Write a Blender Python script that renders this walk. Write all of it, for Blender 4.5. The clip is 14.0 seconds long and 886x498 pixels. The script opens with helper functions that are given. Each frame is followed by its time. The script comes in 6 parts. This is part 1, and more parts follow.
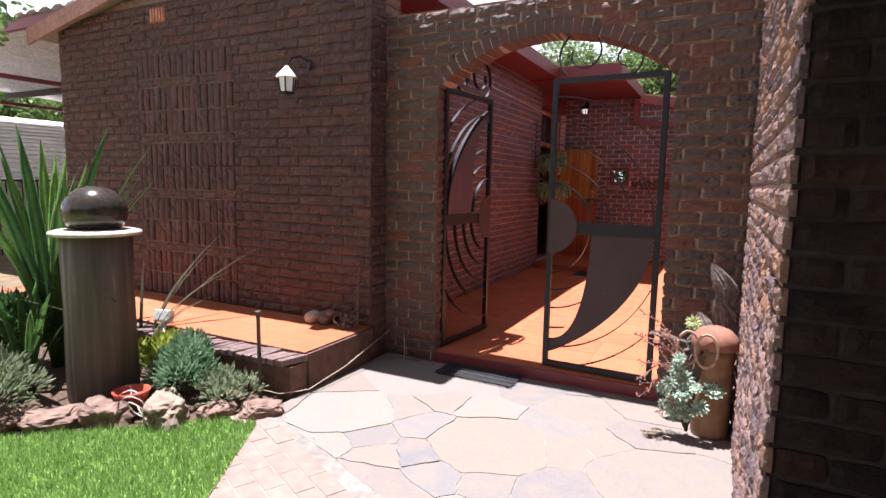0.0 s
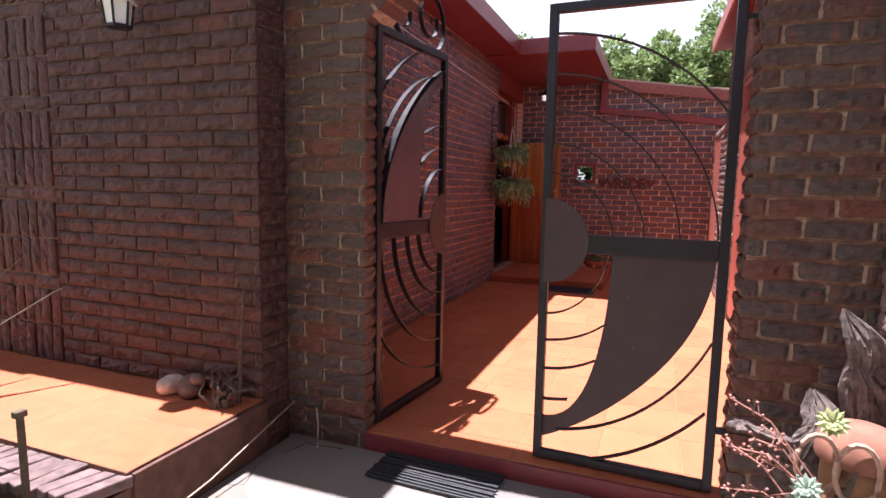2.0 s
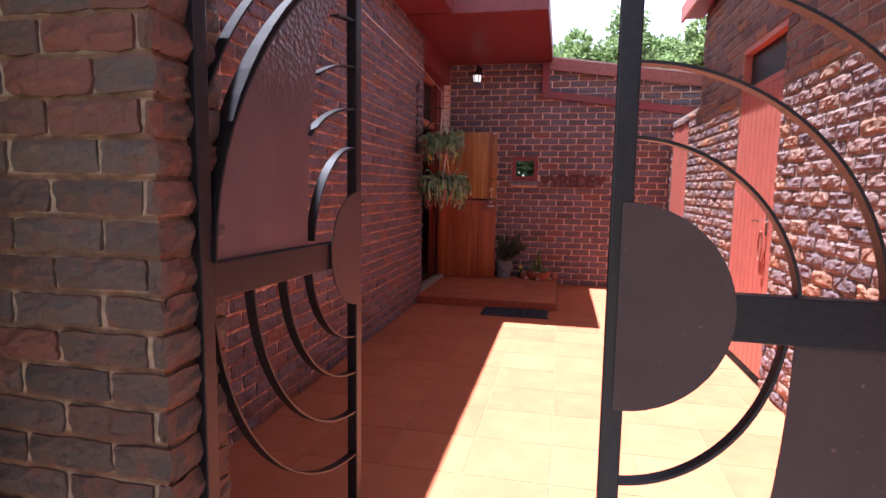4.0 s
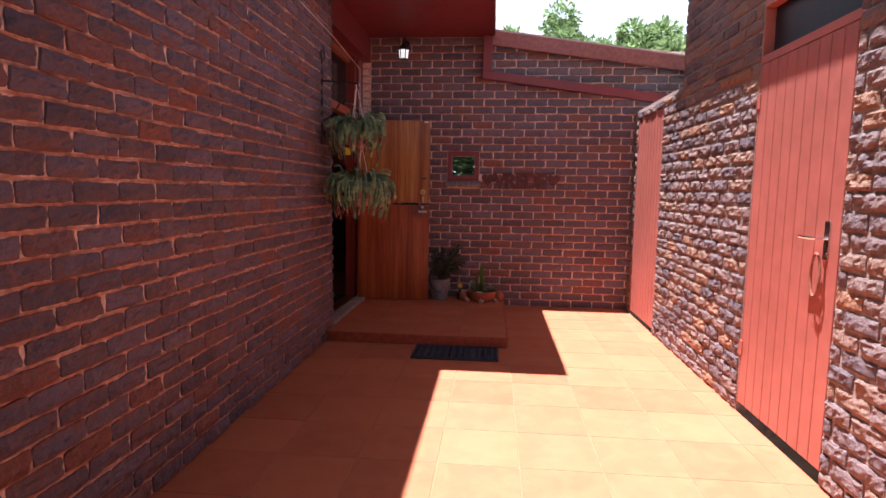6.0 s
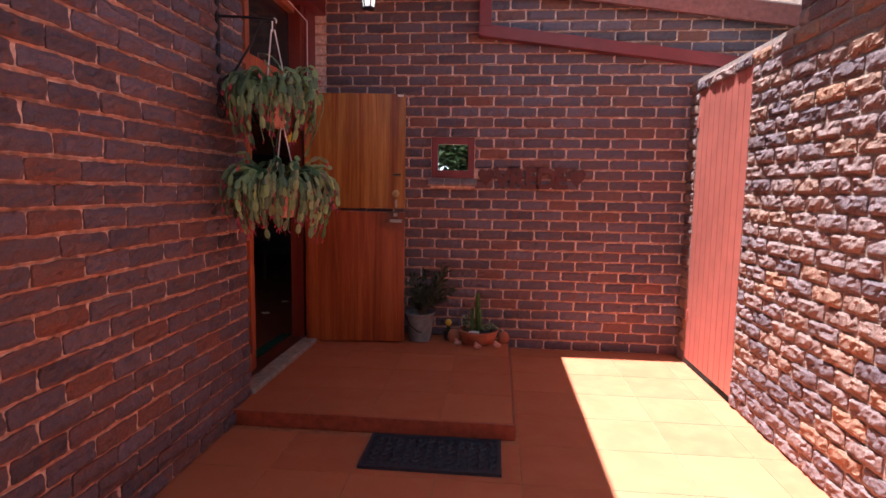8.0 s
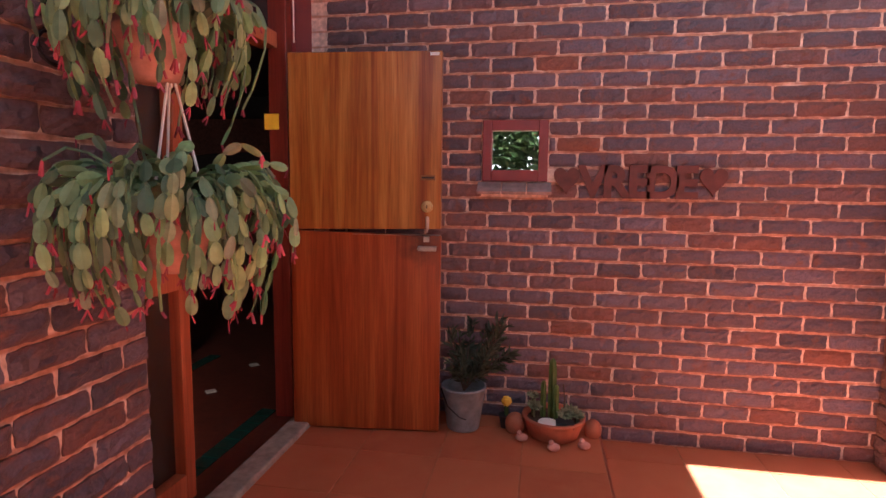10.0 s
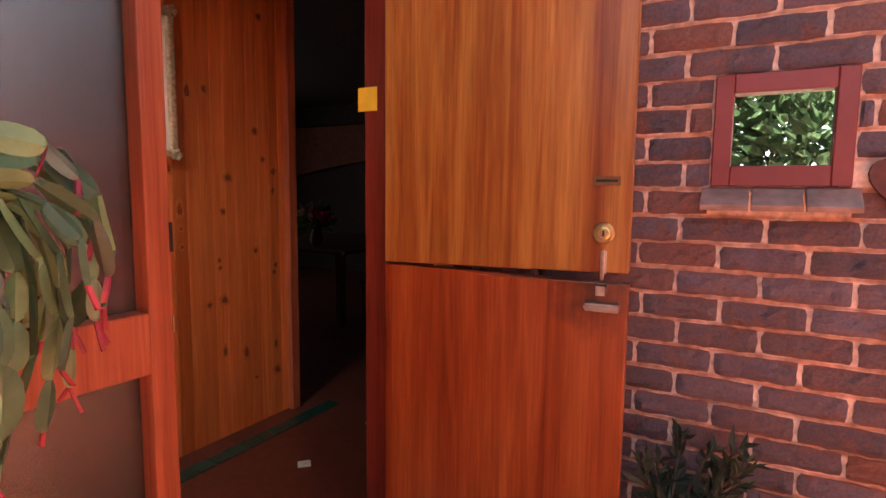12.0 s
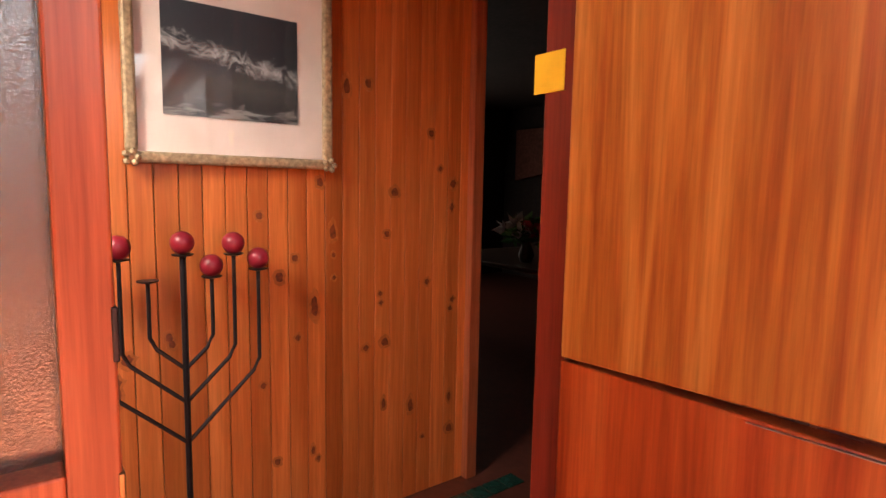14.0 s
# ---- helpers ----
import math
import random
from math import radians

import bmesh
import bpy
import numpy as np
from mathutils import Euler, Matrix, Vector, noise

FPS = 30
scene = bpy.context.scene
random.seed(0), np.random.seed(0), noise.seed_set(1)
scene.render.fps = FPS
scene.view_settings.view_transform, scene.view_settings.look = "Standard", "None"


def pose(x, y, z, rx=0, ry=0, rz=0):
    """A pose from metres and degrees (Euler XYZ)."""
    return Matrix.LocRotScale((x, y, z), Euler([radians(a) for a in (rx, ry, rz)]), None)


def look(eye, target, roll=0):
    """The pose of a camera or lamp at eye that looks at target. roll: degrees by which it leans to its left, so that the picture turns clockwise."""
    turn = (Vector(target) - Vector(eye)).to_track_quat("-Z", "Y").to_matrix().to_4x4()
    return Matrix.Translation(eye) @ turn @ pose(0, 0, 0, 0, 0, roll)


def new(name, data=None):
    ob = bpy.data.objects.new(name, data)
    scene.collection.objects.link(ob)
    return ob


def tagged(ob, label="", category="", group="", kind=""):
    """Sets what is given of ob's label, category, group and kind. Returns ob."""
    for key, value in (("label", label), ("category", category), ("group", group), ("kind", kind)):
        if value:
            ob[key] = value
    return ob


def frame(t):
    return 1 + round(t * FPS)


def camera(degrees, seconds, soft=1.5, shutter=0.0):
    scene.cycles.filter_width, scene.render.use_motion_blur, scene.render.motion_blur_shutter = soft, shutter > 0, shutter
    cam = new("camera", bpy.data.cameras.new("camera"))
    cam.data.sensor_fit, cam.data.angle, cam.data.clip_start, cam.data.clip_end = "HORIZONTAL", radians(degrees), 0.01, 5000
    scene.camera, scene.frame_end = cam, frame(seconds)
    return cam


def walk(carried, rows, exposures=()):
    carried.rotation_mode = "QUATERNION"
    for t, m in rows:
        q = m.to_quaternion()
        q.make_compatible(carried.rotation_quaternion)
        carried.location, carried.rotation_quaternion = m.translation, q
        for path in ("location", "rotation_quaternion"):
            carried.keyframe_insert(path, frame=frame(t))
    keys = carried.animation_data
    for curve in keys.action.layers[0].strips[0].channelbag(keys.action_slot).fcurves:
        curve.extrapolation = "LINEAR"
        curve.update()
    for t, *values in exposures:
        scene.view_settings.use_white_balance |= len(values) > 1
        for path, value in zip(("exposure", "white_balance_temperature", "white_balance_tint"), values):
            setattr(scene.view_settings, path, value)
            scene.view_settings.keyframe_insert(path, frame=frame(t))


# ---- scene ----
cam = camera(77.3, 14.0)
METRES, EYE, TILT, LEAN, TURN = 10.0, 1.395, 0.0, 0.0, 26.9
ROWS = [
    (0.0, 0.0, 0.0, 0.0, 0.13, -6.78, -1.07),
    (0.5, 0.0012, 0.0384, -0.0015, -0.01, -6.73, -1.06),
    (1.0, 0.0015, 0.0783, -0.0036, -1.42, -6.65, -1.11),
    (1.5, 0.0036, 0.1196, -0.0053, -3.51, -6.57, -1.12),
    (2.0, 0.0048, 0.1611, -0.0055, -5.85, -6.54, -1.11),
    (2.5, 0.0103, 0.2016, -0.006, -8.17, -6.52, -1.12),
    (3.0, 0.0133, 0.2474, -0.0062, -10.22, -6.49, -1.15),
    (3.5, 0.0184, 0.2868, -0.0078, -12.42, -6.45, -1.09),
    (4.0, 0.0214, 0.3254, -0.0083, -14.8, -6.36, -0.94),
    (6.5, 0.0901, 0.4953, -0.0082, -21.96, -6.11, -0.92),
    (7.0, 0.1121, 0.5318, -0.0074, -21.86, -6.18, -0.89),
    (7.5, 0.1324, 0.5722, -0.0074, -21.62, -6.18, -0.88),
    (10.0, 0.2009, 0.76, -0.0012, -16.84, -6.35, -0.67),
    (10.5, 0.2138, 0.7896, -0.0013, -13.32, -6.2, -0.6),
    (11.0, 0.225, 0.8165, -0.0013, -7.82, -6.09, -0.55),
    (11.5, 0.2311, 0.845, -0.0004, -2.55, -6.01, -0.54),
    (12.0, 0.2358, 0.8728, 0.0002, 2.49, -5.96, -0.58),
    (12.5, 0.236, 0.8968, 0.0006, 7.79, -5.94, -0.58),
    (13.0, 0.2342, 0.9204, 0.0028, 12.39, -5.97, -0.63),
    (13.5, 0.2345, 0.9424, 0.0055, 19.16, -6.05, -0.92),
    (14.0, 0.2332, 0.9552, 0.0077, 26.26, -6.21, -1.06),
]
EXPOSURES = [(0.0, 1.44, 5950, 18), (1.5, 1.55, 5950, 22), (3.5, 2.06, 5550, 19), (4.2, 2.13, 5500, 18), (6.5, 1.8, 5550, 13), (7.5, 1.98, 5550, 13), (9.8, 2.78, 5750, 12), (11.0, 3.3, 5800, 12), (12.5, 3.68, 6300, 11), (14.0, 4.2, 6600, 9)]
walk(cam, [(t, pose(0, 0, EYE, TILT, LEAN, TURN) @ pose(METRES * x, METRES * y, METRES * z, 90 + pitch, roll, yaw)) for t, x, y, z, yaw, pitch, roll in ROWS], EXPOSURES)

# ---- light ----
SUN_TO = Vector((-0.187, 0.035, 1.0)).normalized()
world = bpy.data.worlds.new("sky")
scene.world = world
world.use_nodes = True
wn = world.node_tree.nodes
sky = wn.new("ShaderNodeTexSky")
sky.sky_type = "NISHITA"
sky.sun_disc = False
sky.sun_elevation = math.asin(SUN_TO.z)
sky.sun_rotation = math.atan2(SUN_TO.x, SUN_TO.y)
sky.dust_density = 1.2
sky.air_density = 1.2
haze = wn.new("ShaderNodeHueSaturation")
haze.inputs["Saturation"].default_value = 0.2
world.node_tree.links.new(sky.outputs[0], haze.inputs["Color"])
# a hazy summer sky, whiter all round towards the horizon
direction = wn.new("ShaderNodeTexCoord")
height = wn.new("ShaderNodeSeparateXYZ")
low = wn.new("ShaderNodeMapRange")
low.interpolation_type = "SMOOTHSTEP"
low.inputs["From Min"].default_value, low.inputs["From Max"].default_value = 0.26, 0.55
low.inputs["To Min"].default_value, low.inputs["To Max"].default_value = 2.5, 0.9
world.node_tree.links.new(direction.outputs["Generated"], height.inputs[0])
world.node_tree.links.new(height.outputs[2], low.inputs["Value"])
world.node_tree.links.new(low.outputs[0], haze.inputs["Value"])
world.node_tree.links.new(haze.outputs[0], wn["Background"].inputs[0])
wn["Background"].inputs[1].default_value = 0.037
sun_data = bpy.data.lights.new("sun", "SUN")
sun_data.energy, sun_data.angle, sun_data.color = 5.0, radians(0.55), (1.0, 0.96, 0.9)
sun = new("sun", sun_data)
sun.matrix_basis = look(SUN_TO * 30, (0, 0, 0))


# ---- materials ----
class Nodes:
    """A small builder for one node material."""

    def __init__(self, name, rough=0.6, metal=0.0, spec=0.5):
        self.mat = bpy.data.materials.new(name)
        self.mat.use_nodes = True
        self.tree = self.mat.node_tree
        self.b = self.tree.nodes["Principled BSDF"]
        self.b.inputs["Roughness"].default_value = rough
        self.b.inputs["Metallic"].default_value = metal
        self.b.inputs["Specular IOR Level"].default_value = spec
        self.coord = self.tree.nodes.new("ShaderNodeTexCoord")
        self.geo = self.tree.nodes.new("ShaderNodeNewGeometry")
        self.info = self.tree.nodes.new("ShaderNodeObjectInfo")

    def link(self, a, b):
        self.tree.links.new(a, b)

    def math(self, op, a, b=0.0):
        n = self.tree.nodes.new("ShaderNodeMath")
        n.operation = op
        for i, v in enumerate((a, b)):
            if isinstance(v, (int, float)):
                n.inputs[i].default_value = v
            else:
                self.link(v, n.inputs[i])
        return n.outputs[0]

    def course(self, z0):
        """0 at the middle of a brick course that starts at z0, 0.5 at the bed joints."""
        s = self.tree.nodes.new("ShaderNodeSeparateXYZ")
        self.link(self.geo.outputs["Position"], s.inputs[0])
        f = self.math("FRACT", self.math("DIVIDE", self.math("SUBTRACT", s.outputs[2], z0 - 8.3), 0.083))
        return self.math("ABSOLUTE", self.math("SUBTRACT", f, 0.5))

    def rand(self):
        return self.math("FRACT", self.math("ADD", self.info.outputs["Random"], self.geo.outputs["Random Per Island"]))

    def place(self, scale=(1, 1, 1), shift=None):
        m = self.tree.nodes.new("ShaderNodeMapping")
        m.inputs["Scale"].default_value = scale
        self.link(self.geo.outputs["Position"], m.inputs["Vector"])
        if shift is not None:
            c = self.tree.nodes.new("ShaderNodeCombineXYZ")
            k = self.math("MULTIPLY", shift, 37.0)
            for i in range(3):
                self.link(k, c.inputs[i])
            self.link(c.outputs[0], m.inputs["Location"])
        return m.outputs[0]

    def noise(self, scale, detail=4.0, rough=0.55, vec=None, distort=0.0):
        n = self.tree.nodes.new("ShaderNodeTexNoise")
        n.inputs["Scale"].default_value = scale
        n.inputs["Detail"].default_value = detail
        n.inputs["Roughness"].default_value = rough
        n.inputs["Distortion"].default_value = distort
        self.link(vec if vec is not None else self.geo.outputs["Position"], n.inputs["Vector"])
        return n.outputs["Fac"]

    def ramp(self, fac, stops):
        r = self.tree.nodes.new("ShaderNodeValToRGB")
        e = r.color_ramp.elements
        while len(e) < len(stops):
            e.new(0.5)
        for k, (p, c) in enumerate(stops):
            e[k].position = p
            e[k].color = (*c, 1) if len(c) == 3 else c
        self.link(fac, r.inputs[0])
        return r.outputs["Color"]

    def mix(self, fac, a, b, mode="MIX"):
        m = self.tree.nodes.new("ShaderNodeMix")
        m.data_type, m.blend_type = "RGBA", mode
        for v, s in ((fac, m.inputs[0]), (a, m.inputs[6]), (b, m.inputs[7])):
            if isinstance(v, (int, float)):
                s.default_value = v
            elif isinstance(v, tuple):
                s.default_value = (*v, 1)
            else:
                self.link(v, s)
        return m.outputs[2]

    def color(self, c):
        if isinstance(c, tuple):
            self.b.inputs["Base Color"].default_value = (*c, 1)
        else:
            self.link(c, self.b.inputs["Base Color"])

    def bump(self, h, strength=0.3, dist=0.01):
        b = self.tree.nodes.new("ShaderNodeBump")
        b.inputs["Strength"].default_value = strength
        b.inputs["Distance"].default_value = dist
        self.link(h, b.inputs["Height"])
        self.link(b.outputs[0], self.b.inputs["Normal"])

    def rough(self, r):
        self.link(r, self.b.inputs["Roughness"])


GREYS = [(0.3, (0.75, 0.75, 0.75)), (0.7, (1.15, 1.15, 1.15))]


def simple(name, c, rough=0.6, metal=0.0, vary=0.25, scale=25.0, bump=0.1, spec=0.5):
    n = Nodes(name, rough, metal, spec)
    lo, hi = 1 - vary, 1 + vary
    f = n.ramp(n.noise(scale), [(0.3, (lo, lo, lo)), (0.7, (hi, hi, hi))])
    g = n.ramp(n.noise(scale * 0.13), [(0.3, (0.88, 0.88, 0.88)), (0.7, (1.1, 1.1, 1.1))])
    n.color(n.mix(1.0, n.mix(1.0, c, f, "MULTIPLY"), g, "MULTIPLY"))
    if bump:
        n.bump(n.noise(scale * 4), bump, 0.003)
    return n.mat


def brick_material(name, tones, edge, rough=0.55, bed=None, smear=(0.23, 0.082, 0.052), patchy=0.56, relief=0.011):
    n = Nodes(name, rough, spec=0.55 if rough < 0.85 else 0.1)
    r = n.rand()
    body = n.ramp(r, tones)
    patch = n.noise(14.0, 5.0, 0.6, n.place((1, 1, 1), r), 0.4)
    c = n.mix(n.ramp(patch, [(patchy, (0, 0, 0)), (patchy + 0.16, (0.75, 0.75, 0.75))]), body, edge)
    fine = n.ramp(n.noise(120.0, 3.0), [(0.25, (0.65, 0.65, 0.65)), (0.75, (1.25, 1.25, 1.25))])
    c = n.mix(1.0, c, fine, "MULTIPLY")
    c = n.mix(n.ramp(n.noise(1.3, 3.0), [(0.45, (0, 0, 0)), (0.8, (0.35, 0.35, 0.35))]), c, (0.20, 0.11, 0.085))
    if bed is not None:
        # mortar smeared over the long edges
        f = n.math("ADD", n.course(bed), n.math("MULTIPLY", n.math("SUBTRACT", n.noise(22.0, 3.0), 0.5), 0.35))
        c = n.mix(n.ramp(f, [(0.26, (0, 0, 0)), (0.46, (0.62, 0.62, 0.62))]), c, smear)
    n.color(c)
    n.bump(n.noise(38.0, 8.0, 0.72), 1.0, relief)
    return n.mat


PLUM = [(0.0, (0.084, 0.070, 0.097)), (0.3, (0.184, 0.150, 0.204)), (0.55, (0.124, 0.098, 0.130)), (0.86, (0.165, 0.110, 0.130)), (1.0, (0.25, 0.098, 0.070))]
BROWN = [(0.0, (0.068, 0.032, 0.029)), (0.4, (0.098, 0.042, 0.035)), (0.7, (0.084, 0.035, 0.031)), (0.94, (0.110, 0.040, 0.032)), (1.0, (0.130, 0.042, 0.032))]
GATEB = [(0.0, (0.072, 0.052, 0.046)), (0.4, (0.115, 0.082, 0.070)), (0.7, (0.088, 0.058, 0.050)), (0.9, (0.135, 0.058, 0.042)), (1.0, (0.19, 0.058, 0.038))]
GREYB = [(0.0, (0.155, 0.112, 0.120)), (0.35, (0.25, 0.176, 0.172)), (0.7, (0.30, 0.195, 0.168)), (0.92, (0.34, 0.20, 0.145)), (1.0, (0.38, 0.185, 0.11))]
M_BRICK = brick_material("plum_brick", PLUM, (0.24, 0.095, 0.06), rough=0.46, bed=0.0, relief=0.016)
M_BRICK_OUT = brick_material("brown_brick", BROWN, (0.135, 0.052, 0.036))
M_BRICK_GATE = brick_material("grey_brown_gate_brick", GATEB, (0.21, 0.062, 0.036), bed=-0.09, smear=(0.17, 0.068, 0.040), patchy=0.54)
M_BRICK_SPLIT = brick_material("split_face_brick", GREYB, (0.28, 0.165, 0.115), 0.85, relief=0.016)


def joint_material(name, z0, bed, perpend):
    """Rough mortar: stained bed joints, paler upright joints."""
    n = Nodes(name, 0.95, spec=0.2)
    f = n.math("ADD", n.course(z0), n.math("MULTIPLY", n.math("SUBTRACT", n.noise(9.0, 4.0), 0.5), 0.3))
    c = n.mix(n.ramp(f, [(0.36, (0, 0, 0)), (0.46, (1, 1, 1))]), perpend, bed)
    n.color(n.mix(1.0, c, n.ramp(n.noise(34.0, 5.0), [(0.3, (0.62, 0.62, 0.62)), (0.7, (1.25, 1.25, 1.25))]), "MULTIPLY"))
    n.bump(n.noise(70.0, 6.0, 0.7), 0.9, 0.006)
    return n.mat


M_MORTAR = joint_material("red_mortar", 0.0, (0.58, 0.325, 0.235), (0.80, 0.63, 0.54))
M_MORTAR_OUT = joint_material("brown_mortar", 0.19, (0.12, 0.058, 0.042), (0.25, 0.165, 0.12))
M_MORTAR_GATE = joint_material("pale_brown_mortar", -0.09, (0.25, 0.135, 0.085), (0.43, 0.31, 0.23))
M_MORTAR_SPLIT = simple("grey_mortar", (0.38, 0.275, 0.225), 0.95, vary=0.3, scale=30, bump=0.5)
M_RED_PAINT = simple("oxide_red_paint", (0.19, 0.030, 0.034), 0.45, vary=0.12, scale=8, bump=0.05)
M_SALMON = simple("salmon_red_door_paint", (0.43, 0.118, 0.084), 0.5, vary=0.1, scale=9, bump=0.05)
M_IRON = simple("black_iron", (0.018, 0.016, 0.020), 0.42, 0.3, vary=0.3, scale=60, bump=0.1)
def sheet_steel():
    """Dark brown painted sheet with rusty specks."""
    n = Nodes("dark_sheet_steel", 0.55, 0.0, 0.3)
    c = n.mix(n.noise(7.0, 4.0), (0.050, 0.032, 0.034), (0.088, 0.056, 0.055))
    c = n.mix(n.ramp(n.noise(70.0, 2.0), [(0.70, (0, 0, 0)), (0.76, (0.7, 0.7, 0.7))]), c, (0.20, 0.12, 0.085))
    n.color(c)
    n.bump(n.noise(30.0), 0.15, 0.003)
    return n.mat


M_SHEET = sheet_steel()
M_PLASTER_WHITE = simple("white_paint", (0.78, 0.76, 0.72), 0.7, vary=0.05)
# dimness of the inner rooms and veranda, put into a near-black base
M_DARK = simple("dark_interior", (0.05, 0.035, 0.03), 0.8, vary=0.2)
M_CONCRETE = simple("worn_concrete", (0.33, 0.28, 0.24), 0.9, vary=0.25, scale=20, bump=0.4)
M_SOIL = simple("garden_soil", (0.09, 0.055, 0.035), 0.95, vary=0.4, scale=40, bump=0.8)


def tile_material():
    n = Nodes("terracotta_tile", 0.5, spec=0.22)
    r = n.rand()
    base = n.ramp(r, [(0.0, (0.415, 0.116, 0.055)), (0.5, (0.455, 0.132, 0.063)), (1.0, (0.485, 0.148, 0.070))])
    cloud = n.noise(7.0, 5.0, 0.6, n.place((1, 1, 1), r), 0.6)
    c = n.mix(n.ramp(cloud, [(0.4, (0, 0, 0)), (0.7, (0.4, 0.4, 0.4))]), base, (0.49, 0.185, 0.085))
    c = n.mix(n.ramp(n.noise(2.2, 4.0), [(0.55, (0, 0, 0)), (0.8, (0.4, 0.4, 0.4))]), c, (0.34, 0.10, 0.045))
    n.color(c)
    n.rough(n.ramp(n.noise(5.0), [(0.3, (0.5, 0.5, 0.5)), (0.7, (0.7, 0.7, 0.7))]))
    n.bump(n.noise(40.0), 0.12, 0.003)
    return n.mat


M_TILE = tile_material()
M_GROUT = simple("orange_grout", (0.40, 0.15, 0.072), 0.9, vary=0.2)


def wood_material(name, stops, rough=0.35, axis=2, coarse=1.0, fine_low=0.78, grime=None, vary=0.8, broad=0.9):
    n = Nodes(name, rough, spec=0.4)
    r = n.rand()
    sc = [22.0, 22.0, 22.0]
    sc[axis] = 0.9
    grain = n.noise(1.0 * coarse, 6.0, 0.6, n.place(tuple(sc), r), 0.8)
    fine = n.noise(6.0, 3.0, 0.6, n.place(tuple(sc), r))
    c = n.ramp(grain, stops)
    c = n.mix(1.0, c, n.ramp(fine, [(0.3, (fine_low, fine_low, fine_low)), (0.7, (1.12, 1.12, 1.12))]), "MULTIPLY")
    c = n.mix(1.0, c, n.ramp(r, [(0.0, (vary, vary * 0.93, vary * 0.87)), (1.0, (1.12, 1.12, 1.12))]), "MULTIPLY")
    if broad < 1:
        big = [v * 0.16 for v in sc]
        big[axis] = 0.55
        c = n.mix(1.0, c, n.ramp(n.noise(1.0, 4.0, 0.6, n.place(tuple(big), r), 0.5), [(0.32, (broad, broad * 0.9, broad * 0.85)), (0.7, (1.1, 1.14, 1.18))]), "MULTIPLY")
    if grime:
        # a dark smudge worn in by handling
        d = n.tree.nodes.new("ShaderNodeVectorMath")
        d.operation = "DISTANCE"
        n.link(n.geo.outputs["Position"], d.inputs[0])
        d.inputs[1].default_value = grime
        s = n.math("ADD", d.outputs["Value"], n.math("MULTIPLY", n.noise(18.0), 0.14))
        c = n.mix(n.ramp(s, [(0.10, (0.8, 0.8, 0.8)), (0.21, (0, 0, 0))]), c, (0.045, 0.014, 0.01))
    n.color(c)
    n.bump(fine, 0.08, 0.002)
    return n.mat


M_DOOR = wood_material("varnished_orange_wood", [(0.34, (0.225, 0.060, 0.013)), (0.5, (0.345, 0.144, 0.028)), (0.66, (0.45, 0.232, 0.056))], rough=0.3, coarse=0.6, fine_low=0.76, vary=1.0, broad=0.68)
M_FRAME = wood_material("varnished_red_wood", [(0.3, (0.30, 0.078, 0.036)), (0.7, (0.48, 0.16, 0.072))], rough=0.35, vary=0.9)
M_DOOR_LOW = wood_material("varnished_red_brown_wood", [(0.34, (0.175, 0.028, 0.009)), (0.5, (0.295, 0.064, 0.016)), (0.66, (0.39, 0.115, 0.030))], rough=0.28, coarse=0.6, fine_low=0.78, grime=(-2.24, 10.40, 1.10), vary=1.0, broad=0.72)
# frame wood again, with the reveal's shade put into its colour
M_FRAME_SHADED = wood_material("dark_red_stained_wood", [(0.3, (0.15, 0.022, 0.014)), (0.7, (0.24, 0.042, 0.024))], rough=0.4)
M_PINE = wood_material("knotty_pine", [(0.25, (0.48, 0.120, 0.028)), (0.55, (0.63, 0.190, 0.048)), (0.8, (0.75, 0.265, 0.078))], rough=0.28, fine_low=0.88, vary=0.66, broad=0.78)


# ---- mesh helpers ----
def thing(name, loc, label, category, group="", kind=""):
    e = new(name)
    e.empty_display_size = 0.1
    e.location = loc
    return tagged(e, label, category, group, kind)


def mesh_of(name, bm, material, smooth=False):
    me = bpy.data.meshes.new(name)
    bm.to_mesh(me)
    bm.free()
    for m in (material if isinstance(material, (list, tuple)) else [material]):
        me.materials.append(m)
    if smooth:
        me.polygons.foreach_set("use_smooth", [True] * len(me.polygons))
    return me


def part(name, bm, material, parent=None, label="", smooth=False, me=None):
    """One mesh object, with its vertices in world coordinates, under a thing or a part."""
    ob = new(name, me or mesh_of(name, bm, material, smooth))
    if parent is not None:
        ob.parent = parent
        up = parent.matrix_basis.copy()
        if parent.parent is not None:
            up = parent.parent.matrix_basis @ parent.matrix_parent_inverse @ up
        ob.matrix_parent_inverse = up.inverted()
    return tagged(ob, label)


def box(bm, x0, x1, y0, y1, z0, z1, bevel=0.0, turn=None):
    r = bmesh.ops.create_cube(bm, size=1.0)
    vs = r["verts"]
    for v in vs:
        v.co = Vector(((x0 + x1) / 2 + v.co.x * (x1 - x0), (y0 + y1) / 2 + v.co.y * (y1 - y0), (z0 + z1) / 2 + v.co.z * (z1 - z0)))
    if bevel:
        es = list({e for v in vs for e in v.link_edges})
        out = bmesh.ops.bevel(bm, geom=es, offset=bevel, segments=2, profile=0.5, affect="EDGES")
        vs = list({v for f in out["faces"] for v in f.verts} | {v for v in vs if v.is_valid})
    if turn is not None:
        for v in vs:
            v.co = turn @ v.co
    return vs


def boxes(*specs, bevel=0.0):
    bm = bmesh.new()
    for s in specs:
        box(bm, *s, bevel=bevel)
    return bm


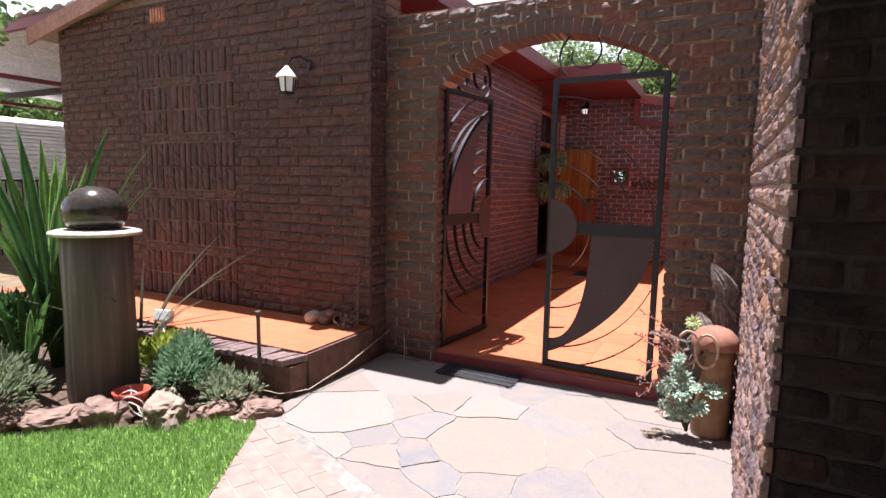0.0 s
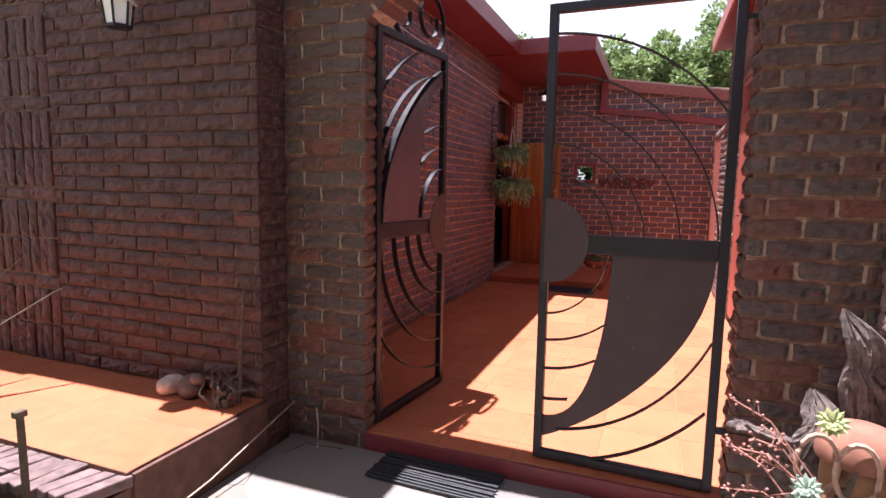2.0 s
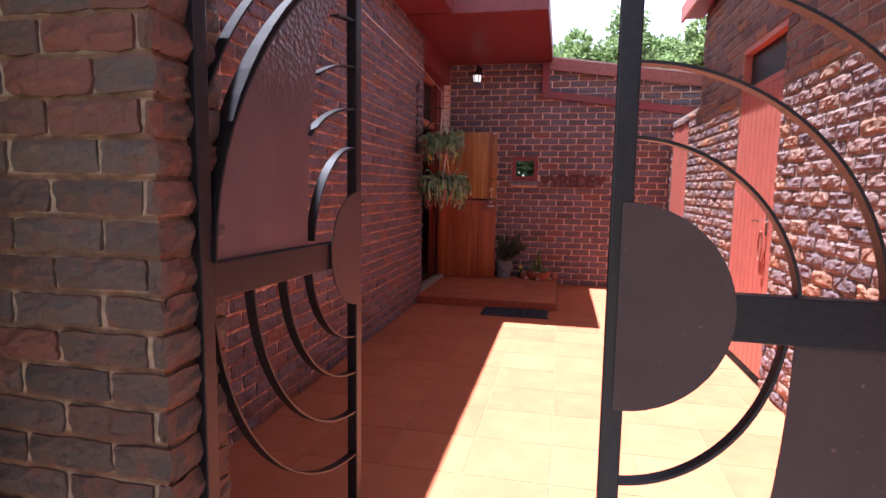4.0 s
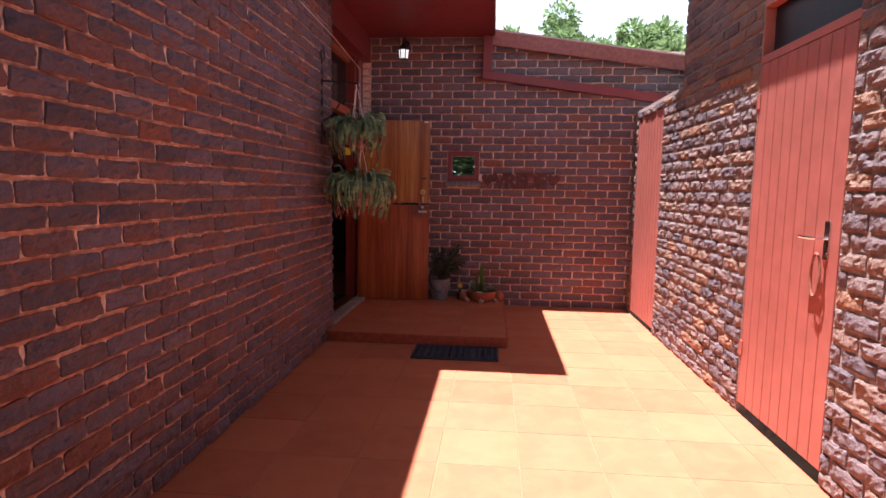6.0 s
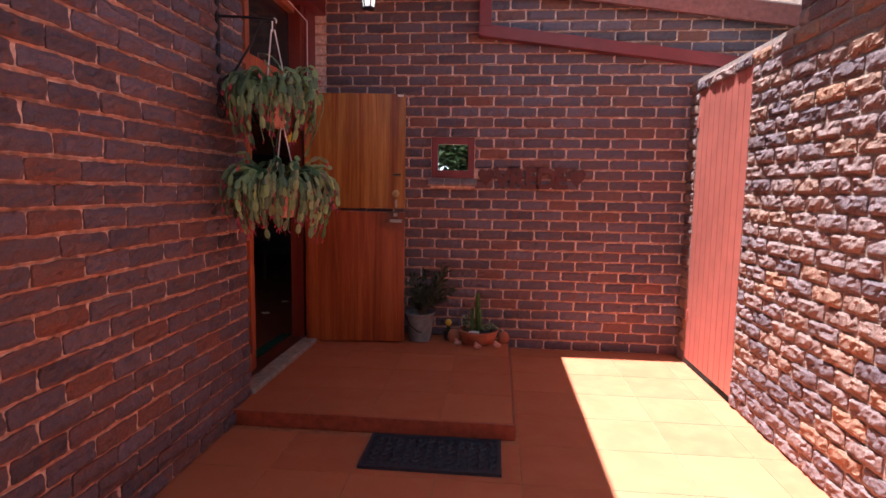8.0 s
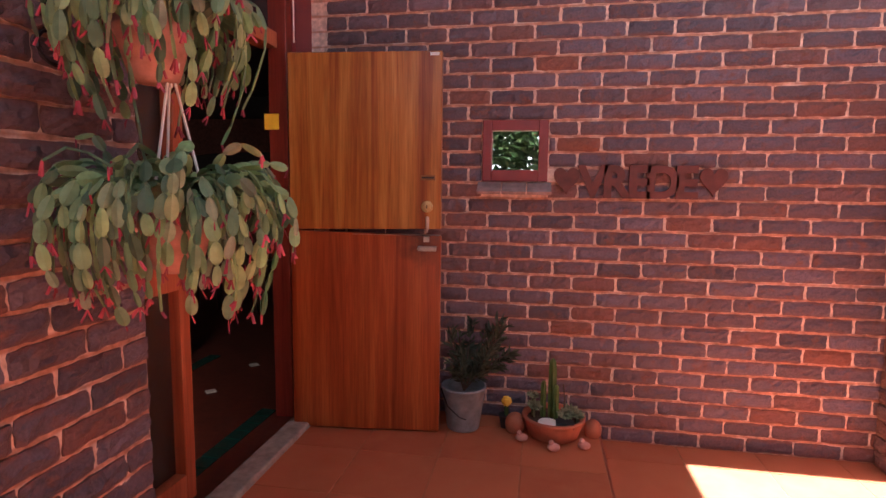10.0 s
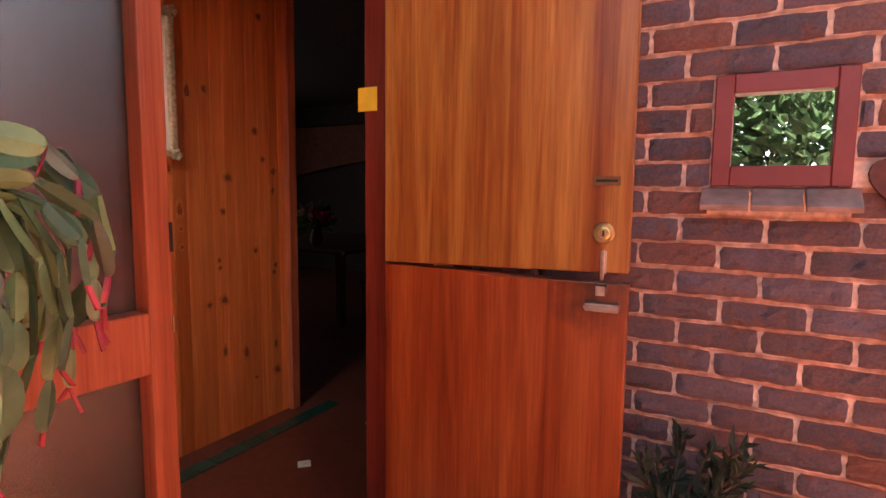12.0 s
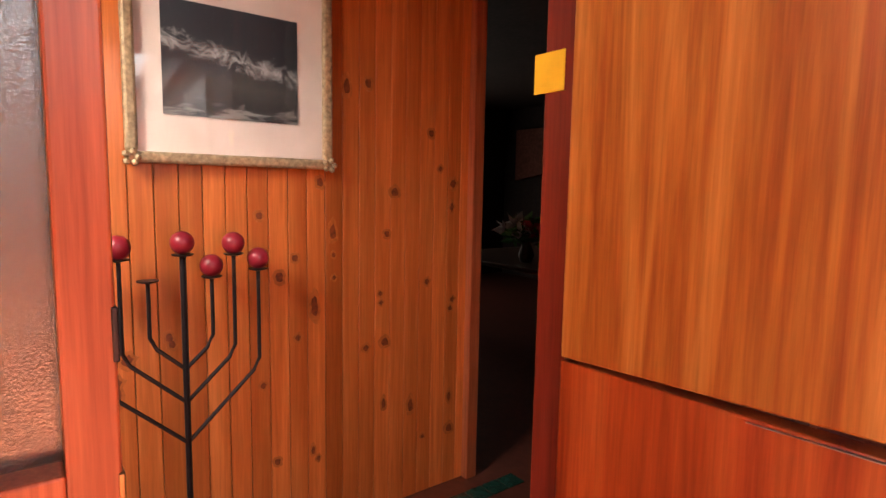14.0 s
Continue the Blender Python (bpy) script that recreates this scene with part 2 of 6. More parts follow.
def prism(bm, pts, axis, a0, a1):
    """A polygon (list of 2D points) extruded along an axis from a0 to a1."""
    def co(p, a):
        return {"x": (a, p[0], p[1]), "y": (p[0], a, p[1]), "z": (p[0], p[1], a)}[axis]
    lo = [bm.verts.new(co(p, a0)) for p in pts]
    hi = [bm.verts.new(co(p, a1)) for p in pts]
    k = len(pts)
    bm.faces.new(lo)
    bm.faces.new(hi[::-1])
    for i in range(k):
        bm.faces.new((lo[i], hi[i], hi[(i + 1) % k], lo[(i + 1) % k]))
    bmesh.ops.recalc_face_normals(bm, faces=bm.faces)


def sweep(bm, path, radius, sides=6, closed=False, flat=None, taper=1.0):
    """A tube along a path; flat=(w, d, axis) makes a flat bar with its depth along that axis."""
    path = [Vector(p) for p in path]
    rings = []
    n = len(path)
    for i, p in enumerate(path):
        a, b = path[max(i - 1, 0)], path[min(i + 1, n - 1)]
        if closed:
            a, b = path[(i - 1) % n], path[(i + 1) % n]
        d = (b - a).normalized()
        if flat:
            s = Vector(flat[2])
            u = d.cross(s).normalized()
            w, dep = flat[0] / 2, flat[1] / 2
            ring = [p + u * w + s * dep, p - u * w + s * dep, p - u * w - s * dep, p + u * w - s * dep]
        else:
            s = Vector((0, 0, 1)) if abs(d.z) < 0.9 else Vector((1, 0, 0))
            u = d.cross(s).normalized()
            w = d.cross(u)
            r = radius * (1 + (taper - 1) * i / max(n - 1, 1))
            ring = [p + (u * math.cos(t) + w * math.sin(t)) * r for t in (2 * math.pi * k / sides for k in range(sides))]
        rings.append([bm.verts.new(q) for q in ring])
    m = len(rings[0])
    for i in range(n if closed else n - 1):
        a, b = rings[i], rings[(i + 1) % n]
        for k in range(m):
            bm.faces.new((a[k], a[(k + 1) % m], b[(k + 1) % m], b[k]))
    if not closed:
        bm.faces.new(rings[0][::-1])
        bm.faces.new(rings[-1])
    bmesh.ops.recalc_face_normals(bm, faces=bm.faces)


def lathe(bm, profile, centre, sides=24):
    """A turned body from (radius, height) pairs round a vertical axis."""
    cx, cy, cz = centre
    rings = []
    for r, z in profile:
        r = max(r, 0.0005)
        rings.append([bm.verts.new((cx + r * math.cos(2 * math.pi * k / sides), cy + r * math.sin(2 * math.pi * k / sides), cz + z)) for k in range(sides)])
    for a, b in zip(rings, rings[1:]):
        for k in range(sides):
            bm.faces.new((a[k], a[(k + 1) % sides], b[(k + 1) % sides], b[k]))
    bm.faces.new(rings[0][::-1])
    bm.faces.new(rings[-1])


def soup(name, verts, faces, material, parent=None, label="", smooth=False):
    me = bpy.data.meshes.new(name)
    me.from_pydata(verts, [], faces)
    me.materials.append(material)
    if smooth:
        me.polygons.foreach_set("use_smooth", [True] * len(me.polygons))
    return part(name, None, None, parent, label, me=me)


# ---- brickwork ----
BL, BH, JOINT = 0.219, 0.070, 0.013
COURSE = BH + JOINT


def brick_variant(length, rough, seed, nu=7, nv=3, craggy=0.0, pillow=0.02):
    """One brick, its face towards -y with y=0 at the mortar, x along the wall, centred; a rock-like face and worn edges."""
    rng = random.Random(seed)
    off = Vector((rng.uniform(0, 90), rng.uniform(0, 90), rng.uniform(0, 90)))
    bm = bmesh.new()
    grid = []
    for j in range(nv + 1):
        row = []
        for i in range(nu + 1):
            u, v = i / nu, j / nv
            x, z = (u - 0.5) * length, (v - 0.5) * BH
            e = min(u, 1 - u) * length / pillow
            f = min(v, 1 - v) * BH / pillow
            edge = min(1.0, 0.45 + 0.55 * min(e, f))
            h = noise.noise(Vector((x * 14, z * 18, 0)) + off) * 0.6 + noise.noise(Vector((x * 42, z * 42, 3)) + off) * 0.4
            if craggy:
                h += craggy * (0.5 - 2.0 * abs(noise.noise(Vector((x * 17, z * 24, 5)) + off))) + rng.uniform(-0.25, 0.25) * craggy
            y = -((0.003 if rough < 0.011 else 0.006) + rough * (0.55 + h)) * edge
            wob = 0.006 * noise.noise(Vector((x * 48, z * 48, 7)) + off) + 0.3 * rough * noise.noise(Vector((x * 12, z * 12, 9)) + off)
            if i in (0, nu):
                x += wob
            if j in (0, nv):
                z += wob * 0.7
            if i in (0, nu) and j in (0, nv):
                x -= math.copysign(0.0025, x)
                z -= math.copysign(0.002, z)
            row.append(bm.verts.new((x, y, z)))
        grid.append(row)
    for j in range(nv):
        for i in range(nu):
            bm.faces.new((grid[j][i], grid[j][i + 1], grid[j + 1][i + 1], grid[j + 1][i]))
    rim = grid[0][:] + [grid[j][nu] for j in range(1, nv + 1)] + grid[nv][nu - 1::-1] + [grid[j][0] for j in range(nv - 1, 0, -1)]
    back = [bm.verts.new((v.co.x, 0.012, v.co.z)) for v in rim]
    for i in range(len(rim)):
        k = (i + 1) % len(rim)
        bm.faces.new((rim[i], back[i], back[k], rim[k]))
    bmesh.ops.recalc_face_normals(bm, faces=bm.faces)
    return bm


def brick_set(material, rough, seed, nu=9, nv=4, craggy=0.2, count=14, pillow=0.02):
    full = [mesh_of("brick", brick_variant(BL, rough, seed + k, nu, nv, craggy, pillow), material) for k in range(count)]
    half = [mesh_of("brick", brick_variant(0.106, rough, seed + 50 + k, max(4, nu // 2), nv, craggy, pillow), material) for k in range(6)]
    return full, half


SET_PLUM = brick_set(M_BRICK, 0.013, 10, 9, 4, 0.45)
SET_BROWN = brick_set(M_BRICK_OUT, 0.020, 200, 9, 4, 0.4)
SET_PLUM_ROUGH = brick_set(M_BRICK, 0.020, 800, 10, 5, 0.5)
SET_GATE = brick_set(M_BRICK_GATE, 0.020, 300, 10, 5, 0.4, 14, 0.026)
SET_SPLIT = brick_set(M_BRICK_SPLIT, 0.012, 400, 12, 5, 0.6, 18, 0.013)
# end-wall bricks: deep shade is put into these near-black tones
SHADEDB = [(0.0, (0.022, 0.017, 0.017)), (0.6, (0.034, 0.024, 0.022)), (1.0, (0.045, 0.024, 0.02))]
M_BRICK_SHADED = brick_material("black_brown_brick", SHADEDB, (0.04, 0.022, 0.018), 0.9)
SET_SHADED = brick_set(M_BRICK_SHADED, 0.014, 600)


def lay_bricks(wall, sets, origin, along, width, height, openings=(), near=None, limit=300):
    """Bricks in stretcher bond on a wall. origin: the lower corner; along: the unit vector to the right as one faces the wall.
    openings: (u0, u1, v0, v1), or a function of v that gives a list of (u0, u1)."""
    full, half = sets
    rng = random.Random(len(wall.name) * 7 + int(width * 100))
    along = Vector(along)
    out = along.cross(Vector((0, 0, 1)))
    origin = Vector(origin)
    base = Matrix((along, -out, Vector((0, 0, 1)))).transposed().to_4x4()
    todo = []
    rows = int(height / COURSE + 0.35)
    for r in range(rows):
        v = (r + 0.5) * COURSE
        if v + BH / 2 > height + 0.03:
            break
        gaps = []
        for o in openings:
            if callable(o):
                gaps += o(v)
            elif o[2] - 0.02 < v < o[3] + 0.02:
                gaps.append((o[0], o[1]))
        spans, start = [], 0.0
        for a, b in sorted(gaps):
            if a > start:
                spans.append((start, min(a, width)))
            start = max(start, b)
        if start < width:
            spans.append((start, width))
        shift = (r % 2) * (BL + JOINT) / 2 + rng.uniform(-0.008, 0.008)
        for a, b in spans:
            u = a
            k = math.floor((a - shift) / (BL + JOINT))
            while u < b - 0.03:
                end = min(shift + (k + 1) * (BL + JOINT), b)
                if b - end < 0.035:
                    end = b
                length = end - u - JOINT
                k += 1
                if length > 0.025:
                    me = rng.choice(full if length > 0.15 else half)
                    sx = length / (BL if length > 0.15 else 0.106)
                    pos = origin + along * (u + JOINT / 2 + length / 2) + Vector((0, 0, v + rng.uniform(-0.0025, 0.0025))) + out * rng.uniform(-0.003, 0.003)
                    m = Matrix.Translation(pos) @ base @ Matrix.Rotation(rng.uniform(-0.008, 0.008), 4, "Y") @ Matrix.Diagonal((sx, 1, 1, 1))
                    todo.append((pos, me, m))
                u = end
    if near is not None:
        near = Vector(near)
        todo.sort(key=lambda q: (q[0] - near).length)
    for pos, me, m in todo[:limit]:
        ob = new("brick", me)
        ob.parent = wall
        ob.matrix_basis = m
    rest = todo[limit:]
    if rest:
        vs, fs, cache = [], [], {}
        for pos, me, m in rest:
            if me.name not in cache:
                cache[me.name] = (np.array([v.co[:] for v in me.vertices]), [tuple(p.vertices) for p in me.polygons])
            co, polys = cache[me.name]
            a = np.array(m)
            q = co @ a[:3, :3].T + a[:3, 3]
            n0 = len(vs)
            vs.extend(map(tuple, q))
            fs.extend(tuple(i + n0 for i in p) for p in polys)
        tagged(soup("brickwork", vs, fs, full[0].materials[0], wall), kind="stuff")


# ---- the large structure ----
XL, XR, YF, YG, YL = -2.86, 0.07, 10.74, 4.0, 3.775   # corridor walls, far wall, gate wall, lamp wall
PAVE, PLAT, LAND = -0.09, 0.19, 0.09
GATE0, GATE1, SPRING, ARCH_TOP = -2.10, -0.33, 2.14, 2.47


def structure(name, bm, material, label, category):
    return tagged(part(name, bm, material), label, category, kind="structure")


def arch_z(x):
    c, h = (GATE0 + GATE1) / 2, (GATE1 - GATE0) / 2
    k = ARCH_TOP - SPRING
    R = (h * h + k * k) / (2 * k)
    return SPRING - (R - k) + math.sqrt(max(R * R - (x - c) ** 2, 0))


# ground: one sheet out to the horizon
bm = bmesh.new()
bmesh.ops.create_grid(bm, x_segments=40, y_segments=40, size=1.0, matrix=Matrix.Translation((0, 0, -0.16)) @ Matrix.Diagonal((400, 400, 1, 1)))
M_EARTH = simple("dry_earth", (0.20, 0.14, 0.08), 0.95, vary=0.3, scale=3, bump=0.3)
structure("ground", bm, M_EARTH, "dry brown earth round the house", "ground")

# corridor floor slab, its tiles follow at the end
floor = structure("floor", boxes((XL - 0.02, XR, YG + 0.01, YF, -0.2, -0.0025)), M_GROUT, "orange terracotta tiled courtyard floor with pale joints", "floor")
landing = structure("landing", boxes((XL - 0.02, -1.31, 9.0, YF, -0.001, LAND - 0.0025)), M_GROUT, "low terracotta tiled landing step before the front door", "step")
threshold = structure("threshold", boxes((GATE0, GATE1, YG - 0.005, YG + 0.02, PAVE - 0.02, -0.004), bevel=0.003), M_RED_PAINT, "red painted edge of the floor under the gate", "threshold")

# lamp wall, with the gable of its house
bm = bmesh.new()
prism(bm, [(-6.8, -0.2), (-2.59, -0.2), (-2.59, 3.05), (-4.7, 3.36), (-6.8, 2.96)], "y", YL, YG + 0.22)
lamp_wall = structure("wall_south", bm, M_MORTAR_OUT, "brown brick house wall with pale joints, in shade", "wall")
# gate wall with the arched opening
bm = bmesh.new()
pts = [(-2.585, -0.2), (GATE0, -0.2), (GATE0, SPRING)]
pts += [(GATE0 + (GATE1 - GATE0) * k / 16, arch_z(GATE0 + (GATE1 - GATE0) * k / 16)) for k in range(1, 16)]
pts += [(GATE1, SPRING), (GATE1, -0.2), (0.31, -0.2), (0.31, 2.74), (-2.585, 2.74)]
prism(bm, pts, "y", YG, YG + 0.22)
gate_wall = structure("wall_gate", bm, M_MORTAR_GATE, "brown brick garden wall with an arched gateway", "wall")
# wall on the house's west of the corridor
wall_west = structure("wall_west", boxes((-3.14, XL, YG + 0.22, 9.2, -0.2, 3.02)), M_MORTAR, "plum brick house wall with orange mortar, in shade", "wall")
wall_west_b = structure("wall_west_over_door", boxes((-3.09, XL, 9.2, YF, 2.72, 3.02), (-3.09, -2.95, 10.53, YF, -0.2, 2.72)), M_RED_PAINT, "red painted wall above the front door", "wall")
# far wall, with a small window
WX0, WX1, WZ0, WZ1 = -1.97, -1.62, 1.42, 1.745
bm = boxes((-3.09, WX0, YF, YF + 0.24, -0.2, 3.02), (WX1, 2.6, YF, YF + 0.24, -0.2, 2.62), (WX0, WX1, YF, YF + 0.24, -0.2, WZ0), (WX0, WX1, YF, YF + 0.24, WZ1, 2.62))
prism(bm, [(WX0, 2.62), (2.6, 2.62), (-1.47, 3.0), (WX0, 3.0)], "y", YF, YF + 0.24)
far_wall = structure("wall_far", bm, M_MORTAR, "plum brick wall with orange mortar joints", "wall")
# wall on the east: door 1 with a fanlight, door 2, a tall part and a lower part
D1, D2 = (6.98, 7.86), (9.68, 10.56)
bm = boxes((XR, XR + 0.24, YG + 0.22, D1[0], -0.2, 3.1), (XR, XR + 0.24, D1[0], D1[1], 2.42, 3.1), (XR, XR + 0.24, D1[1], 9.2, -0.2, 3.1),
           (XR, XR + 0.24, 9.2, D2[0], -0.2, 2.18), (XR, XR + 0.24, D2[0], D2[1], 2.10, 2.18), (XR, XR + 0.24, D2[1], YF, -0.2, 2.18))
east_wall = structure("wall_east", bm, M_MORTAR_SPLIT, "rough split-face brick wall, sunlit below its eave", "wall")
EX, EY0 = 0.14, 1.62
bm = boxes((EX, EX + 0.24, EY0, YG - 0.002, -0.2, 3.1))
# mortar of the end wall, blackened to carry the same shade
corner_south = structure("wall_corner_south", boxes((EX + 0.002, 5.0, EY0 - 0.012, EY0, -0.2, 3.1), (EX + 0.24, 5.0, EY0, EY0 + 0.24, -0.2, 3.1)), simple("black_mortar", (0.045, 0.032, 0.028), 0.95), "brick end wall with deep shade put into its colour", "wall")
corner_wall = structure("wall_corner", bm, M_MORTAR_SPLIT, "rough split-face brick corner of the outbuilding", "wall")

# never in view; added to cut horizon light on the lamp wall
structure("wall_garden", boxes((-9.0, EX, -6.3, -6.06, -0.2, 3.6)), M_MORTAR_OUT, "plain unseen wall added to block low sky light", "wall")

# roofs
def roof_slab(name, pts, axis, a0, a1, material, label):
    bm = bmesh.new()
    prism(bm, pts, axis, a0, a1)
    return structure(name, bm, material, label, "roof")


M_ROOF = simple("roof_sheet", (0.35, 0.30, 0.28), 0.7, vary=0.2)
roof_slab("roof_house", [(-7.1, 2.93), (-4.7, 3.39), (-2.4, 3.06), (-2.4, 3.16), (-4.7, 3.50), (-7.1, 3.05)], "y", YL - 0.12, 14.0, M_ROOF, "low pitched sheet roof of the brick house")
tagged(part("fascia", boxes((-2.42, -2.385, YL - 0.10, 8.48, 2.99, 3.17), bevel=0.004), M_RED_PAINT), "red painted fascia board along the eave", "trim", kind="structure")
tagged(part("soffit", boxes((XL, -2.42, YG + 0.22, 8.48, 3.0, 3.03)), M_RED_PAINT), "red painted eave soffit", "trim", kind="structure")
bm = bmesh.new()
prism(bm, [(-7.15, 2.86), (-4.7, 3.33), (-4.7, 3.50), (-7.15, 3.03)], "y", YL - 0.15, YL - 0.12)
tagged(part("fascia_gable", bm, simple("pink_fascia", (0.42, 0.22, 0.18), 0.6)), "weathered pink gable fascia board", "trim", kind="structure")
porch = structure("porch_roof", boxes((-2.86, -1.50, 8.50, YF + 0.02, 2.99, 3.14)), M_RED_PAINT, "red painted flat porch roof over the front door", "roof")
tagged(part("fascia_porch", boxes((-2.42, -1.47, 8.465, 8.50, 2.98, 3.17), (-1.50, -1.47, 8.50, YF, 2.98, 3.17), bevel=0.004), M_RED_PAINT), "red painted porch fascia", "trim", kind="structure")
roof_slab("roof_east", [(-0.12, 3.10), (5.0, 3.9), (5.0, 4.0), (-0.12, 3.20)], "y", 4.12, 9.35, M_ROOF, "sheet roof of the outbuilding")
tagged(part("fascia_east", boxes((-0.145, -0.12, 4.12, 9.37, 3.05, 3.21), bevel=0.004), M_SALMON), "red painted fascia of the outbuilding", "trim", kind="structure")
structure("roof_corner", boxes((EX + 0.05, 5.0, EY0 + 0.02, 4.12, 3.1, 3.2)), M_ROOF, "flat end of the outbuilding roof", "roof")
tagged(part("soffit_east", boxes((-0.12, XR, YG + 0.2, 9.35, 3.08, 3.10)), M_RED_PAINT), "red painted soffit of the outbuilding", "trim", kind="structure")
# fascia and beam on the far wall, falling to the east
bm = bmesh.new()
prism(bm, [(-1.50, 2.88), (2.6, 2.32), (2.6, 2.46), (-1.50, 3.03)], "y", YF - 0.10, YF - 0.06)
tagged(part("fascia_far", bm, simple("faded_red_board", (0.26, 0.085, 0.072), 0.6)), "faded red roof fascia above the far wall", "trim", kind="structure")
bm = bmesh.new()
prism(bm, [(-1.60, 2.53), (2.6, 1.97), (2.6, 2.06), (-1.60, 2.62)], "y", YF - 0.09, YF)
tagged(part("fascia_drop", boxes((-1.60, -1.505, YF - 0.095, YF - 0.004, 2.60, 2.985), bevel=0.004), M_RED_PAINT), "red painted upright board between fascia and gutter", "trim", kind="structure")
tagged(part("gutter_far", bm, M_RED_PAINT), "red painted sloping gutter on the far wall", "gutter", kind="structure")
roof_slab("roof_far", [(-1.5, 3.0), (2.6, 2.42), (2.6, 2.48), (-1.5, 3.06)], "y", YF - 0.06, 11.5, M_ROOF, "sheet roof behind the far wall")

# unseen enclosure, added only to keep light off the end wall
structure("roof_veranda", boxes((-0.55, 5.0, -5.0, EY0 - 0.03, 2.62, 2.75)), M_DARK, "unseen dark roof added to shade the end wall", "roof")
structure("wall_veranda", boxes((4.9, 5.0, -5.0, EY0, -0.16, 2.62), (EX + 0.1, 4.9, -5.0, -4.9, -0.16, 2.62)), M_DARK, "unseen dark back wall added for shade", "wall")
structure("floor_veranda", boxes((EX + 0.1, 4.9, -4.9, EY0, -0.158, -0.10)), M_DARK, "unseen dark floor added for shade", "floor")

tagged(part("riser", boxes((XL, -1.302, 8.988, 8.999, 0.0, LAND - 0.003), (-1.309, -1.298, 9.0, YF - 0.01, 0.0, LAND - 0.003), bevel=0.002), simple("red_riser_tile", (0.30, 0.07, 0.035), 0.4)), "red tiled riser of the landing", "trim", kind="structure")

# paving, platform, planting bed
paving = structure("pavement", boxes((-2.56, EX, -6.0, YG, PAVE - 0.1, PAVE - 0.004)), simple("stone_joint_mortar", (0.24, 0.21, 0.185), 0.9, vary=0.3, scale=14), "pale flagstone paving with mortar joints", "paving")
platform = structure("platform", boxes((-6.8, -2.575, 2.95, YL, -0.2, PLAT - 0.0025), (-6.8, -2.575, 2.8, 2.95, -0.2, PLAT - 0.07)), simple("platform_base", (0.15, 0.08, 0.06), 0.95, vary=0.3, scale=12, bump=0.5), "raised terracotta tiled platform with a brick edge", "platform")

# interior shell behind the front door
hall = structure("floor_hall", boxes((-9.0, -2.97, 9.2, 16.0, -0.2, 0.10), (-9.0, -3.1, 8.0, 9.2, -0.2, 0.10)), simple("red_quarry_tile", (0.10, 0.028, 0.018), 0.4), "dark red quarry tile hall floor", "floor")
# ceiling and inner walls: the unlit look comes from their near-black colour
ceil = structure("ceiling", boxes((-9.0, -3.09, 8.0, 16.0, 2.75, 2.85)), M_DARK, "hall ceiling, its dimness put into the colour", "ceiling")
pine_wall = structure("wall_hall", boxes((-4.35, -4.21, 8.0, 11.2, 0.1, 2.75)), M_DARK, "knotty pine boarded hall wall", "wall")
structure("wall_rooms", boxes((-9.1, -9.0, 8.0, 16.0, 0, 2.8), (-9.0, -3.0, 15.9, 16.0, 0, 2.8), (-9.0, -3.09, 8.0, 8.1, 0, 2.8), (-3.09, -3.0, 10.52, 16.0, 0, 2.8)), M_DARK, "inner walls of the house, their dimness put into the colour", "wall")

# front door frame: side light, posts, head, transom
def door_frame():
    d = thing("door_frame", (-2.98, 9.9, LAND), "varnished red wood door frame with a side light", "door frame", kind="structure")
    X0, X1 = -3.12, -3.02
    for y0, y1, z1 in ((9.2, 9.285, 2.72), (9.595, 9.655, 2.72)):
        part("post", boxes((X0, X1, y0, y1, 0.1, z1), bevel=0.004), M_FRAME, d)
    # hinge-side post, coloured darker to carry the shade of its reveal
    part("post", boxes((-3.075, -2.972, 10.46, 10.53, 0.1, 2.72), bevel=0.004), M_FRAME_SHADED, d)
    part("strike_plate", boxes((-3.06, -3.016, 9.650, 9.6575, 1.25, 1.32), bevel=0.002), M_IRON, d, "dark steel strike plate")
    part("strike_plate", boxes((-3.06, -3.016, 9.650, 9.6575, 1.06, 1.105), bevel=0.002), simple("old_brass", (0.4, 0.28, 0.14), 0.4, 1.0), d, "worn brass strike plate")
    part("rail", boxes((X0, X1, 9.285, 9.595, 0.975, 1.118), bevel=0.004), M_FRAME, d)
    part("rail", boxes((X0, X1, 9.285, 9.595, 0.10, 0.22), bevel=0.004), M_FRAME, d)
    part("head", boxes((X0, X1, 9.285, 9.595, 2.09, 2.17), (X0, X1, 9.655, 10.46, 2.09, 2.17), bevel=0.004), M_FRAME, d)
    part("head", boxes((X0, X1, 9.285, 10.46, 2.66, 2.72), bevel=0.004), M_FRAME, d)
    g = Nodes("obscure_glass", 0.16)
    g.color((0.12, 0.175, 0.20))
    g.b.inputs["IOR"].default_value = 2.0
    g.b.inputs["Transmission Weight"].default_value = 0.95
    g.bump(g.noise(250.0, 1.0), 0.5, 0.002)
    for z0, z1 in ((0.22, 0.975), (1.118, 2.09)):
        p = part("pane", boxes((-3.078, -3.068, 9.28, 9.60, z0 - 0.01, z1 + 0.01)), g.mat, d, "obscured pebbled glass pane")
        p.visible_shadow = False
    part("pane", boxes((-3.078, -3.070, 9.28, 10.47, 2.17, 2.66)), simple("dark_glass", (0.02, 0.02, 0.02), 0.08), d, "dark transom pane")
    return d


door_frame()
structure("door_sill", boxes((-2.96, -2.84, 9.22, 10.50, LAND - 0.02, LAND + 0.03), bevel=0.01), M_CONCRETE, "worn grey concrete door sill", "sill")


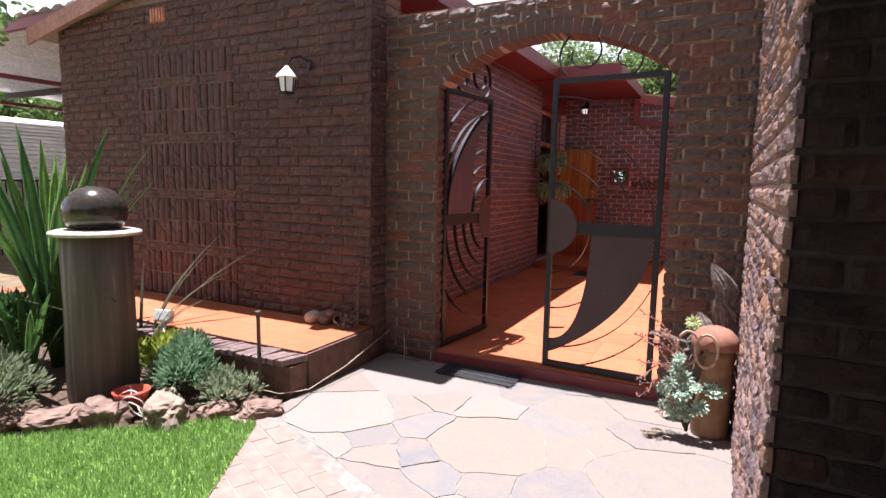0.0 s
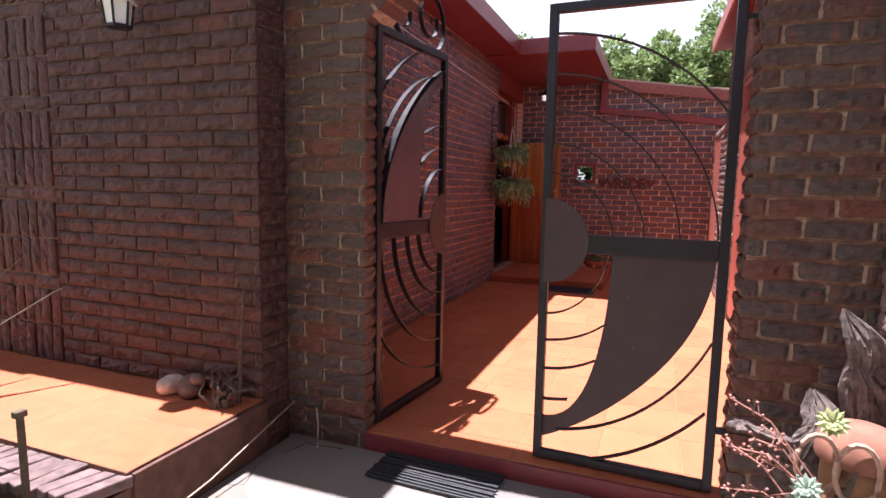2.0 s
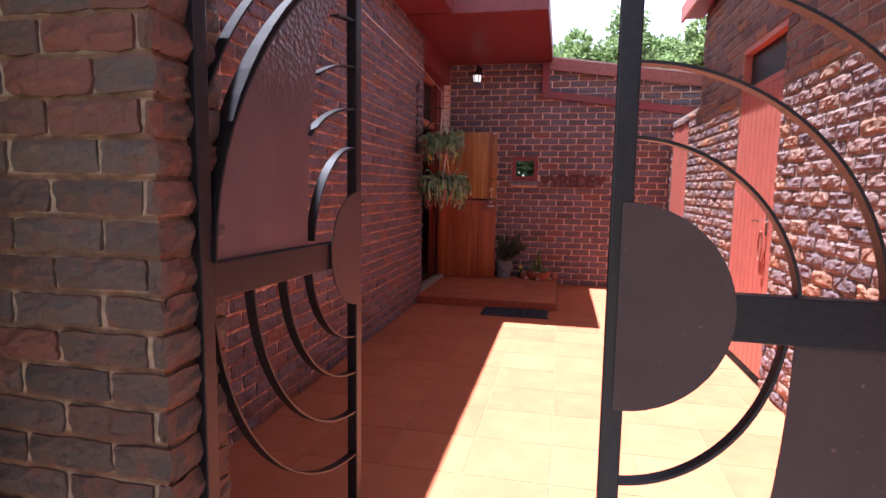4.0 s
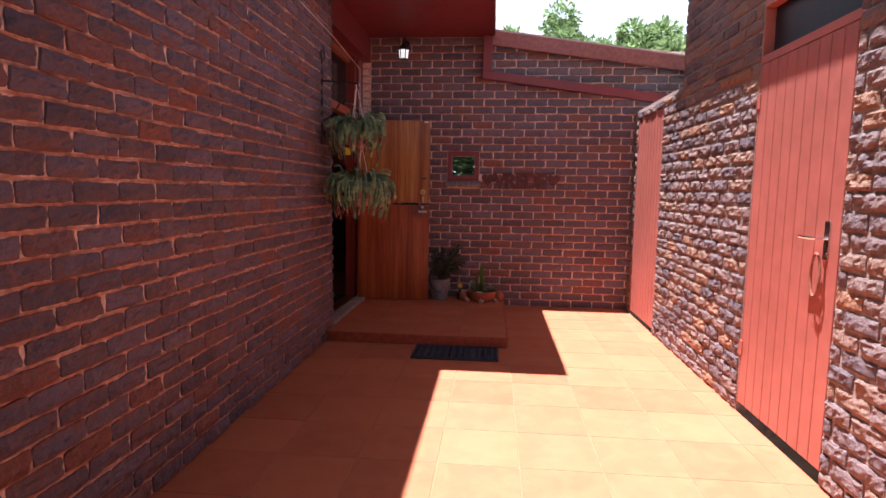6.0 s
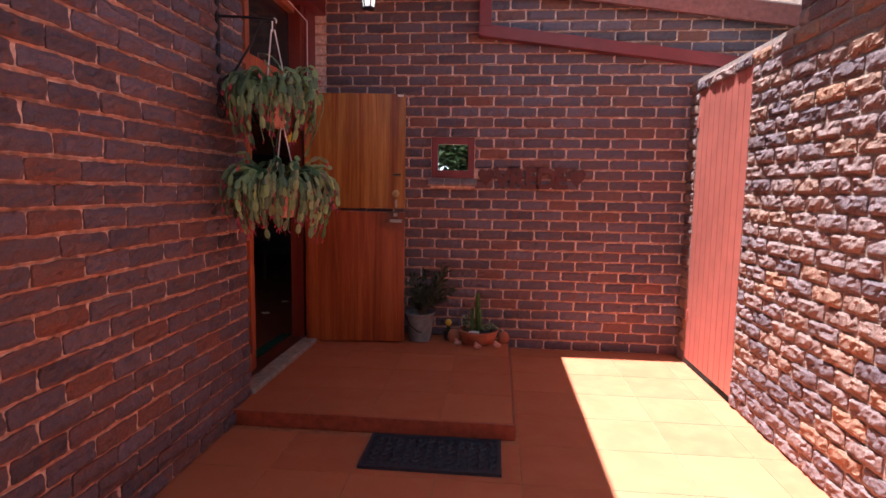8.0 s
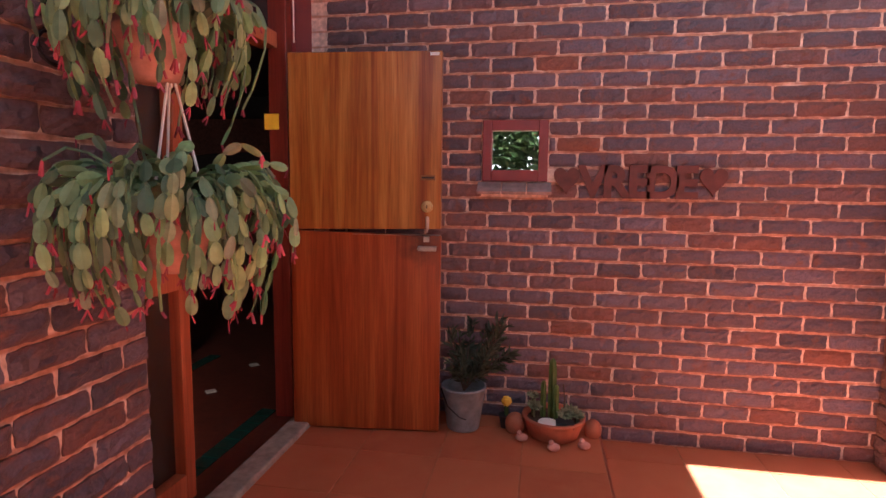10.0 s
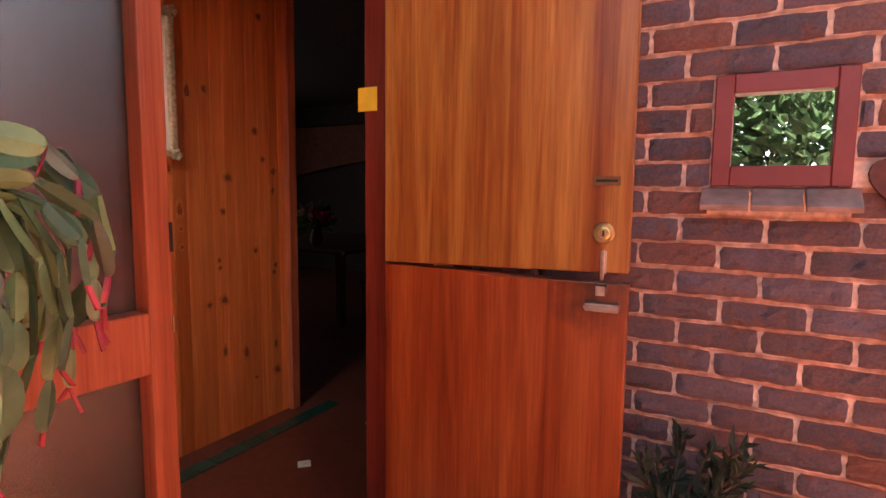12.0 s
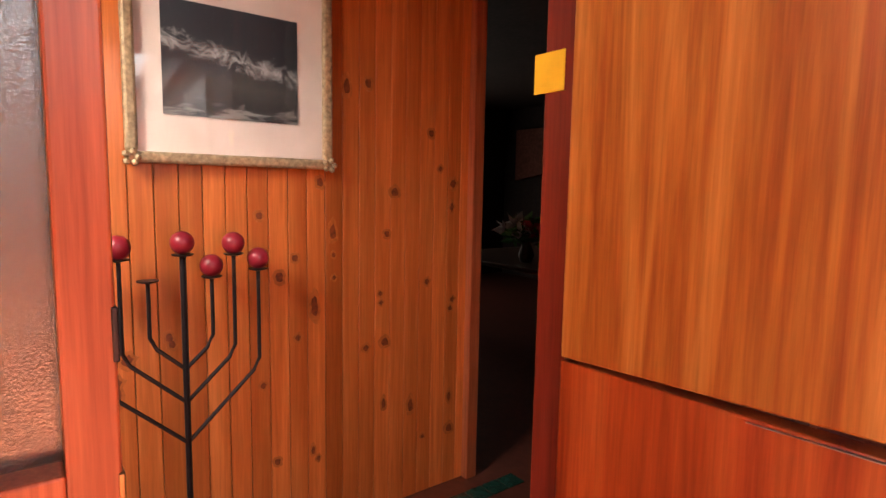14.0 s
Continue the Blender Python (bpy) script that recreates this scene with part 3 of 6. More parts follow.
# stable door, standing open
def stable_door():
    hx, hy, L, T = -2.922, 10.367, 0.782, 0.042
    ang = math.atan2(0.06, 0.81)
    turn = Matrix.Translation((hx, hy, 0)) @ Matrix.Rotation(ang, 4, "Z")
    d = thing("stable_door", (hx, hy, LAND), "open two-part varnished orange wood stable door", "door")

    def slab(z0, z1, extra=0.0):
        bm = bmesh.new()
        box(bm, 0, L, 0, T, z0, z1, 0.004, turn @ Matrix.Rotation(extra, 4, "Z"))
        if extra:
            for v in bm.verts:
                if v.co.z > 1.0 and v.co.x > hx + 0.4:
                    v.co.z -= 0.015
        else:
            for v in bm.verts:
                if v.co.z < 1.3:
                    v.co.z += 0.010 if v.co.x > hx + 0.4 else -0.004
        return bm
    up = part("upper_leaf", slab(1.164, 2.045), M_DOOR, d, "upper half of the door")
    lo = part("lower_leaf", slab(0.10, 1.154, 0.03), M_DOOR_LOW, d, "lower half of the door, darker and redder")
    brass = simple("tarnished_brass", (0.45, 0.32, 0.15), 0.3, 1.0)
    steel = simple("worn_steel", (0.48, 0.42, 0.38), 0.3, 1.0)

    def fit(name, parent, mat, *specs, **kw):
        bm = bmesh.new()
        for s in specs:
            box(bm, s[0] - 0.033, s[1] - 0.033, *s[2:], bevel=0.0015, turn=turn)
        return part(name, bm, mat, parent, **kw)
    fit("slot", up, simple("dark_brass", (0.20, 0.11, 0.055), 0.45, 0.8), (0.713, 0.785, -0.006, 0.002, 1.417, 1.442), label="small brass slot plate")
    fit("slot_flap", up, M_IRON, (0.719, 0.779, -0.008, -0.004, 1.426, 1.434))
    bm = bmesh.new()
    lathe(bm, [(0.0, 0.0), (0.030, 0.0), (0.030, 0.004), (0.026, 0.007), (0.021, 0.007), (0.020, 0.012), (0.0135, 0.013), (0.013, 0.009), (0.0, 0.009)], (0, 0, 0), 28)
    bm.transform(turn @ Matrix.Translation((0.712, -0.001, 1.285)) @ Matrix.Rotation(radians(90), 4, "X"))
    part("lock", bm, brass, up, "round brass cylinder lock")
    fit("key_slot", up, M_IRON, (0.7425, 0.7475, -0.0115, -0.009, 1.277, 1.293))
    fit("bolt", up, steel, (0.738, 0.756, -0.004, 0.001, 1.17, 1.235), (0.743, 0.751, -0.012, -0.002, 1.155, 1.238))
    fit("keep", lo, steel, (0.730, 0.757, -0.014, 0.024, 1.108, 1.136))
    fit("bolt", lo, steel, (0.700, 0.792, -0.004, 0.024, 1.060, 1.084), (0.697, 0.795, -0.012, -0.002, 1.068, 1.077))
    fit("edge_strip", lo, steel, (0.36, 0.81, 0.008, 0.05, 1.139, 1.1415), label="worn metal strip along the top edge")
    fit("tape", up, M_PLASTER_WHITE, (0.755, 0.80, -0.003, 0.002, 2.022, 2.037), label="bit of white tape")
    return d


stable_door()
tagged(part("sticky_note", boxes((-3.100, -3.018, 10.455, 10.4575, 1.675, 1.757)), simple("yellow_paper", (0.95, 0.74, 0.04), 0.8, vary=0.05)), "yellow paper note stuck on the door post", "note")


# boarded doors of the outbuilding
def boarded_door(y0, y1, z0, z1, hinge_high):
    d = thing("boarded_door", (XR, (y0 + y1) / 2, z0), "salmon red painted door of vertical boards", "door", "doors of the outbuilding")
    n = 9
    w = (y1 - y0 - 0.02) / n
    for k in range(n):
        a = y0 + 0.01 + k * w
        part("board", boxes((XR + 0.0, XR + 0.035, a + 0.002, a + w - 0.002, z0 + 0.01, z1), bevel=0.004), M_SALMON, d)
    part("ledge", boxes((XR + 0.035, XR + 0.06, y0 + 0.02, y1 - 0.02, z0 + 0.2, z0 + 0.32), (XR + 0.035, XR + 0.06, y0 + 0.02, y1 - 0.02, z1 - 0.3, z1 - 0.18)), M_SALMON, d)
    bm = boxes((XR + 0.002, XR + 0.1, y0 - 0.035, y0 + 0.006, z0, hinge_high), (XR + 0.002, XR + 0.1, y1 - 0.006, y1 + 0.035, z0, hinge_high), (XR + 0.002, XR + 0.1, y0 - 0.035, y1 + 0.035, hinge_high, hinge_high + 0.045), bevel=0.003)
    part("frame", bm, M_SALMON, d)
    for z in (z0 + 0.3, z1 - 0.25):
        part("hinge", boxes((XR - 0.006, XR + 0.01, y1 - 0.03, y1 + 0.03, z, z + 0.09), bevel=0.002), M_SALMON, d)
    return d


da = boarded_door(D1[0], D1[1], 0.05, 2.05, 2.37)
# solid black sheet stands in for the darkness of the opening
part("fanlight", boxes((XR + 0.06, XR + 0.07, D1[0], D1[1], 2.10, 2.37)), simple("black_opening", (0.02, 0.012, 0.012), 0.5), da, "fanlight above the door, its dark opening filled with black")
part("rail", boxes((XR, XR + 0.1, D1[0], D1[1], 2.055, 2.10), bevel=0.003), M_SALMON, da)
bm = bmesh.new()
sweep(bm, [(XR, 7.08, 1.12), (XR - 0.055, 7.08, 1.12), (XR - 0.06, 7.10, 1.12), (XR - 0.06, 7.20, 1.12)], 0.008)
box(bm, XR - 0.006, XR, 7.06, 7.10, 1.02, 1.20, 0.002)
handle = part("handle", bm, simple("chrome", (0.7, 0.7, 0.7), 0.2, 1.0), da, "chrome lever handle")
bm = bmesh.new()
sweep(bm, [(XR - 0.03 - 0.0 * k, 7.10 + 0.035 * math.sin(2 * math.pi * k / 16), 0.95 + 0.10 * math.cos(2 * math.pi * k / 16)) for k in range(16)], 0.006, closed=True)
part("cord", bm, simple("brown_cord", (0.3, 0.1, 0.06), 0.9), da, "loop of cord on the handle")
boarded_door(D2[0], D2[1], 0.03, 2.06, 2.055)


# gate leaves
def gate_leaf(name, label, flip, W):
    """A leaf in its own plane: u from the free edge (0) to the hinges (W), height z; flip turns the pattern upside down."""
    Z0, Z1, BAR = 0.01, 2.17, 1.09
    g = thing(name, (0, 0, 0), label, "gate", "gate leaves")

    def zz(z):
        return 2 * BAR - z if flip else z
    T = 0.019
    bm = bmesh.new()
    box(bm, 0, 0.04, -T, T, Z0, Z1, 0.003)
    part("free_stile", bm, M_IRON, g)
    bm = bmesh.new()
    box(bm, W - 0.04, W, -T, T, Z0, Z1, 0.003)
    part("hinge_stile", bm, M_IRON, g)
    for z in (Z0, Z1 - 0.04):
        part("rail", boxes((0.04, W - 0.04, -T, T, z, z + 0.04), bevel=0.003), M_IRON, g)
    part("middle_rail", boxes((0.04, W - 0.04, -T * 0.9, T * 0.9, BAR - 0.05, BAR + 0.037), bevel=0.003), M_IRON, g)
    bm = bmesh.new()
    k = 24
    front = 1 if flip else -1
    prism(bm, [(0.02, BAR - 0.2)] + [(0.03 + 0.195 * math.cos(math.pi * i / k - math.pi / 2), BAR + 0.2 * math.sin(math.pi * i / k - math.pi / 2)) for i in range(k + 1)] + [(0.02, BAR + 0.2)], "y", front * 0.021, front * 0.026)
    part("half_disc", bm, M_SHEET, g, "half-round sheet steel lock plate")

    def arc(a, b, a0, a1, sign):
        pts = []
        for i in range(33):
            q = radians(a0 + (a1 - a0) * i / 32)
            u, z = 0.02 + a * math.cos(q), BAR + sign * b * math.sin(q)
            if u > W - 0.03 or z > Z1 - 0.03 or z < Z0 + 0.03:
                continue
            pts.append((u, 0, zz(z)))
        b2 = bmesh.new()
        sweep(b2, pts, 0, flat=(0.006, 0.030, (0, 1, 0)))
        part("arc", b2, M_IRON, g)
    for a, b in ((0.31, 0.32), (0.445, 0.455), (0.59, 0.605), (0.74, 0.77), (0.93, 0.95)):
        arc(a, b, 3, 90, 1)
    for a, b, a0 in ((0.295, 0.354, 8), (0.47, 0.485, 50), (0.56, 0.627, 63), (0.71, 0.781, 79)):
        arc(a, b, a0, 90, -1)
    arc(0.83, 0.93, 10, 84, -1)
    arc(1.0, 1.08, 10, 90, -1)
    # curved blade of sheet steel
    outer = [(0.02 + 0.74 * max(0.0, math.cos(radians(a))) ** 1.7, BAR - 0.04 - 0.94 * math.sin(radians(a))) for a in range(0, 91, 5)]
    inner = [(0.02 + 0.31 * max(0.0, math.cos(radians(a))) ** 0.75, BAR - 0.04 - 0.825 * math.sin(radians(a))) for a in range(90, -1, -5)]
    bm = bmesh.new()
    prism(bm, [(u, zz(z)) for u, z in outer + inner], "y", -0.004, 0.002)
    part("blade", bm, M_HAMMERED if flip else M_SHEET, g, "curved blade of sheet steel")
    if flip:
        b2 = bmesh.new()
        sweep(b2, [(u, 0.0, zz(z)) for u, z in outer], 0, flat=(0.006, 0.055, (0, 1, 0)))
        part("blade_edge", b2, M_IRON, g)
    # scroll on top
    def spiral(cx, cz, r0, r1, a0, a1):
        b2 = bmesh.new()
        sweep(b2, [(cx + (r0 + (r1 - r0) * i / 40) * math.cos(radians(a0 + (a1 - a0) * i / 40)), 0, cz + (r0 + (r1 - r0) * i / 40) * math.sin(radians(a0 + (a1 - a0) * i / 40))) for i in range(41)], 0, flat=(0.007, 0.026, (0, 1, 0)))
        part("scroll", b2, M_IRON, g)
    spiral(0.21, 2.335, 0.185, 0.075, -125, -560)
    spiral(0.52, 2.275, 0.115, 0.05, -90, 260)
    return g


def hammered():
    n = Nodes("hammered_sheet_steel", 0.32, 0.5)
    n.color(n.mix(n.noise(6.0), (0.12, 0.085, 0.10), (0.19, 0.14, 0.155)))
    v = n.tree.nodes.new("ShaderNodeTexVoronoi")
    v.inputs["Scale"].default_value = 60.0
    n.link(n.geo.outputs["Position"], v.inputs["Vector"])
    s = n.tree.nodes.new("ShaderNodeSeparateXYZ")
    n.link(n.geo.outputs["Position"], s.inputs[0])
    tip = n.ramp(n.math("SUBTRACT", s.outputs[2], 1.2), [(0.25, (0.06, 0.06, 0.06)), (0.62, (1, 1, 1))])
    n.bump(n.math("MULTIPLY", v.outputs["Distance"], tip), 1.0, 0.006)
    return n.mat


M_HAMMERED = hammered()
right_leaf = gate_leaf("gate_leaf", "black wrought iron gate leaf with arcs and a steel blade, closed", False, 0.806)
right_leaf.matrix_basis = pose(-1.19, 4.10, 0, 0, 0, -2.1)
left_leaf = gate_leaf("gate_leaf", "black wrought iron gate leaf with hammered blade, standing open", True, 0.80)
left_leaf.matrix_basis = pose(-2.005, 4.895, 0, 0, 0, -96.2)
bm = bmesh.new()
box(bm, -0.39, -0.33, 4.06, 4.10, 2.03, 2.05)
part("hinge_pin", bm, M_IRON, right_leaf)
bm = bmesh.new()
box(bm, -0.39, -0.33, 4.06, 4.10, 0.28, 0.30)
part("hinge_pin", bm, M_IRON, right_leaf)

# ---- things outside ----
def leaf_soup(rng, count, place_of, size, bend=0.25, shape=0.5):
    """Small bent leaves: place_of(rng) gives a point and an outward direction."""
    vs, fs = [], []
    for _ in range(count):
        p, d, s = place_of(rng)
        d = Vector(d).normalized()
        side = d.cross(Vector((rng.uniform(-1, 1), rng.uniform(-1, 1), rng.uniform(-0.3, 1)))).normalized()
        up = side.cross(d)
        L = size * s
        w = L * shape * 0.5
        n = len(vs)
        m = p + d * L * 0.5 + up * L * bend * 0.4
        t = p + d * L - up * L * bend * 0.3
        vs += [tuple(p), tuple(m + side * w), tuple(t), tuple(m - side * w)]
        fs += [(n, n + 1, n + 2), (n, n + 2, n + 3)]
    return vs, fs


def leaf_material(name, a, b, rough=0.5):
    n = Nodes(name, rough, spec=0.35)
    r = n.rand()
    c = n.ramp(r, [(0.0, a), (0.6, b), (1.0, tuple(min(1, v * 1.3) for v in b))])
    n.color(n.mix(1.0, c, n.ramp(n.noise(30.0), GREYS), "MULTIPLY"))
    tr = n.tree.nodes.new("ShaderNodeBsdfTranslucent")
    mx = n.tree.nodes.new("ShaderNodeMixShader")
    mx.inputs[0].default_value = 0.4
    n.link(n.b.inputs["Base Color"].links[0].from_socket, tr.inputs["Color"])
    n.link(n.b.outputs[0], mx.inputs[1])
    n.link(tr.outputs[0], mx.inputs[2])
    n.link(mx.outputs[0], n.tree.nodes["Material Output"].inputs["Surface"])
    return n.mat


M_LEAF = leaf_material("shrub_leaf", (0.035, 0.085, 0.03), (0.09, 0.19, 0.06))
M_LEAF_GREY = leaf_material("grey_green_leaf", (0.15, 0.19, 0.11), (0.29, 0.34, 0.21))
M_LEAF_BLUE = leaf_material("blue_green_leaf", (0.10, 0.19, 0.10), (0.24, 0.37, 0.22))
M_LEAF_LIME = leaf_material("lime_leaf", (0.20, 0.26, 0.04), (0.40, 0.44, 0.08))
M_TREE = leaf_material("tree_leaf", (0.065, 0.12, 0.035), (0.17, 0.26, 0.08))
# tree leaf for the far row, distance haze lightened into its colour
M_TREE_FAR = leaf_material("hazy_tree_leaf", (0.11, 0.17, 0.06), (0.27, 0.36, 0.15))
M_SUCC = leaf_material("pale_succulent", (0.32, 0.42, 0.33), (0.52, 0.62, 0.50))
M_BARK = simple("bark", (0.11, 0.08, 0.06), 0.95, vary=0.4, scale=20, bump=0.8)
M_TERRA = simple("terracotta", (0.38, 0.13, 0.07), 0.8, vary=0.2, scale=15, bump=0.2)
M_ROCK = simple("brown_rock", (0.21, 0.135, 0.105), 0.9, vary=0.4, scale=12, bump=0.9)
M_PALE_ROCK = simple("pale_rock", (0.25, 0.19, 0.145), 0.9, vary=0.3, scale=12, bump=0.7)
M_DRIFT = simple("silver_driftwood", (0.15, 0.115, 0.10), 0.9, vary=0.5, scale=30, bump=0.9)
M_RUBBER = simple("black_rubber", (0.025, 0.025, 0.028), 0.6, vary=0.3, scale=50)


def ball_dir(rng, low=-0.2):
    while True:
        v = Vector((rng.uniform(-1, 1), rng.uniform(-1, 1), rng.uniform(low, 1)))
        if 0.05 < v.length < 1:
            return v.normalized()


def shrub(loc, r, h, count, size, mat, label, seed, shape=0.35):
    rng = random.Random(seed)
    s = thing("shrub", loc, label, "plant")
    base = Vector(loc)
    lumps = [base + Vector((rng.uniform(-0.6, 0.6) * r, rng.uniform(-0.6, 0.6) * r, h * rng.uniform(0.35, 0.7))) for _ in range(9)]

    def at(g):
        c = g.choice(lumps)
        d = ball_dir(g, -0.1)
        p = c + Vector((d.x * r * 0.5, d.y * r * 0.5, d.z * h * 0.45)) * g.uniform(0.6, 1.0)
        return p, d + Vector((0, 0, 0.35)), g.uniform(0.6, 1.3)
    vs, fs = leaf_soup(rng, count, at, size, shape=shape)
    soup("foliage", vs, fs, mat, s)
    bm = bmesh.new()
    for c in lumps:
        sweep(bm, [base, base.lerp(c, 0.6) + Vector((0.01, 0, 0)), c], 0.008, 5, taper=0.5)
    tagged(part("stem", bm, M_BARK, s), kind="stuff")
    return s


def rock(loc, sx, sy, sz, seed, mat, label="rough brown garden rock in the bed edge", group="rocks of the bed edge", name="rock", rough=0.5):
    bm = bmesh.new()
    bmesh.ops.create_icosphere(bm, subdivisions=4 if rough > 0.3 else 3, radius=1.0)
    o = Vector((seed * 3.7, seed * 1.3, 0))
    for v in bm.verts:
        if rough > 0.3:
            v.co = Vector([math.copysign(abs(e) ** 0.62, e) for e in v.co]) * 0.86
        k = 1 + rough * 0.7 * noise.noise(v.co * 1.3 + o) + rough * 0.4 * noise.noise(v.co * 4 + o) + rough * 0.12 * noise.noise(v.co * 13 + o)
        v.co = Vector((v.co.x * sx * k, v.co.y * sy * k, max(v.co.z * k, -0.75) * sz)) 
    bm.transform(pose(loc[0], loc[1], loc[2] + 0.72 * sz, 0, 0, seed * 47 % 360))
    return tagged(part(name, bm, mat, smooth=rough < 0.2), label, name, group)


# garden bed
rng = random.Random(4)
bed_pts = [(-2.56, 2.45), (-2.62, 2.8), (-6.8, 2.8), (-6.8, 0.9), (-4.6, 1.05), (-3.6, 1.5), (-3.1, 2.0)]
bm = bmesh.new()
prism(bm, bed_pts, "z", -0.16, -0.10)
structure("planting_bed", bm, M_SOIL, "dark soil planting bed beside the lawn", "bed")
for k, (x, y, sx, sy, sz) in enumerate([(-2.56, 2.52, 0.14, 0.11, 0.07), (-2.78, 2.36, 0.12, 0.09, 0.07), (-3.02, 2.17, 0.25, 0.13, 0.115), (-3.30, 1.97, 0.18, 0.13, 0.10), (-3.52, 1.78, 0.17, 0.13, 0.08), (-3.72, 1.62, 0.16, 0.12, 0.08), (-4.0, 1.42, 0.2, 0.15, 0.08), (-4.4, 1.22, 0.2, 0.14, 0.08)]):
    rock((x, y, -0.13), sx, sy, sz, k + 1, M_PALE_ROCK if k == 2 else M_ROCK, "pale flat-topped garden rock in the bed edge" if k == 2 else "rough brown garden rock in the bed edge")
shrub((-3.22, 2.50, -0.1), 0.27, 0.36, 3600, 0.042, M_LEAF_BLUE, "round fine-leaved green shrub in the bed", 11)
shrub((-3.60, 2.62, -0.1), 0.20, 0.34, 1100, 0.055, M_LEAF_LIME, "lime green shrub beside the pillar", 12, 0.5)
shrub((-2.86, 2.52, -0.1), 0.19, 0.20, 500, 0.05, M_LEAF_GREY, "sparse grey-green succulent cushion", 13, 0.5)
shrub((-3.95, 1.70, -0.1), 0.33, 0.36, 2200, 0.06, M_LEAF_GREY, "grey-green feathery shrub behind the rocks", 14, 0.25)
shrub((-4.3, 1.45, -0.1), 0.3, 0.4, 1500, 0.06, M_LEAF_GREY, "grey-green feathery shrub behind the rocks", 15, 0.25)
shrub((-4.75, 2.2, -0.1), 0.4, 0.55, 1500, 0.09, M_LEAF, "dark leafy shrub under the agave", 16, 0.4)


def agave(loc, count, length, width, seed, label, mat, spread=1.0, lean=(0, 0)):
    g = random.Random(seed)
    a = thing("agave", loc, label, "plant")
    base = Vector(loc)
    for k in range(count):
        t = 2 * math.pi * k / count * 2.4 + g.uniform(-0.3, 0.3)
        out = Vector((math.cos(t), math.sin(t), 0))
        tip = g.uniform(0.25, 0.8) * spread
        L = length * g.uniform(0.7, 1.05)
        side = Vector((-out.y, out.x, 0))
        bm = bmesh.new()
        rows = []
        for i in range(7):
            s = i / 6
            p = base + out * (tip * L * (s ** 1.5) + 0.03) + Vector((lean[0] * s * L, lean[1] * s * L, L * (s - 0.25 * tip * s * s)))
            w = width * (0.55 + 0.9 * s) * (1 - s) ** 0.6 + 0.002
            up = Vector((out.x * -0.3, out.y * -0.3, 1)) * 0.0
            inn = -out * w * 0.35
            rows.append([bm.verts.new(p + side * w + inn), bm.verts.new(p + up), bm.verts.new(p - side * w + inn)])
        for r0, r1 in zip(rows, rows[1:]):
            for j in range(2):
                bm.faces.new((r0[j], r0[j + 1], r1[j + 1], r1[j]))
        bmesh.ops.solidify(bm, geom=bm.faces[:], thickness=0.006)
        part("leaf", bm, mat, a, smooth=True)
    return a


M_AGAVE = leaf_material("agave_leaf", (0.07, 0.15, 0.05), (0.16, 0.27, 0.08), 0.4)
M_AGAVE_GREY = leaf_material("grey_agave_leaf", (0.15, 0.17, 0.13), (0.30, 0.30, 0.22), 0.5)
agave((-4.6, 2.4, -0.1), 26, 1.95, 0.07, 3, "tall green agave with broad upright leaves", M_AGAVE, 0.55)
agave((-4.1, 2.75, -0.1), 16, 1.15, 0.016, 5, "spiky grey yucca with narrow leaves behind the pillar", M_AGAVE_GREY, 1.35)
agave((-4.2, 2.0, -0.1), 12, 0.8, 0.04, 8, "green agave with broken drooping leaves", M_AGAVE, 0.6)


# pillar with a dark ball
def pillar():
    x, y = -3.75, 2.245
    p = thing("pillar", (x, y, -0.12), "round weathered stone garden pillar with a rim", "pillar")
    n = Nodes("weathered_pillar", 0.7)
    streak = n.noise(1.0, 5.0, 0.6, n.place((9, 9, 0.5)), 0.3)
    n.color(n.ramp(streak, [(0.35, (0.075, 0.055, 0.046)), (0.57, (0.15, 0.112, 0.095)), (0.70, (0.38, 0.32, 0.28))]))
    n.bump(n.noise(40.0), 0.2, 0.004)
    bm = bmesh.new()
    lathe(bm, [(0.214, 0), (0.218, 0.1), (0.21, 0.7), (0.214, 1.13)], (x, y, -0.12), 40)
    part("shaft", bm, n.mat, p, smooth=True)
    bm = bmesh.new()
    lathe(bm, [(0.2, 0), (0.265, 0.0), (0.275, 0.010), (0.27, 0.025), (0.23, 0.036), (0.1, 0.04)], (x, y, 1.01), 40)
    part("rim", bm, simple("pale_stone_rim", (0.50, 0.43, 0.36), 0.8), p, "pale stone rim", smooth=True)
    b = bmesh.new()
    bmesh.ops.create_uvsphere(b, u_segments=40, v_segments=24, radius=0.195)
    for v in b.verts:
        v.co.z *= 0.88
        v.co.z = max(v.co.z, -0.115)
    b.transform(Matrix.Translation((x, y, 1.05 + 0.113)))
    tagged(part("stone_ball", b, simple("polished_dark_stone", (0.045, 0.035, 0.028), 0.18, vary=0.3, scale=40), smooth=True), "polished dark stone ball resting on the pillar", "ball")


pillar()

# red bowl with wire
bm = bmesh.new()
lathe(bm, [(0.07, 0), (0.105, 0.10), (0.112, 0.115), (0.098, 0.115), (0.085, 0.08)], (-3.28, 2.13, -0.06), 24)
tagged(part("plant_pot", bm, simple("red_plastic", (0.45, 0.07, 0.035), 0.5), smooth=True), "small red plastic pot behind the rocks", "pot")
bm = bmesh.new()
for k in range(5):
    c = Vector((-3.35 + 0.09 * k, 2.12 - 0.03 * k, 0.0))
    sweep(bm, [c + Vector((0.06 * math.cos(a), 0.04 * math.sin(a + k), 0.06 * math.sin(a))) for a in (2 * math.pi * i / 14 for i in range(14))], 0.004, 5, closed=True)
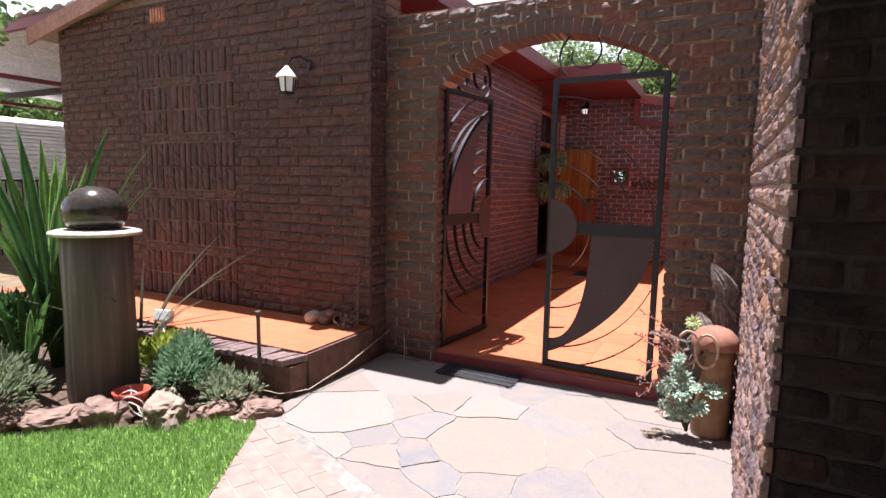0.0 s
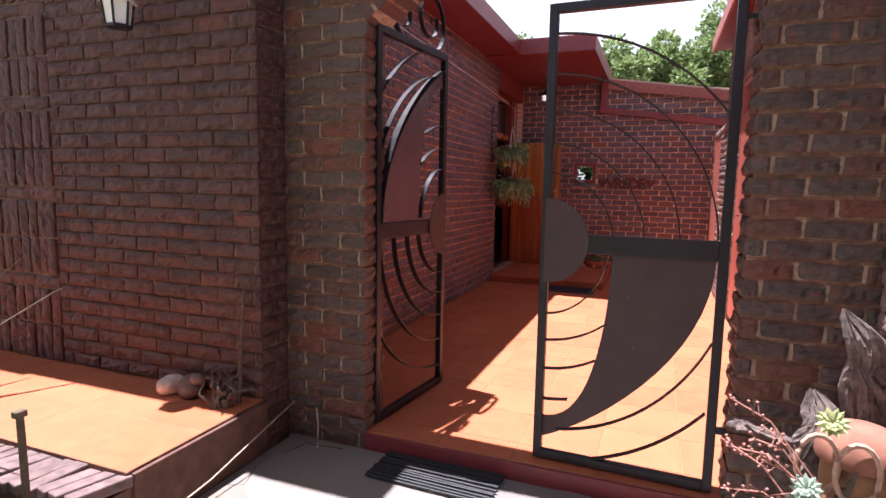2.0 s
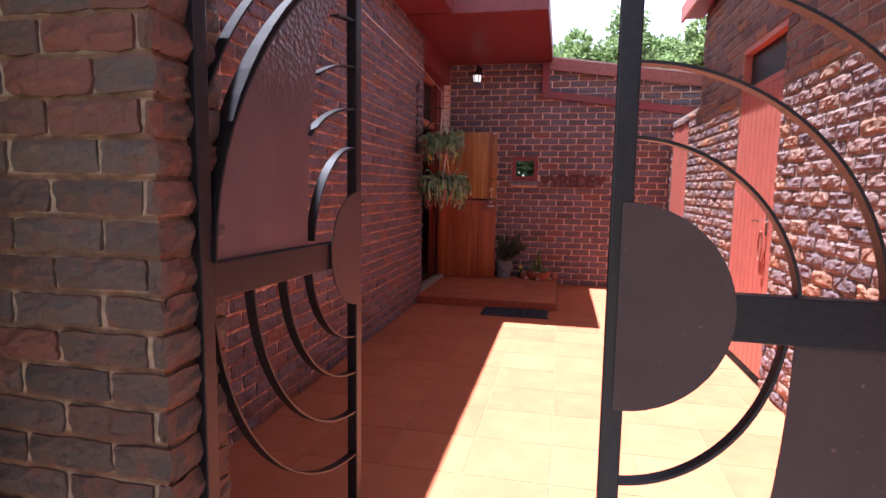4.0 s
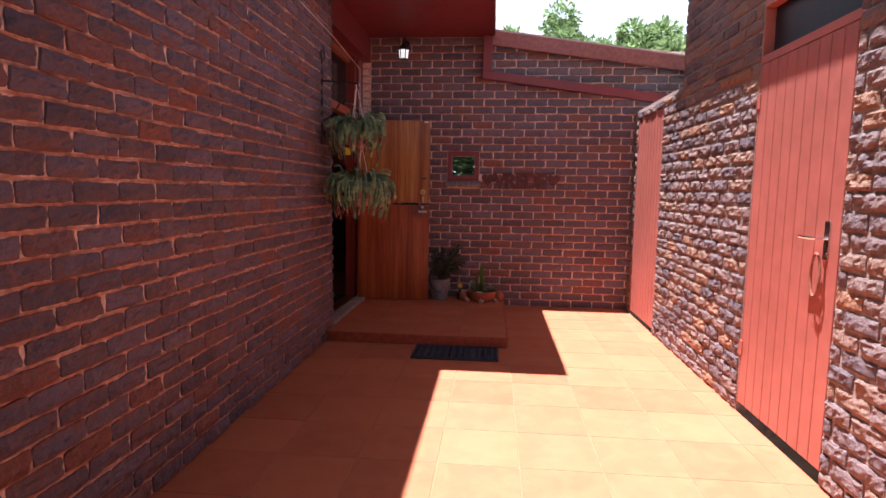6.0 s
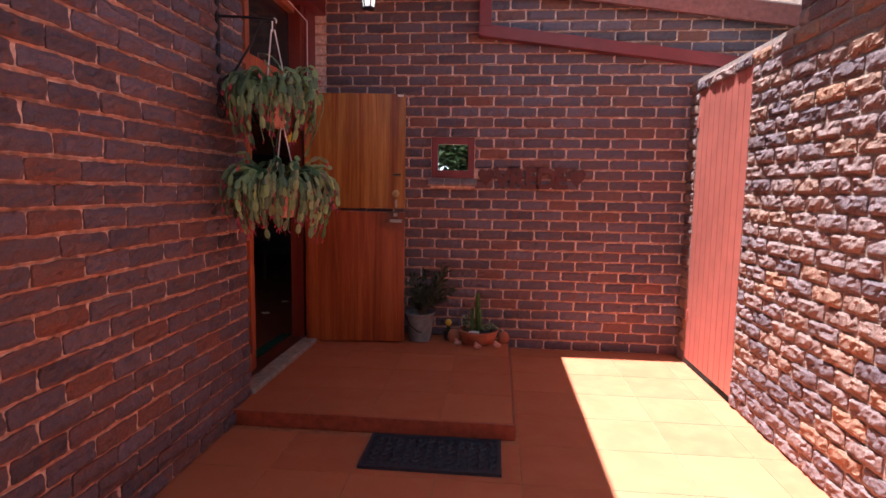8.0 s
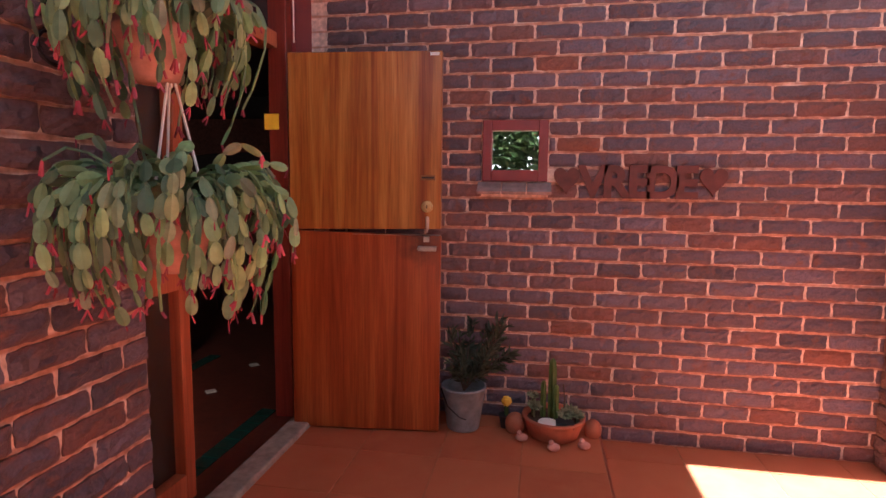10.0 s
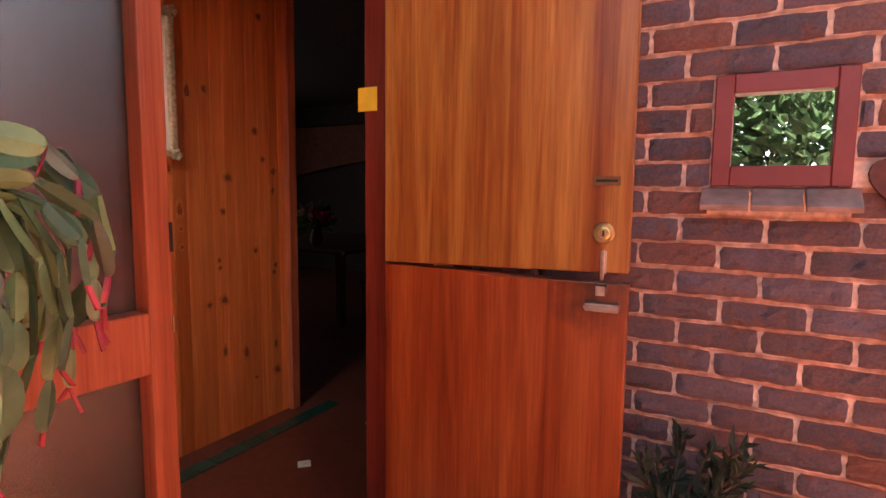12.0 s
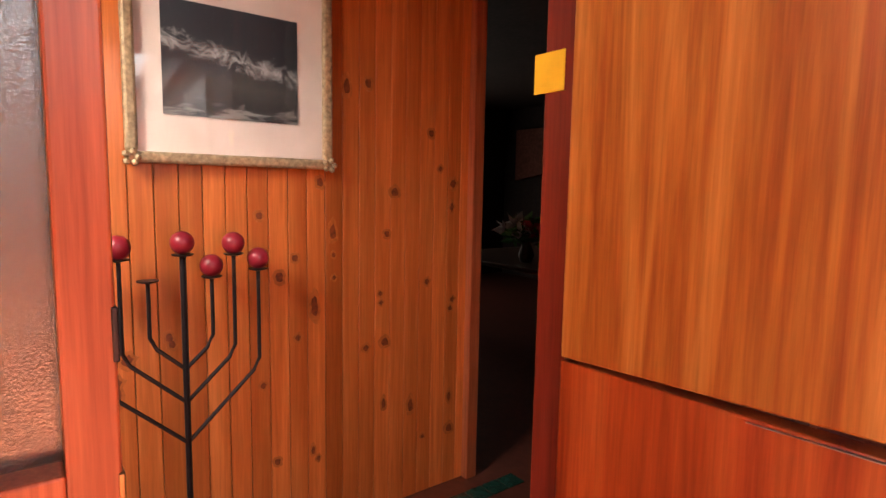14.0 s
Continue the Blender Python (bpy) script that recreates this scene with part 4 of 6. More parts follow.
tagged(part("wire_coil", bm, simple("pale_wire", (0.6, 0.58, 0.52), 0.5)), "tangle of pale wire loops in the bed", "wire")

# floodlight on the platform edge
f = thing("floodlight", (-4.02, 2.9, PLAT), "small white garden floodlight on the platform edge", "light")
M_GREYPL = simple("pale_grey_plastic", (0.6, 0.58, 0.55), 0.5)
bm = bmesh.new()
box(bm, -0.075, 0.075, -0.03, 0.03, 0.03, 0.13, 0.008, pose(-4.02, 2.9, PLAT + 0.01, -15, 0, 20))
part("housing", bm, M_GREYPL, f)
bm = bmesh.new()
box(bm, -0.06, 0.06, -0.034, -0.029, 0.045, 0.115, 0, pose(-4.02, 2.9, PLAT + 0.01, -15, 0, 20))
part("lens", bm, simple("lamp_glass", (0.75, 0.75, 0.72), 0.15), f)
bm = bmesh.new()
sweep(bm, [(-4.02, 2.9, PLAT), (-4.02, 2.9, PLAT + 0.06)], 0.02)
part("foot", bm, M_GREYPL, f)
bm = bmesh.new()
sweep(bm, [(-3.98, 2.88, PLAT + 0.03), (-3.9, 2.82, PLAT + 0.015), (-3.8, 2.76, PLAT - 0.08), (-3.74, 2.76, -0.08)], 0.006, 6)
part("cable", bm, M_GREYPL, f)

# stake with cable along the platform
bm = bmesh.new()
sweep(bm, [(-2.73, 2.68, -0.12), (-2.735, 2.675, 0.52)], 0.013, 8)
box(bm, -2.75, -2.72, 2.655, 2.695, 0.50, 0.525, 0.004)
tagged(part("garden_stake", bm, M_BARK), "thin dark metal stake in the bed", "stake")
bm = bmesh.new()
sweep(bm, [(-2.73, 2.68, -0.02), (-2.6, 2.72, -0.04), (-2.5, 2.9, -0.05), (-2.49, 3.3, 0.0), (-2.5, 3.7, 0.08), (-2.52, 3.97, 0.12)], 0.0035, 6)
tagged(part("garden_cable", bm, simple("beige_cable", (0.45, 0.36, 0.27), 0.6)), "thin beige cable along the platform edge", "cable")
bm = bmesh.new()
sweep(bm, [(-2.56, 2.45, -0.1), (-2.5, 2.9, -0.105), (-2.5, 3.6, -0.105), (-2.42, 3.93, -0.1), (-2.2, 3.95, -0.1)], 0.009, 8)
tagged(part("hose", bm, M_RUBBER), "black hose along the foot of the platform", "hose")
bm = bmesh.new()
sweep(bm, [(-2.33, 3.9, -0.12), (-2.335, 3.92, 0.02), (-2.35, 3.93, 0.12)], 0.004, 5)
tagged(part("wire_stub", bm, simple("stub_wire", (0.45, 0.38, 0.3), 0.6)), "short wire standing out of the paving", "wire")

# pebbles and dried flower on the platform
rock((-3.10, 3.66, PLAT), 0.085, 0.06, 0.055, 21, simple("white_pebble", (0.62, 0.52, 0.43), 0.7), "smooth pale pebble on the platform", "pebbles on the platform", "pebble", 0.08)
rock((-2.98, 3.68, PLAT), 0.11, 0.07, 0.06, 22, simple("brown_pebble", (0.17, 0.11, 0.095), 0.7), "smooth brown pebble on the platform", "pebbles on the platform", "pebble", 0.08)
rock((-2.91, 3.655, PLAT + 0.075), 0.045, 0.035, 0.035, 23, simple("small_brown_pebble", (0.18, 0.12, 0.10), 0.7), "small pebble lying on a larger one", "pebbles on the platform", "pebble", 0.08)


def driftwood(loc, h, label, seed, r=0.05, arms=7, mat=None, stray=0.6):
    g = random.Random(seed)
    d = thing("driftwood", loc, label, "driftwood")
    bm = bmesh.new()
    b = Vector(loc)
    for k in range(arms):
        p = b + Vector((g.uniform(-1, 1) * r, g.uniform(-1, 1) * r, 0))
        pts = [p]
        q = Vector((g.uniform(-0.6, 0.6) * stray, g.uniform(-0.6, 0.6) * stray, 1))
        n = 14
        for i in range(n):
            q = (q + Vector((g.uniform(-stray, stray), g.uniform(-stray, stray), g.uniform(-0.25, 0.4)))).normalized()
            pts.append(pts[-1] + q * h / n * g.uniform(0.7, 1.2))
        sweep(bm, pts, r * g.uniform(0.25, 0.7), 8, taper=0.2)
    if stray < 0.5:
        lump = bmesh.ops.create_icosphere(bm, subdivisions=4, radius=1.0)["verts"]
        for v in lump:
            k = 1 + 0.9 * abs(noise.noise(v.co * 2.2)) + 0.35 * noise.noise(v.co * 7)
            v.co = b + Vector((v.co.x * r * 1.1 * k, v.co.y * r * 0.8 * k, (v.co.z + 0.6) * h * 0.3 * k))
    for v in bm.verts:
        v.co += 0.4 * r * Vector((noise.noise(v.co * 25), noise.noise(v.co * 25 + Vector((9, 0, 0))), 0.5 * noise.noise(v.co * 14)))
        v.co.z = max(v.co.z, loc[2])
    tagged(part("wood", bm, mat or M_DRIFT, d), kind="stuff")
    return d


M_DRIFT_DARK = simple("dark_driftwood", (0.12, 0.095, 0.08), 0.9, vary=0.5, scale=30, bump=0.9)
driftwood((-2.70, 3.60, PLAT), 0.22, "small curled grey driftwood piece on the platform", 31, 0.03, 10, M_DRIFT_DARK)
bm = bmesh.new()
sweep(bm, [(-2.66, 3.68, PLAT), (-2.665, 3.71, PLAT + 0.3), (-2.655, 3.735, PLAT + 0.62)], 0.014, 7, taper=0.4)
tagged(part("dry_stick", bm, M_BARK), "dry stick leaning against the brick wall", "stick")


def gnarled_stump(loc, label):
    """A weathered root stump that leans in the corner: one ridged, twisted mass with a knob on top and a toe to one side."""
    d = thing("driftwood_stump", loc, label, "driftwood")
    bm = bmesh.new()

    def mass(foot, tip, rx, ry, seed, rings=30, sides=44):
        foot, tip, prev = Vector(foot), Vector(tip), None
        o = Vector((seed * 5.0, 0, 0))
        for i in range(rings + 1):
            s = i / rings
            c = foot.lerp(tip, s) + Vector((0.2 * s * noise.noise(Vector((s * 4, seed * 3.3, 0.5))), -0.05 * s * noise.noise(Vector((s * 5, 0.5, seed * 2.1))), 0))
            k = (1 - 0.62 * s + 0.22 * math.exp(-((s - 0.9) / 0.09) ** 2)) * max(0.05, 1 - s ** 14) ** 0.5
            row = []
            for q in range(sides):
                a = 2 * math.pi * q / sides
                twist = a + 1.6 * s
                ridge = 1 + 0.75 * noise.noise(Vector((math.cos(twist) * 1.7, math.sin(twist) * 1.7, s * 5.0)) + o) + 0.4 * noise.noise(Vector((math.cos(twist) * 5, math.sin(twist) * 6, s * 7)) + o) + 0.25 * noise.noise(Vector((math.cos(a) * 9, math.sin(a) * 9, s * 22)) + o)
                p = c + Vector((rx * k * ridge * math.cos(a), ry * k * ridge * math.sin(a), 0.02 * noise.noise(Vector((q * 0.7, s * 9, seed)))))
                p = Vector((min(p.x, 0.115), min(p.y, 3.985), max(p.z, loc[2])))
                row.append(bm.verts.new(p))
            if prev:
                for q in range(sides):
                    bm.faces.new((prev[q], prev[(q + 1) % sides], row[(q + 1) % sides], row[q]))
            prev = row
        bm.faces.new(prev)
    x, y, z = loc
    mass((x - 0.01, y, z), (x - 0.03, y - 0.07, z + 1.02), 0.075, 0.075, 1, 36, 48)
    mass((x - 0.01, y - 0.01, z), (x + 0.06, y - 0.06, z + 0.86), 0.08, 0.07, 2, 30, 44)
    mass((x - 0.07, y - 0.01, z), (x - 0.15, y - 0.06, z + 0.70), 0.085, 0.07, 5, 28, 44)
    mass((x - 0.06, y - 0.02, z + 0.36), (x - 0.33, y - 0.085, z + 0.56), 0.075, 0.05, 3, 20, 28)
    part("wood", bm, M_DRIFT, d)


gnarled_stump((0.03, 3.84, PAVE), "gnarled grey driftwood stump leaning in the wall corner")


# wall lantern
def lantern(name, top, wall_pt, mat, label, lit, s=1.0):
    """A four-sided glazed lantern hung at top from a curved arm off the wall."""
    L = thing(name, wall_pt, label, "lamp")
    t, w = Vector(top), Vector(wall_pt)
    bm = bmesh.new()
    sweep(bm, [w + Vector((0, 0, 0.02)), w.lerp(t, 0.4) + Vector((0, 0, 0.07 * s)), w.lerp(t, 0.8) + Vector((0, 0, 0.06 * s)), t], 0.009 * s, 7)
    part("arm", bm, M_IRON, L)
    d = (w - t)
    d.z = 0
    d.normalize()
    bm = bmesh.new()
    lathe(bm, [(0.0, 0), (0.045 * s, 0), (0.045 * s, 0.012), (0.02 * s, 0.02)], (0, 0, 0), 16)
    bm.transform(Matrix.Translation(w) @ (-d).to_track_quat("Z", "Y").to_matrix().to_4x4())
    part("wall_plate", bm, M_IRON, L)
    bm = bmesh.new()
    lathe(bm, [(0.012 * s, 0.0), (0.03 * s, -0.02 * s), (0.088 * s, -0.085 * s), (0.090 * s, -0.095 * s), (0.07 * s, -0.095 * s)], t, 6)
    part("roof", bm, mat, L)
    bm = bmesh.new()
    lathe(bm, [(0.066 * s, -0.095 * s), (0.052 * s, -0.20 * s)], t, 6)
    g = Nodes("lantern_glass_" + name, 0.35)
    g.color((0.85, 0.84, 0.8))
    if lit:
        g.b.inputs["Emission Color"].default_value = (1, 0.93, 0.8, 1)
        g.b.inputs["Emission Strength"].default_value = lit
    part("glass", bm, g.mat, L, "frosted lantern glass")
    for k in range(6):
        a = 2 * math.pi * k / 6
        bm = bmesh.new()
        sweep(bm, [t + Vector((0.069 * s * math.cos(a), 0.069 * s * math.sin(a), -0.095 * s)), t + Vector((0.055 * s * math.cos(a), 0.055 * s * math.sin(a), -0.205 * s))], 0.006 * s, 5)
        part("bar", bm, M_IRON, L)
    bm = bmesh.new()
    lathe(bm, [(0.0, -0.215 * s), (0.058 * s, -0.213 * s), (0.06 * s, -0.2 * s), (0.05 * s, -0.198 * s)], t, 6)
    part("base", bm, M_IRON, L)
    return L


lantern("wall_lantern", (-3.30, 3.60, 2.33), (-3.20, YL - 0.012, 2.36), simple("white_enamel", (0.75, 0.70, 0.64), 0.5), "white-roofed glass lantern on the brick wall", 0.0, 1.05)
lantern("porch_lantern", (-2.45, 10.52, 2.88), (-2.45, YF - 0.012, 2.91), M_IRON, "black iron porch lantern with lit glass", 0.25, 0.85)

# air bricks
for x, z in ((-5.10, 2.98), (-4.42, 3.13)):
    v = thing("air_brick", (x, YL, z - 0.07), "red terracotta air brick high in the wall", "vent", "air bricks")
    part("plate", boxes((x - 0.115, x + 0.115, YL - 0.02, YL, z - 0.07, z + 0.07), bevel=0.003), M_TERRA, v)
    for k in range(5):
        part("slat", boxes((x - 0.09 + 0.042 * k, x - 0.068 + 0.042 * k, YL - 0.03, YL - 0.02, z - 0.055, z + 0.055), bevel=0.002), simple("pale_terracotta", (0.55, 0.26, 0.17), 0.8), v)

# carport, fence wall and trees far behind
cp = thing("carport", (-11, 8.5, 0), "corrugated sheet carport roof on steel beams", "carport")
vs, fs = [], []
nx, ny = 90, 2
for i in range(nx + 1):
    x = -17 + 9.8 * i / nx
    for j in range(ny + 1):
        vs.append((x, 4.7 + 7 * j / ny, 3.75 - 0.4 * j / ny + 0.03 * math.sin(i * 2.1)))
for i in range(nx):
    for j in range(ny):
        a = i * (ny + 1) + j
        fs.append((a, a + 1, a + ny + 2, a + ny + 1))
soup("roof_sheet", vs, fs, simple("galvanised_sheet", (0.72, 0.70, 0.70), 0.6, 0.0), cp)
for y, z in ((4.75, 3.62), (8.0, 3.43), (11.4, 3.24)):
    part("beam", boxes((-17, -7.2, y, y + 0.08, z - 0.06, z + 0.08)), M_RED_PAINT if y < 6 else M_DARK, cp)
for x in (-16.5, -12.0, -7.6):
    part("rafter", boxes((x, x + 0.08, 4.75, 11.5, 3.16, 3.24)), M_RED_PAINT, cp)
    part("post", boxes((x, x + 0.08, 11.4, 11.48, -0.16, 3.2)), M_RED_PAINT, cp)
nr = thing("neighbour_house", (-16, 9, -0.16), "white tiled low roof of the neighbouring house", "house")
part("wall", boxes((-18.5, -13.4, 0.0, 17.0, -0.16, 1.25)), M_PLASTER_WHITE, nr)
for k in range(16):
    bm = bmesh.new()
    box(bm, -0.17, 0.17, 0.0, 17.6, -0.012, 0.012, 0.004, pose(-13.2 - 0.26 * k, -0.3, 1.30 + 0.105 * k, 0, 17, 0))
    part("tile_course", bm, M_PLASTER_WHITE, nr)
rf = thing("railing", (-12.5, 8, -0.16), "black steel railing before the white roof", "railing")
part("rail", boxes((-12.54, -12.5, 2.0, 15.0, 1.27, 1.31), (-12.54, -12.5, 2.0, 15.0, 0.1, 0.14)), M_IRON, rf)
for k in range(80):
    y = 3.0 + 0.14 * k
    part("bar", boxes((-12.53, -12.51, y, y + 0.018, -0.16, 1.28)), M_IRON, rf)


def tree(loc, h, r, seed, leaves=5200, low=0.45, mat=None, size=0.28):
    g = random.Random(seed)
    t = thing("tree", loc, "leafy green tree standing behind the roofs", "tree", "background trees")
    b = Vector(loc)
    bm = bmesh.new()
    sweep(bm, [b, b + Vector((0.1, 0.05, h * 0.3)), b + Vector((0.0, 0.1, h * 0.62))], h * 0.03, 9, taper=0.5)
    clumps = []
    for k in range(26):
        d = ball_dir(g, -0.35)
        c = b + Vector((d.x * r * g.uniform(0.35, 1), d.y * r * g.uniform(0.35, 1), h * 0.68 + d.z * h * 0.30 * g.uniform(0.5, 1)))
        clumps.append((c, r * g.uniform(0.22, 0.42)))
        sweep(bm, [b + Vector((0, 0, h * g.uniform(0.3, 0.6))), b.lerp(c, 0.6) + Vector((0, 0, h * 0.2)), c], h * 0.011, 5, taper=0.3)
    part("trunk", bm, M_BARK, t)

    def at(q):
        c, cr = q.choice(clumps)
        d = ball_dir(q, -1)
        return c + d * cr * q.uniform(0.5, 1.05), d + Vector((q.uniform(-0.6, 0.6), q.uniform(-0.6, 0.6), q.uniform(-0.6, 0.4))), q.uniform(0.6, 1.3)
    vs, fs = leaf_soup(g, leaves, at, size, shape=0.55)
    soup("crown", vs, fs, mat or M_TREE, t)
    return t


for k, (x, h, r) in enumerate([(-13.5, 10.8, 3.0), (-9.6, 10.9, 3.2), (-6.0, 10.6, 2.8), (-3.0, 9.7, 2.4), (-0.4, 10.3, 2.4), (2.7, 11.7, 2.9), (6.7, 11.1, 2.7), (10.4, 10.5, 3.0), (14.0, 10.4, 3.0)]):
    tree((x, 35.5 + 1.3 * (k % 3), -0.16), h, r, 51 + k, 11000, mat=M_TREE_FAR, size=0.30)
for k, (x, y, h) in enumerate([(-30, 11, 5.4), (-28, 15.5, 6.0), (-32, 18, 5.6), (-29, 7.5, 5.8), (-27, 20, 5.8)]):
    tree((x, y, -0.16), h, 3.2, 60 + k, 4200, size=0.33)
# a branch overhanging by the carport
tree((-8.4, 3.0, -0.16), 5.0, 1.1, 80, 2600, size=0.12)


# door mats
def slat_mat():
    m = thing("door_mat", (-1.6, 3.86, PAVE), "black rubber slatted mat before the gate", "mat")
    T = pose(-1.625, 3.875, PAVE, 0, 0, -2)
    for k in range(13):
        bm = bmesh.new()
        y = -0.145 + 0.0235 * k
        box(bm, -0.32, 0.32, y, y + 0.013, 0.004, 0.018, 0.003, T)
        for v in bm.verts:
            v.co.y += 0.004 * math.sin(v.co.x * 21 + k * 1.7)
            v.co.z += 0.003 * math.sin(v.co.x * 33 + k * 2.3)
        part("slat", bm, M_RUBBER, m)
    for x in (-0.3, -0.1, 0.1, 0.28):
        bm = bmesh.new()
        box(bm, x, x + 0.02, -0.145, 0.155, 0.0, 0.008, 0, T)
        part("strap", bm, M_RUBBER, m)


slat_mat()


def scroll_mat():
    x0, x1, y0, y1 = -2.06, -1.375, 8.60, 8.96
    m = thing("scroll_mat", ((x0 + x1) / 2, (y0 + y1) / 2, 0), "dark rubber scroll-patterned mat below the landing", "mat")
    M = simple("dark_blue_rubber", (0.022, 0.026, 0.042), 0.55, vary=0.3, scale=50)
    part("base", boxes((x0, x1, y0, y1, 0.0, 0.006)), M, m)
    part("border", boxes((x0, x1, y0, y0 + 0.02, 0.006, 0.016), (x0, x1, y1 - 0.02, y1, 0.006, 0.016), (x0, x0 + 0.02, y0 + 0.02, y1 - 0.02, 0.006, 0.016), (x1 - 0.02, x1, y0 + 0.02, y1 - 0.02, 0.006, 0.016)), M, m)
    kinds = []
    for s in (1, -1):
        bm = bmesh.new()
        sweep(bm, [Vector((s * (0.006 + 0.018 * k / 9) * math.cos(k * 0.75), (0.006 + 0.018 * k / 9) * math.sin(k * 0.75), 0)) for k in range(10)], 0.006, 4)
        kinds.append(mesh_of("scroll", bm, M))
    for i in range(12):
        for j in range(6):
            ob = part("scroll", None, None, m, me=kinds[(i + j) % 2])
            ob.matrix_basis = pose(x0 + 0.05 + i * 0.0535, y0 + 0.045 + j * 0.054, 0.010)


scroll_mat()


# rosette succulents
def rosette(bm, c, r, tilt, g):
    for ring, (n, k) in enumerate(((12, 1.0), (9, 0.78), (7, 0.55), (5, 0.34))):
        for i in range(n):
            a = 2 * math.pi * (i + 0.5 * ring) / n + g.uniform(-0.1, 0.1)
            out = Vector((math.cos(a), math.sin(a), 0.25 + 0.5 * ring)).normalized()
            side = Vector((-math.sin(a), math.cos(a), 0))
            L, w = r * k, r * 0.26 * (0.6 + 0.4 * k)
            up = out.cross(side) * -1
            pts = [Vector((0, 0, 0)), out * L * 0.55 + side * w + up * 0.1 * L, out * L, out * L * 0.55 - side * w + up * 0.1 * L, out * L * 0.5 - up * 0.12 * L]
            v = [bm.verts.new(c + tilt @ p) for p in pts]
            for f3 in ((0, 1, 4), (1, 2, 4), (2, 3, 4), (3, 0, 4), (0, 3, 2, 1)):
                bm.faces.new([v[q] for q in f3])


def urn():
    x, y = 0.0, 3.62
    u = thing("terracotta_urn", (x, y, PAVE), "tall terracotta pot with a domed lid and rope handles", "pot")
    bm = bmesh.new()
    lathe(bm, [(0.098, 0), (0.104, 0.03), (0.108, 0.25), (0.108, 0.50), (0.10, 0.54)], (x, y, PAVE), 32)
    part("body", bm, simple("old_terracotta", (0.30, 0.17, 0.09), 0.85, vary=0.3, scale=12, bump=0.3), u, smooth=True)
    bm = bmesh.new()
    lathe(bm, [(0.10, 0.535), (0.126, 0.54), (0.129, 0.55), (0.129, 0.585), (0.118, 0.615), (0.085, 0.65), (0.04, 0.666), (0.0, 0.668)], (x, y, PAVE), 32)
    part("lid", bm, simple("dull_terracotta", (0.27, 0.115, 0.075), 0.85, vary=0.25, scale=15, bump=0.2), u, "domed terracotta lid", smooth=True)
    rope = simple("rope", (0.45, 0.30, 0.22), 0.9)
    for s in (-1, 1):
        bm = bmesh.new()
        sweep(bm, [(x - 0.05 + 0.05 * s + 0.06 * math.cos(a) - 0.04, y - 0.11 - 0.02 * s, PAVE + 0.58 + 0.10 * math.sin(a) - 0.04) for a in (2 * math.pi * k / 18 for k in range(18))], 0.009, 7, closed=True)
        part("rope_handle", bm, rope, u)
    p = thing("hanging_succulent", (x - 0.15, y - 0.08, PAVE), "pale rosette succulents with dry flower stalks by the pot", "plant")
    g = random.Random(9)
    for k, (dx, dz, r) in enumerate([(-0.10, 0.70, 0.062), (-0.17, 0.42, 0.07), (-0.20, 0.34, 0.06), (-0.19, 0.26, 0.07), (-0.14, 0.22, 0.065), (-0.03, 0.22, 0.07), (0.03, 0.31, 0.085), (-0.16, 0.48, 0.06), (-0.22, 0.2, 0.055), (-0.1, 0.14, 0.06), (-0.12, 0.36, 0.075), (-0.13, 0.29, 0.08), (-0.24, 0.28, 0.06), (-0.17, 0.14, 0.06), (-0.06, 0.33, 0.055)]):
        bm = bmesh.new()
        c = Vector((x + dx - 0.02, y - 0.13 - 0.03 * (k % 3), PAVE + dz))
        tilt = Euler((radians(g.uniform(35, 70)), radians(g.uniform(-35, 10)), 0)).to_matrix()
        rosette(bm, c, r * 0.85, tilt, g)
        tagged(part("rosette", bm, M_SUCC if k else M_LEAF_PALE, p), "pale yellow-green rosette" if k == 0 else "", kind="stuff")
    bm = bmesh.new()
    for k in range(10):
        sweep(bm, [(x - 0.12, y - 0.08, PAVE + 0.02), (x - 0.17 + 0.01 * k, y - 0.12, PAVE + 0.15 + 0.02 * k), (x - 0.18 + 0.015 * k, y - 0.13, PAVE + 0.28 + 0.03 * k)], 0.008, 5)
    tagged(part("stem", bm, M_BARK, p), kind="stuff")
    M_STALK = simple("dry_pink_stalk", (0.38, 0.18, 0.14), 0.9)
    for k in range(14):
        s = Vector((x - 0.14, y - 0.12, PAVE + g.uniform(0.2, 0.5)))
        e = s + Vector((-g.uniform(0.12, 0.34), -g.uniform(-0.05, 0.15), g.uniform(-0.22, 0.28)))
        mid = s.lerp(e, 0.55) + Vector((0, 0, 0.05))
        bm = bmesh.new()
        sweep(bm, [s, mid, e], 0.0028, 4)
        for i in range(9):
            q = mid.lerp(e, i / 8) + Vector((g.uniform(-0.025, 0.025), g.uniform(-0.025, 0.025), g.uniform(-0.02, 0.03)))
            sweep(bm, [mid.lerp(e, max(0, i / 8 - 0.1)), q], 0.0018, 3)
            bmesh.ops.create_icosphere(bm, subdivisions=1, radius=0.006, matrix=Matrix.Translation(q))
        part("flower_stalk", bm, M_STALK, p)


M_LEAF_PALE = leaf_material("pale_yellow_rosette", (0.45, 0.5, 0.22), (0.62, 0.66, 0.34))
urn()
rock((-0.30, 3.42, PAVE), 0.07, 0.04, 0.02, 28, M_PALE_ROCK, "flat stone lying on the paving by the pot", "loose stones", "stone")

